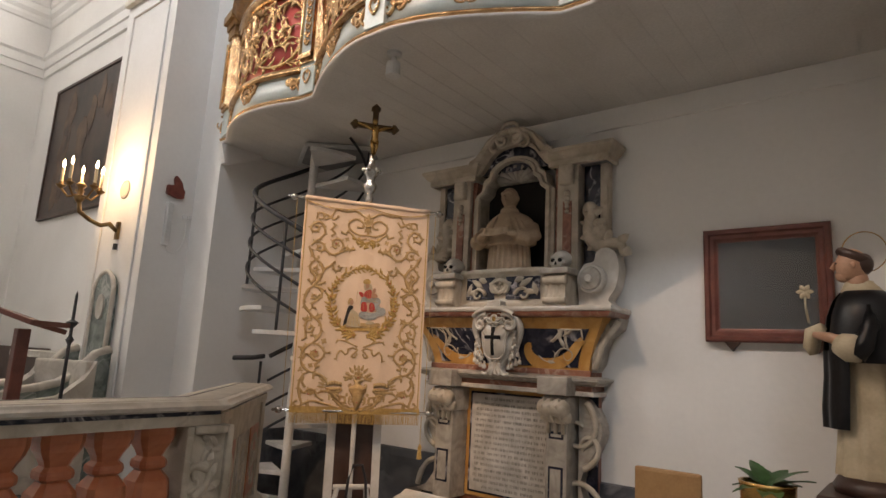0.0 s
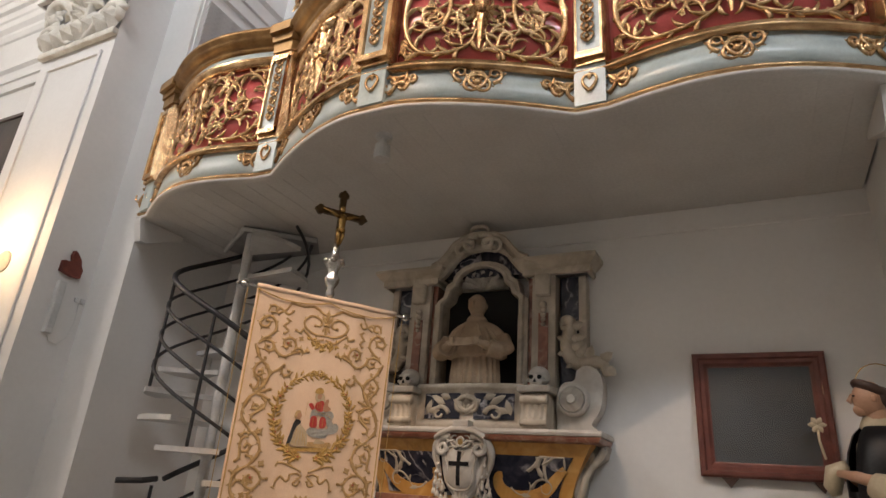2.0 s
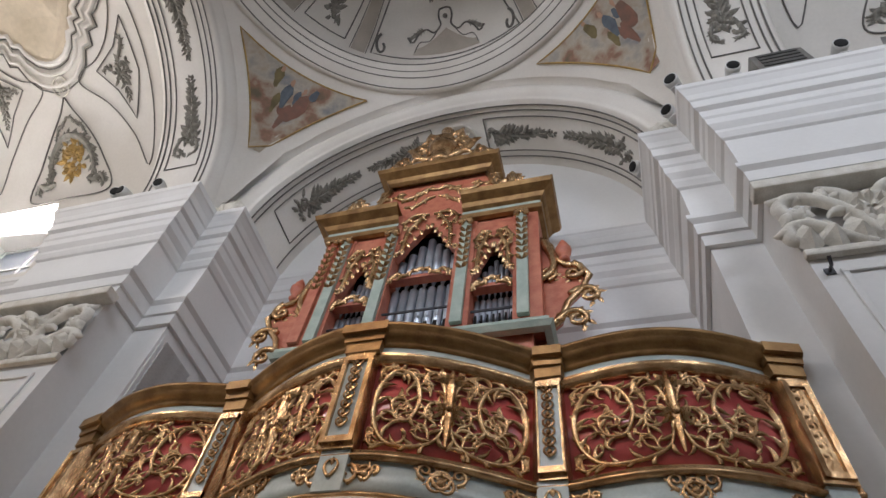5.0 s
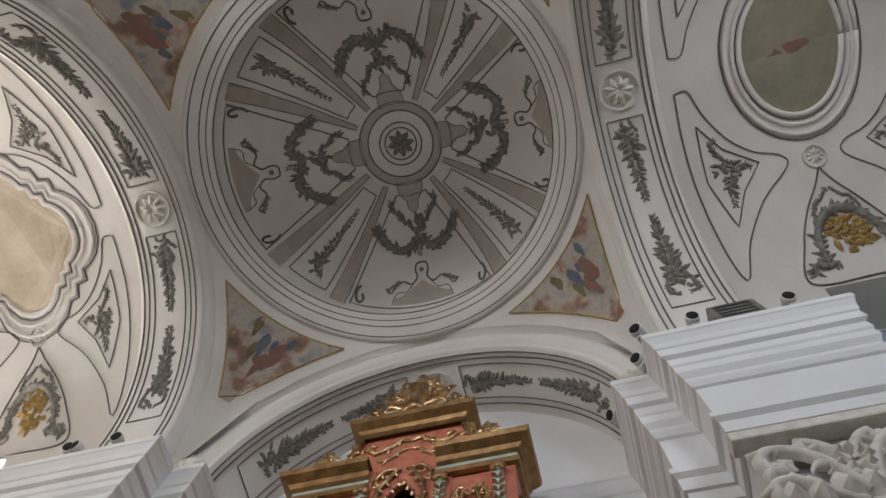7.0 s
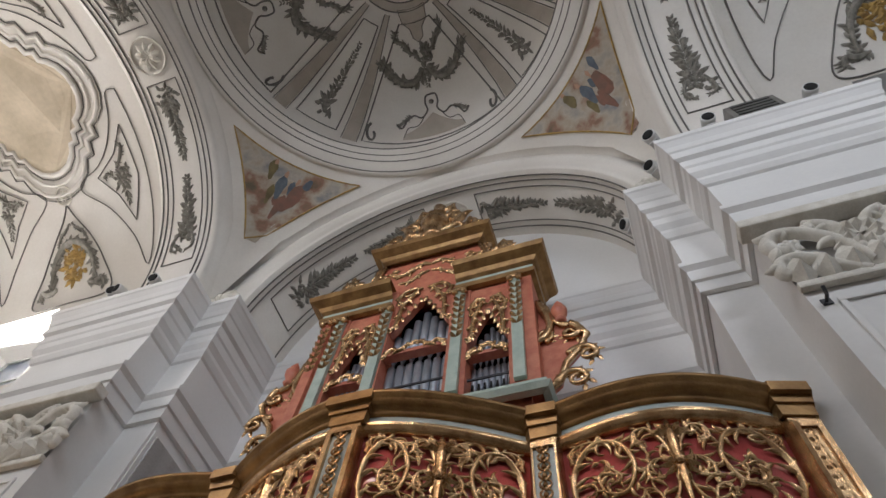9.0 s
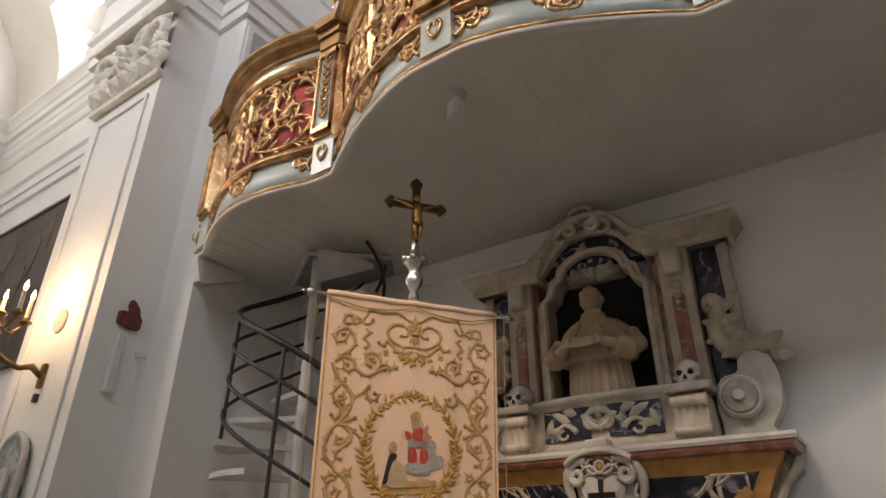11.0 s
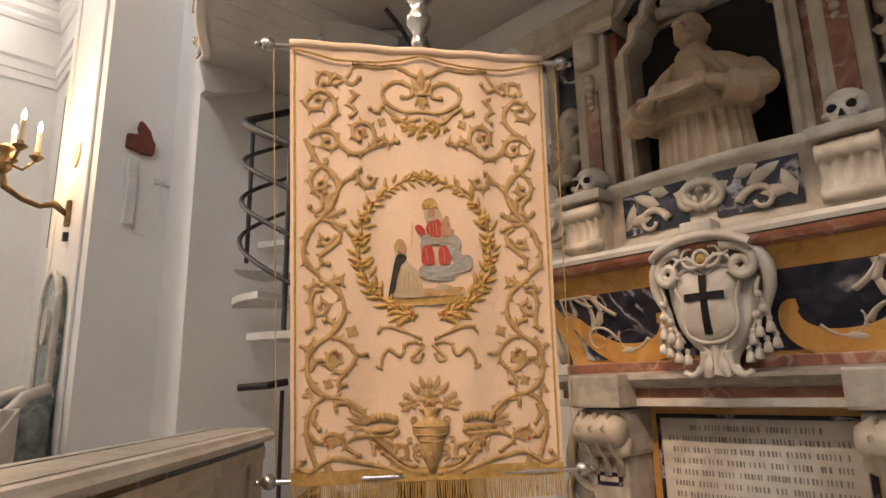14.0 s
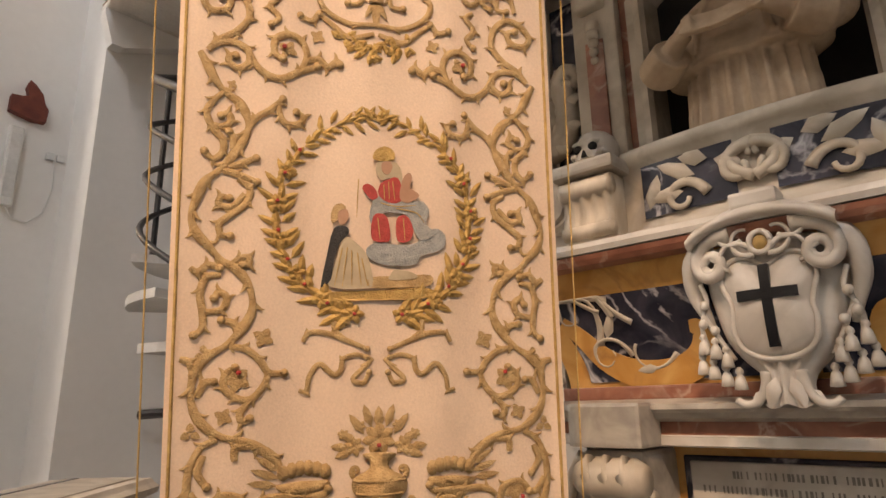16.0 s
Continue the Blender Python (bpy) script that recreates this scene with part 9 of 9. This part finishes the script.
# vault panels over chancel and nave
for tag, xm, half, shape in (("chancel", -8.75, 1.75, "quatrefoil"), ("nave", 3.35, 1.75, "oval")):
    pl = lambda u, v, w, xm=xm: vault_pt(xm + u, math.pi / 2 - v / 3.2, w + 0.01)
    lines, orn, och, orn_pale = bmesh.new(), bmesh.new(), bmesh.new(), bmesh.new()
    if shape == "oval":
        ring_ = lambda k_: [(k_ * 0.66 * math.cos(6.283 * i / 32), k_ * 0.86 * math.sin(6.283 * i / 32)) for i in range(32)]
    else:
        quad_ = [(0.98, 0.0), (0.96, 0.16), (0.89, 0.30), (0.78, 0.40), (0.70, 0.44), (0.70, 0.56), (0.58, 0.58), (0.56, 0.72), (0.46, 0.74), (0.40, 0.88), (0.26, 1.02), (0.10, 1.08)]
        lobes_ = quad_ + [(0.0, 1.09)] + [(-a_, b_) for a_, b_ in reversed(quad_)]
        lobes_ += [(a_, -b_) for a_, b_ in reversed(lobes_[1:-1])]
        ring_ = lambda k_: [(k_ * a_, k_ * b_) for a_, b_ in lobes_]
    bm = bmesh.new()
    plate(bm, ring_(1.0), lambda u, v, w: pl(u, v, w), 0.006)
    pf = structure("painting_vault_" + tag, bm, FRESN if shape == "oval" else FRESCO, "pale fresco of clouds and figures in a shaped frame", "fresco")
    for m_, du, dv, s_ in ((FRESB, -0.1, -0.25, 0.13), (FRESR, 0.08, 0.05, 0.17), (FRESG, -0.2, 0.1, 0.10), (FRESR, 0.25, -0.15, 0.07)):
        b2_ = bmesh.new()
        plate(b2_, [(du + s_ * math.cos(6.283 * i / 12) * (1 + 0.3 * math.sin(3 * i)), dv + s_ * 1.1 * math.sin(6.283 * i / 12) * (1 + 0.3 * math.cos(2 * i))) for i in range(12)], lambda u, v, w: pl(u, v, 0.010 + w), 0.003)
        part("painted_figure", b2_, m_, pf)
    mould = bmesh.new()
    for k_, r_ in ((1.03, 0.045), (1.18, 0.03), (1.34, 0.035)):
        outline(mould, pl, ring_(k_), r_)
    structure("trim_vault_%s_frame" % tag, mould, VAULTP, "raised plaster frame round the vault painting", "moulding", True)
    outline(lines, pl, ring_(1.10), 0.010)
    outline(lines, pl, ring_(1.42), 0.012)
    for su in (-1, 1):
        for sv in (-1, 1):
            f = lambda u, v, w: pl(su * u, sv * v, w)
            tube(lines, [f(a_, b_, 0.004) for a_, b_ in flow([(1.62, 0.24), (1.64, 1.2), (1.58, 2.2), (1.45, 3.0), (1.20, 2.45), (0.82, 1.9), (0.38, 1.52), (0.44, 1.34), (0.76, 1.22), (1.06, 0.96), (1.30, 0.58), (1.44, 0.24), (1.62, 0.24)], 4)], 0.010, 5)
            outline(lines, f, [(1.42, 0.72), (1.14, 1.10), (0.72, 1.38), (1.02, 1.72), (1.26, 2.2), (1.46, 1.5)], 0.010)
            cluster(orn, f, 1.14, 1.42, 0.15, 0.16, 30, 0.11)
            garland(orn, f, 1.16, 1.52, math.pi / 2 - 0.1, 0.42, 0.12, 10)
            swag(orn, f, [(1.10, 1.32), (1.22, 1.18), (1.30, 1.02), (1.24, 0.96)], 0.07)
            swag(orn, f, [(1.00, 1.42), (0.90, 1.36), (0.84, 1.42)], 0.06)
        f = lambda u, v, w: pl(u, su * v, w)
        soft(lines, f, [(0.0, 1.62), (0.12, 1.85), (0.36, 2.2), (0.58, 2.65), (0.75, 3.25), (0, 3.3), (-0.75, 3.25), (-0.58, 2.65), (-0.36, 2.2), (-0.12, 1.85)])
        cluster(och, f, 0, 2.62, 0.22, 0.24, 50, 0.17)
        rosette(orn_pale, lambda u, v, w: f(u, v + 1.47, w), 0.15)
        swag(orn, f, [(-0.42, 2.98), (-0.38, 2.60), (-0.22, 2.34), (0, 2.24), (0.22, 2.34), (0.38, 2.60), (0.42, 2.98)], 0.16)
        for hand in (-1, 1):
            g = lambda u, v, w: f(hand * u, v, w)
            swag(orn, g, [(0.30, 3.0), (0.46, 3.05), (0.58, 3.0), (0.64, 3.14)], 0.12)
            swag(orn, g, [(0.02, 1.92), (0.14, 2.06), (0.22, 2.10), (0.30, 2.28)], 0.06)
    structure("trim_vault_%s_lines" % tag, lines, LINE, "dark outline mouldings on the vault", "moulding")
    structure("trim_vault_%s_ornament" % tag, orn, ORN, "grey-green stucco foliage on the vault", "stucco ornament")
    structure("trim_vault_%s_rosettes" % tag, orn_pale, STUCCO, "pale stucco rosettes on the vault", "rosette")
    structure("trim_vault_%s_ochre" % tag, och, OCHRE, "ochre stucco tufts on the vault", "stucco ornament")


# ---- lamps and a grille on the cornices ----
def cornice_lamp(x, y, aim):
    c = thing("cornice_spotlight", "small white spotlight with black lens on the cornice", "spotlight", "cornice spotlights", at=pose(x, y, HC + 0.012, 0, 0, aim))
    part("foot", box(bmesh.new(), -0.05, 0.05, -0.05, 0.05, 0, 0.02, 0.004), STEPW, c)
    part("yoke", tube(bmesh.new(), [(0, 0, 0.02), (0, 0.0, 0.12)], 0.012, 8), STEPW, c)
    h = part("housing", lathe(bmesh.new(), [(0.035, -0.10), (0.06, -0.06), (0.075, 0.06), (0.075, 0.10), (0.06, 0.10), (0.058, 0.07), (0.0, 0.065)], (0, 0, 0), 16), PLASTIC, c, "white housing", True)
    part("lens", lathe(bmesh.new(), [(0.062, 0.085), (0.062, 0.104), (0.045, 0.108), (0.0, 0.11)], (0, 0, 0), 16), BLACK, h, "black lens", True)
    h.matrix_basis = pose(0, 0, 0.16, 108, 0, 0)
    return c


for x, y, aim in ((-6.03, 2.41, 10), (-6.55, 2.41, -10), (-6.68, 2.41, 20), (1.68, 2.40, 0), (0.70, 2.40, 0), (0.14, 2.40, -30), (0.10, 2.72, -40), (-0.27, 3.3, -60)):
    cornice_lamp(x, y, aim)
for x in (0.2, -3.4):
    cornice_lamp(x, -2.75, 180).location.z = 7.9
lg = tagged(structure("cornice_south", box(bmesh.new(), XW, XE, -3.7, -2.55, 7.6, 7.9, 0.02), PLASTER, "plain plaster ledge on the south side", "cornice"))
gr = thing("grille_unit", "grey louvred metal box on the cornice", "vent unit")
gx0, gx1, gy, gz = 0.92, 1.42, 2.365, HC + 0.012
part("casing", box(bmesh.new(), gx0, gx1, gy, gy + 0.16, gz, gz + 0.40, 0.01), mat("dull_grey_metal", (0.24, 0.23, 0.21), (0.16, 0.15, 0.14), 0.5, metal=0.4, scale=8), gr)
for k in range(4):
    part("louvre", box(bmesh.new(), gx0 + 0.06, gx1 - 0.06, gy - 0.012, gy, gz + 0.06 + k * 0.085, gz + 0.115 + k * 0.085, 0.004), mat("dark_louvre", (0.10, 0.095, 0.09), (0.06, 0.06, 0.055), 0.5) if k == 0 else bpy.data.materials["dark_louvre"], gr)

hk = thing("wall_hook", "small dark iron hook on the pilaster below the capital", "hook")
part("hook_plate", box(bmesh.new(), 0.44, 0.50, YA - 0.012, YA - 0.001, 5.02, 5.08, 0.003), IRON, hk)
part("hook_arm", tube(bmesh.new(), [(0.47, YA - 0.01, 5.05), (0.47, YA - 0.07, 5.04), (0.47, YA - 0.10, 5.09)], 0.012, 7), IRON, hk)
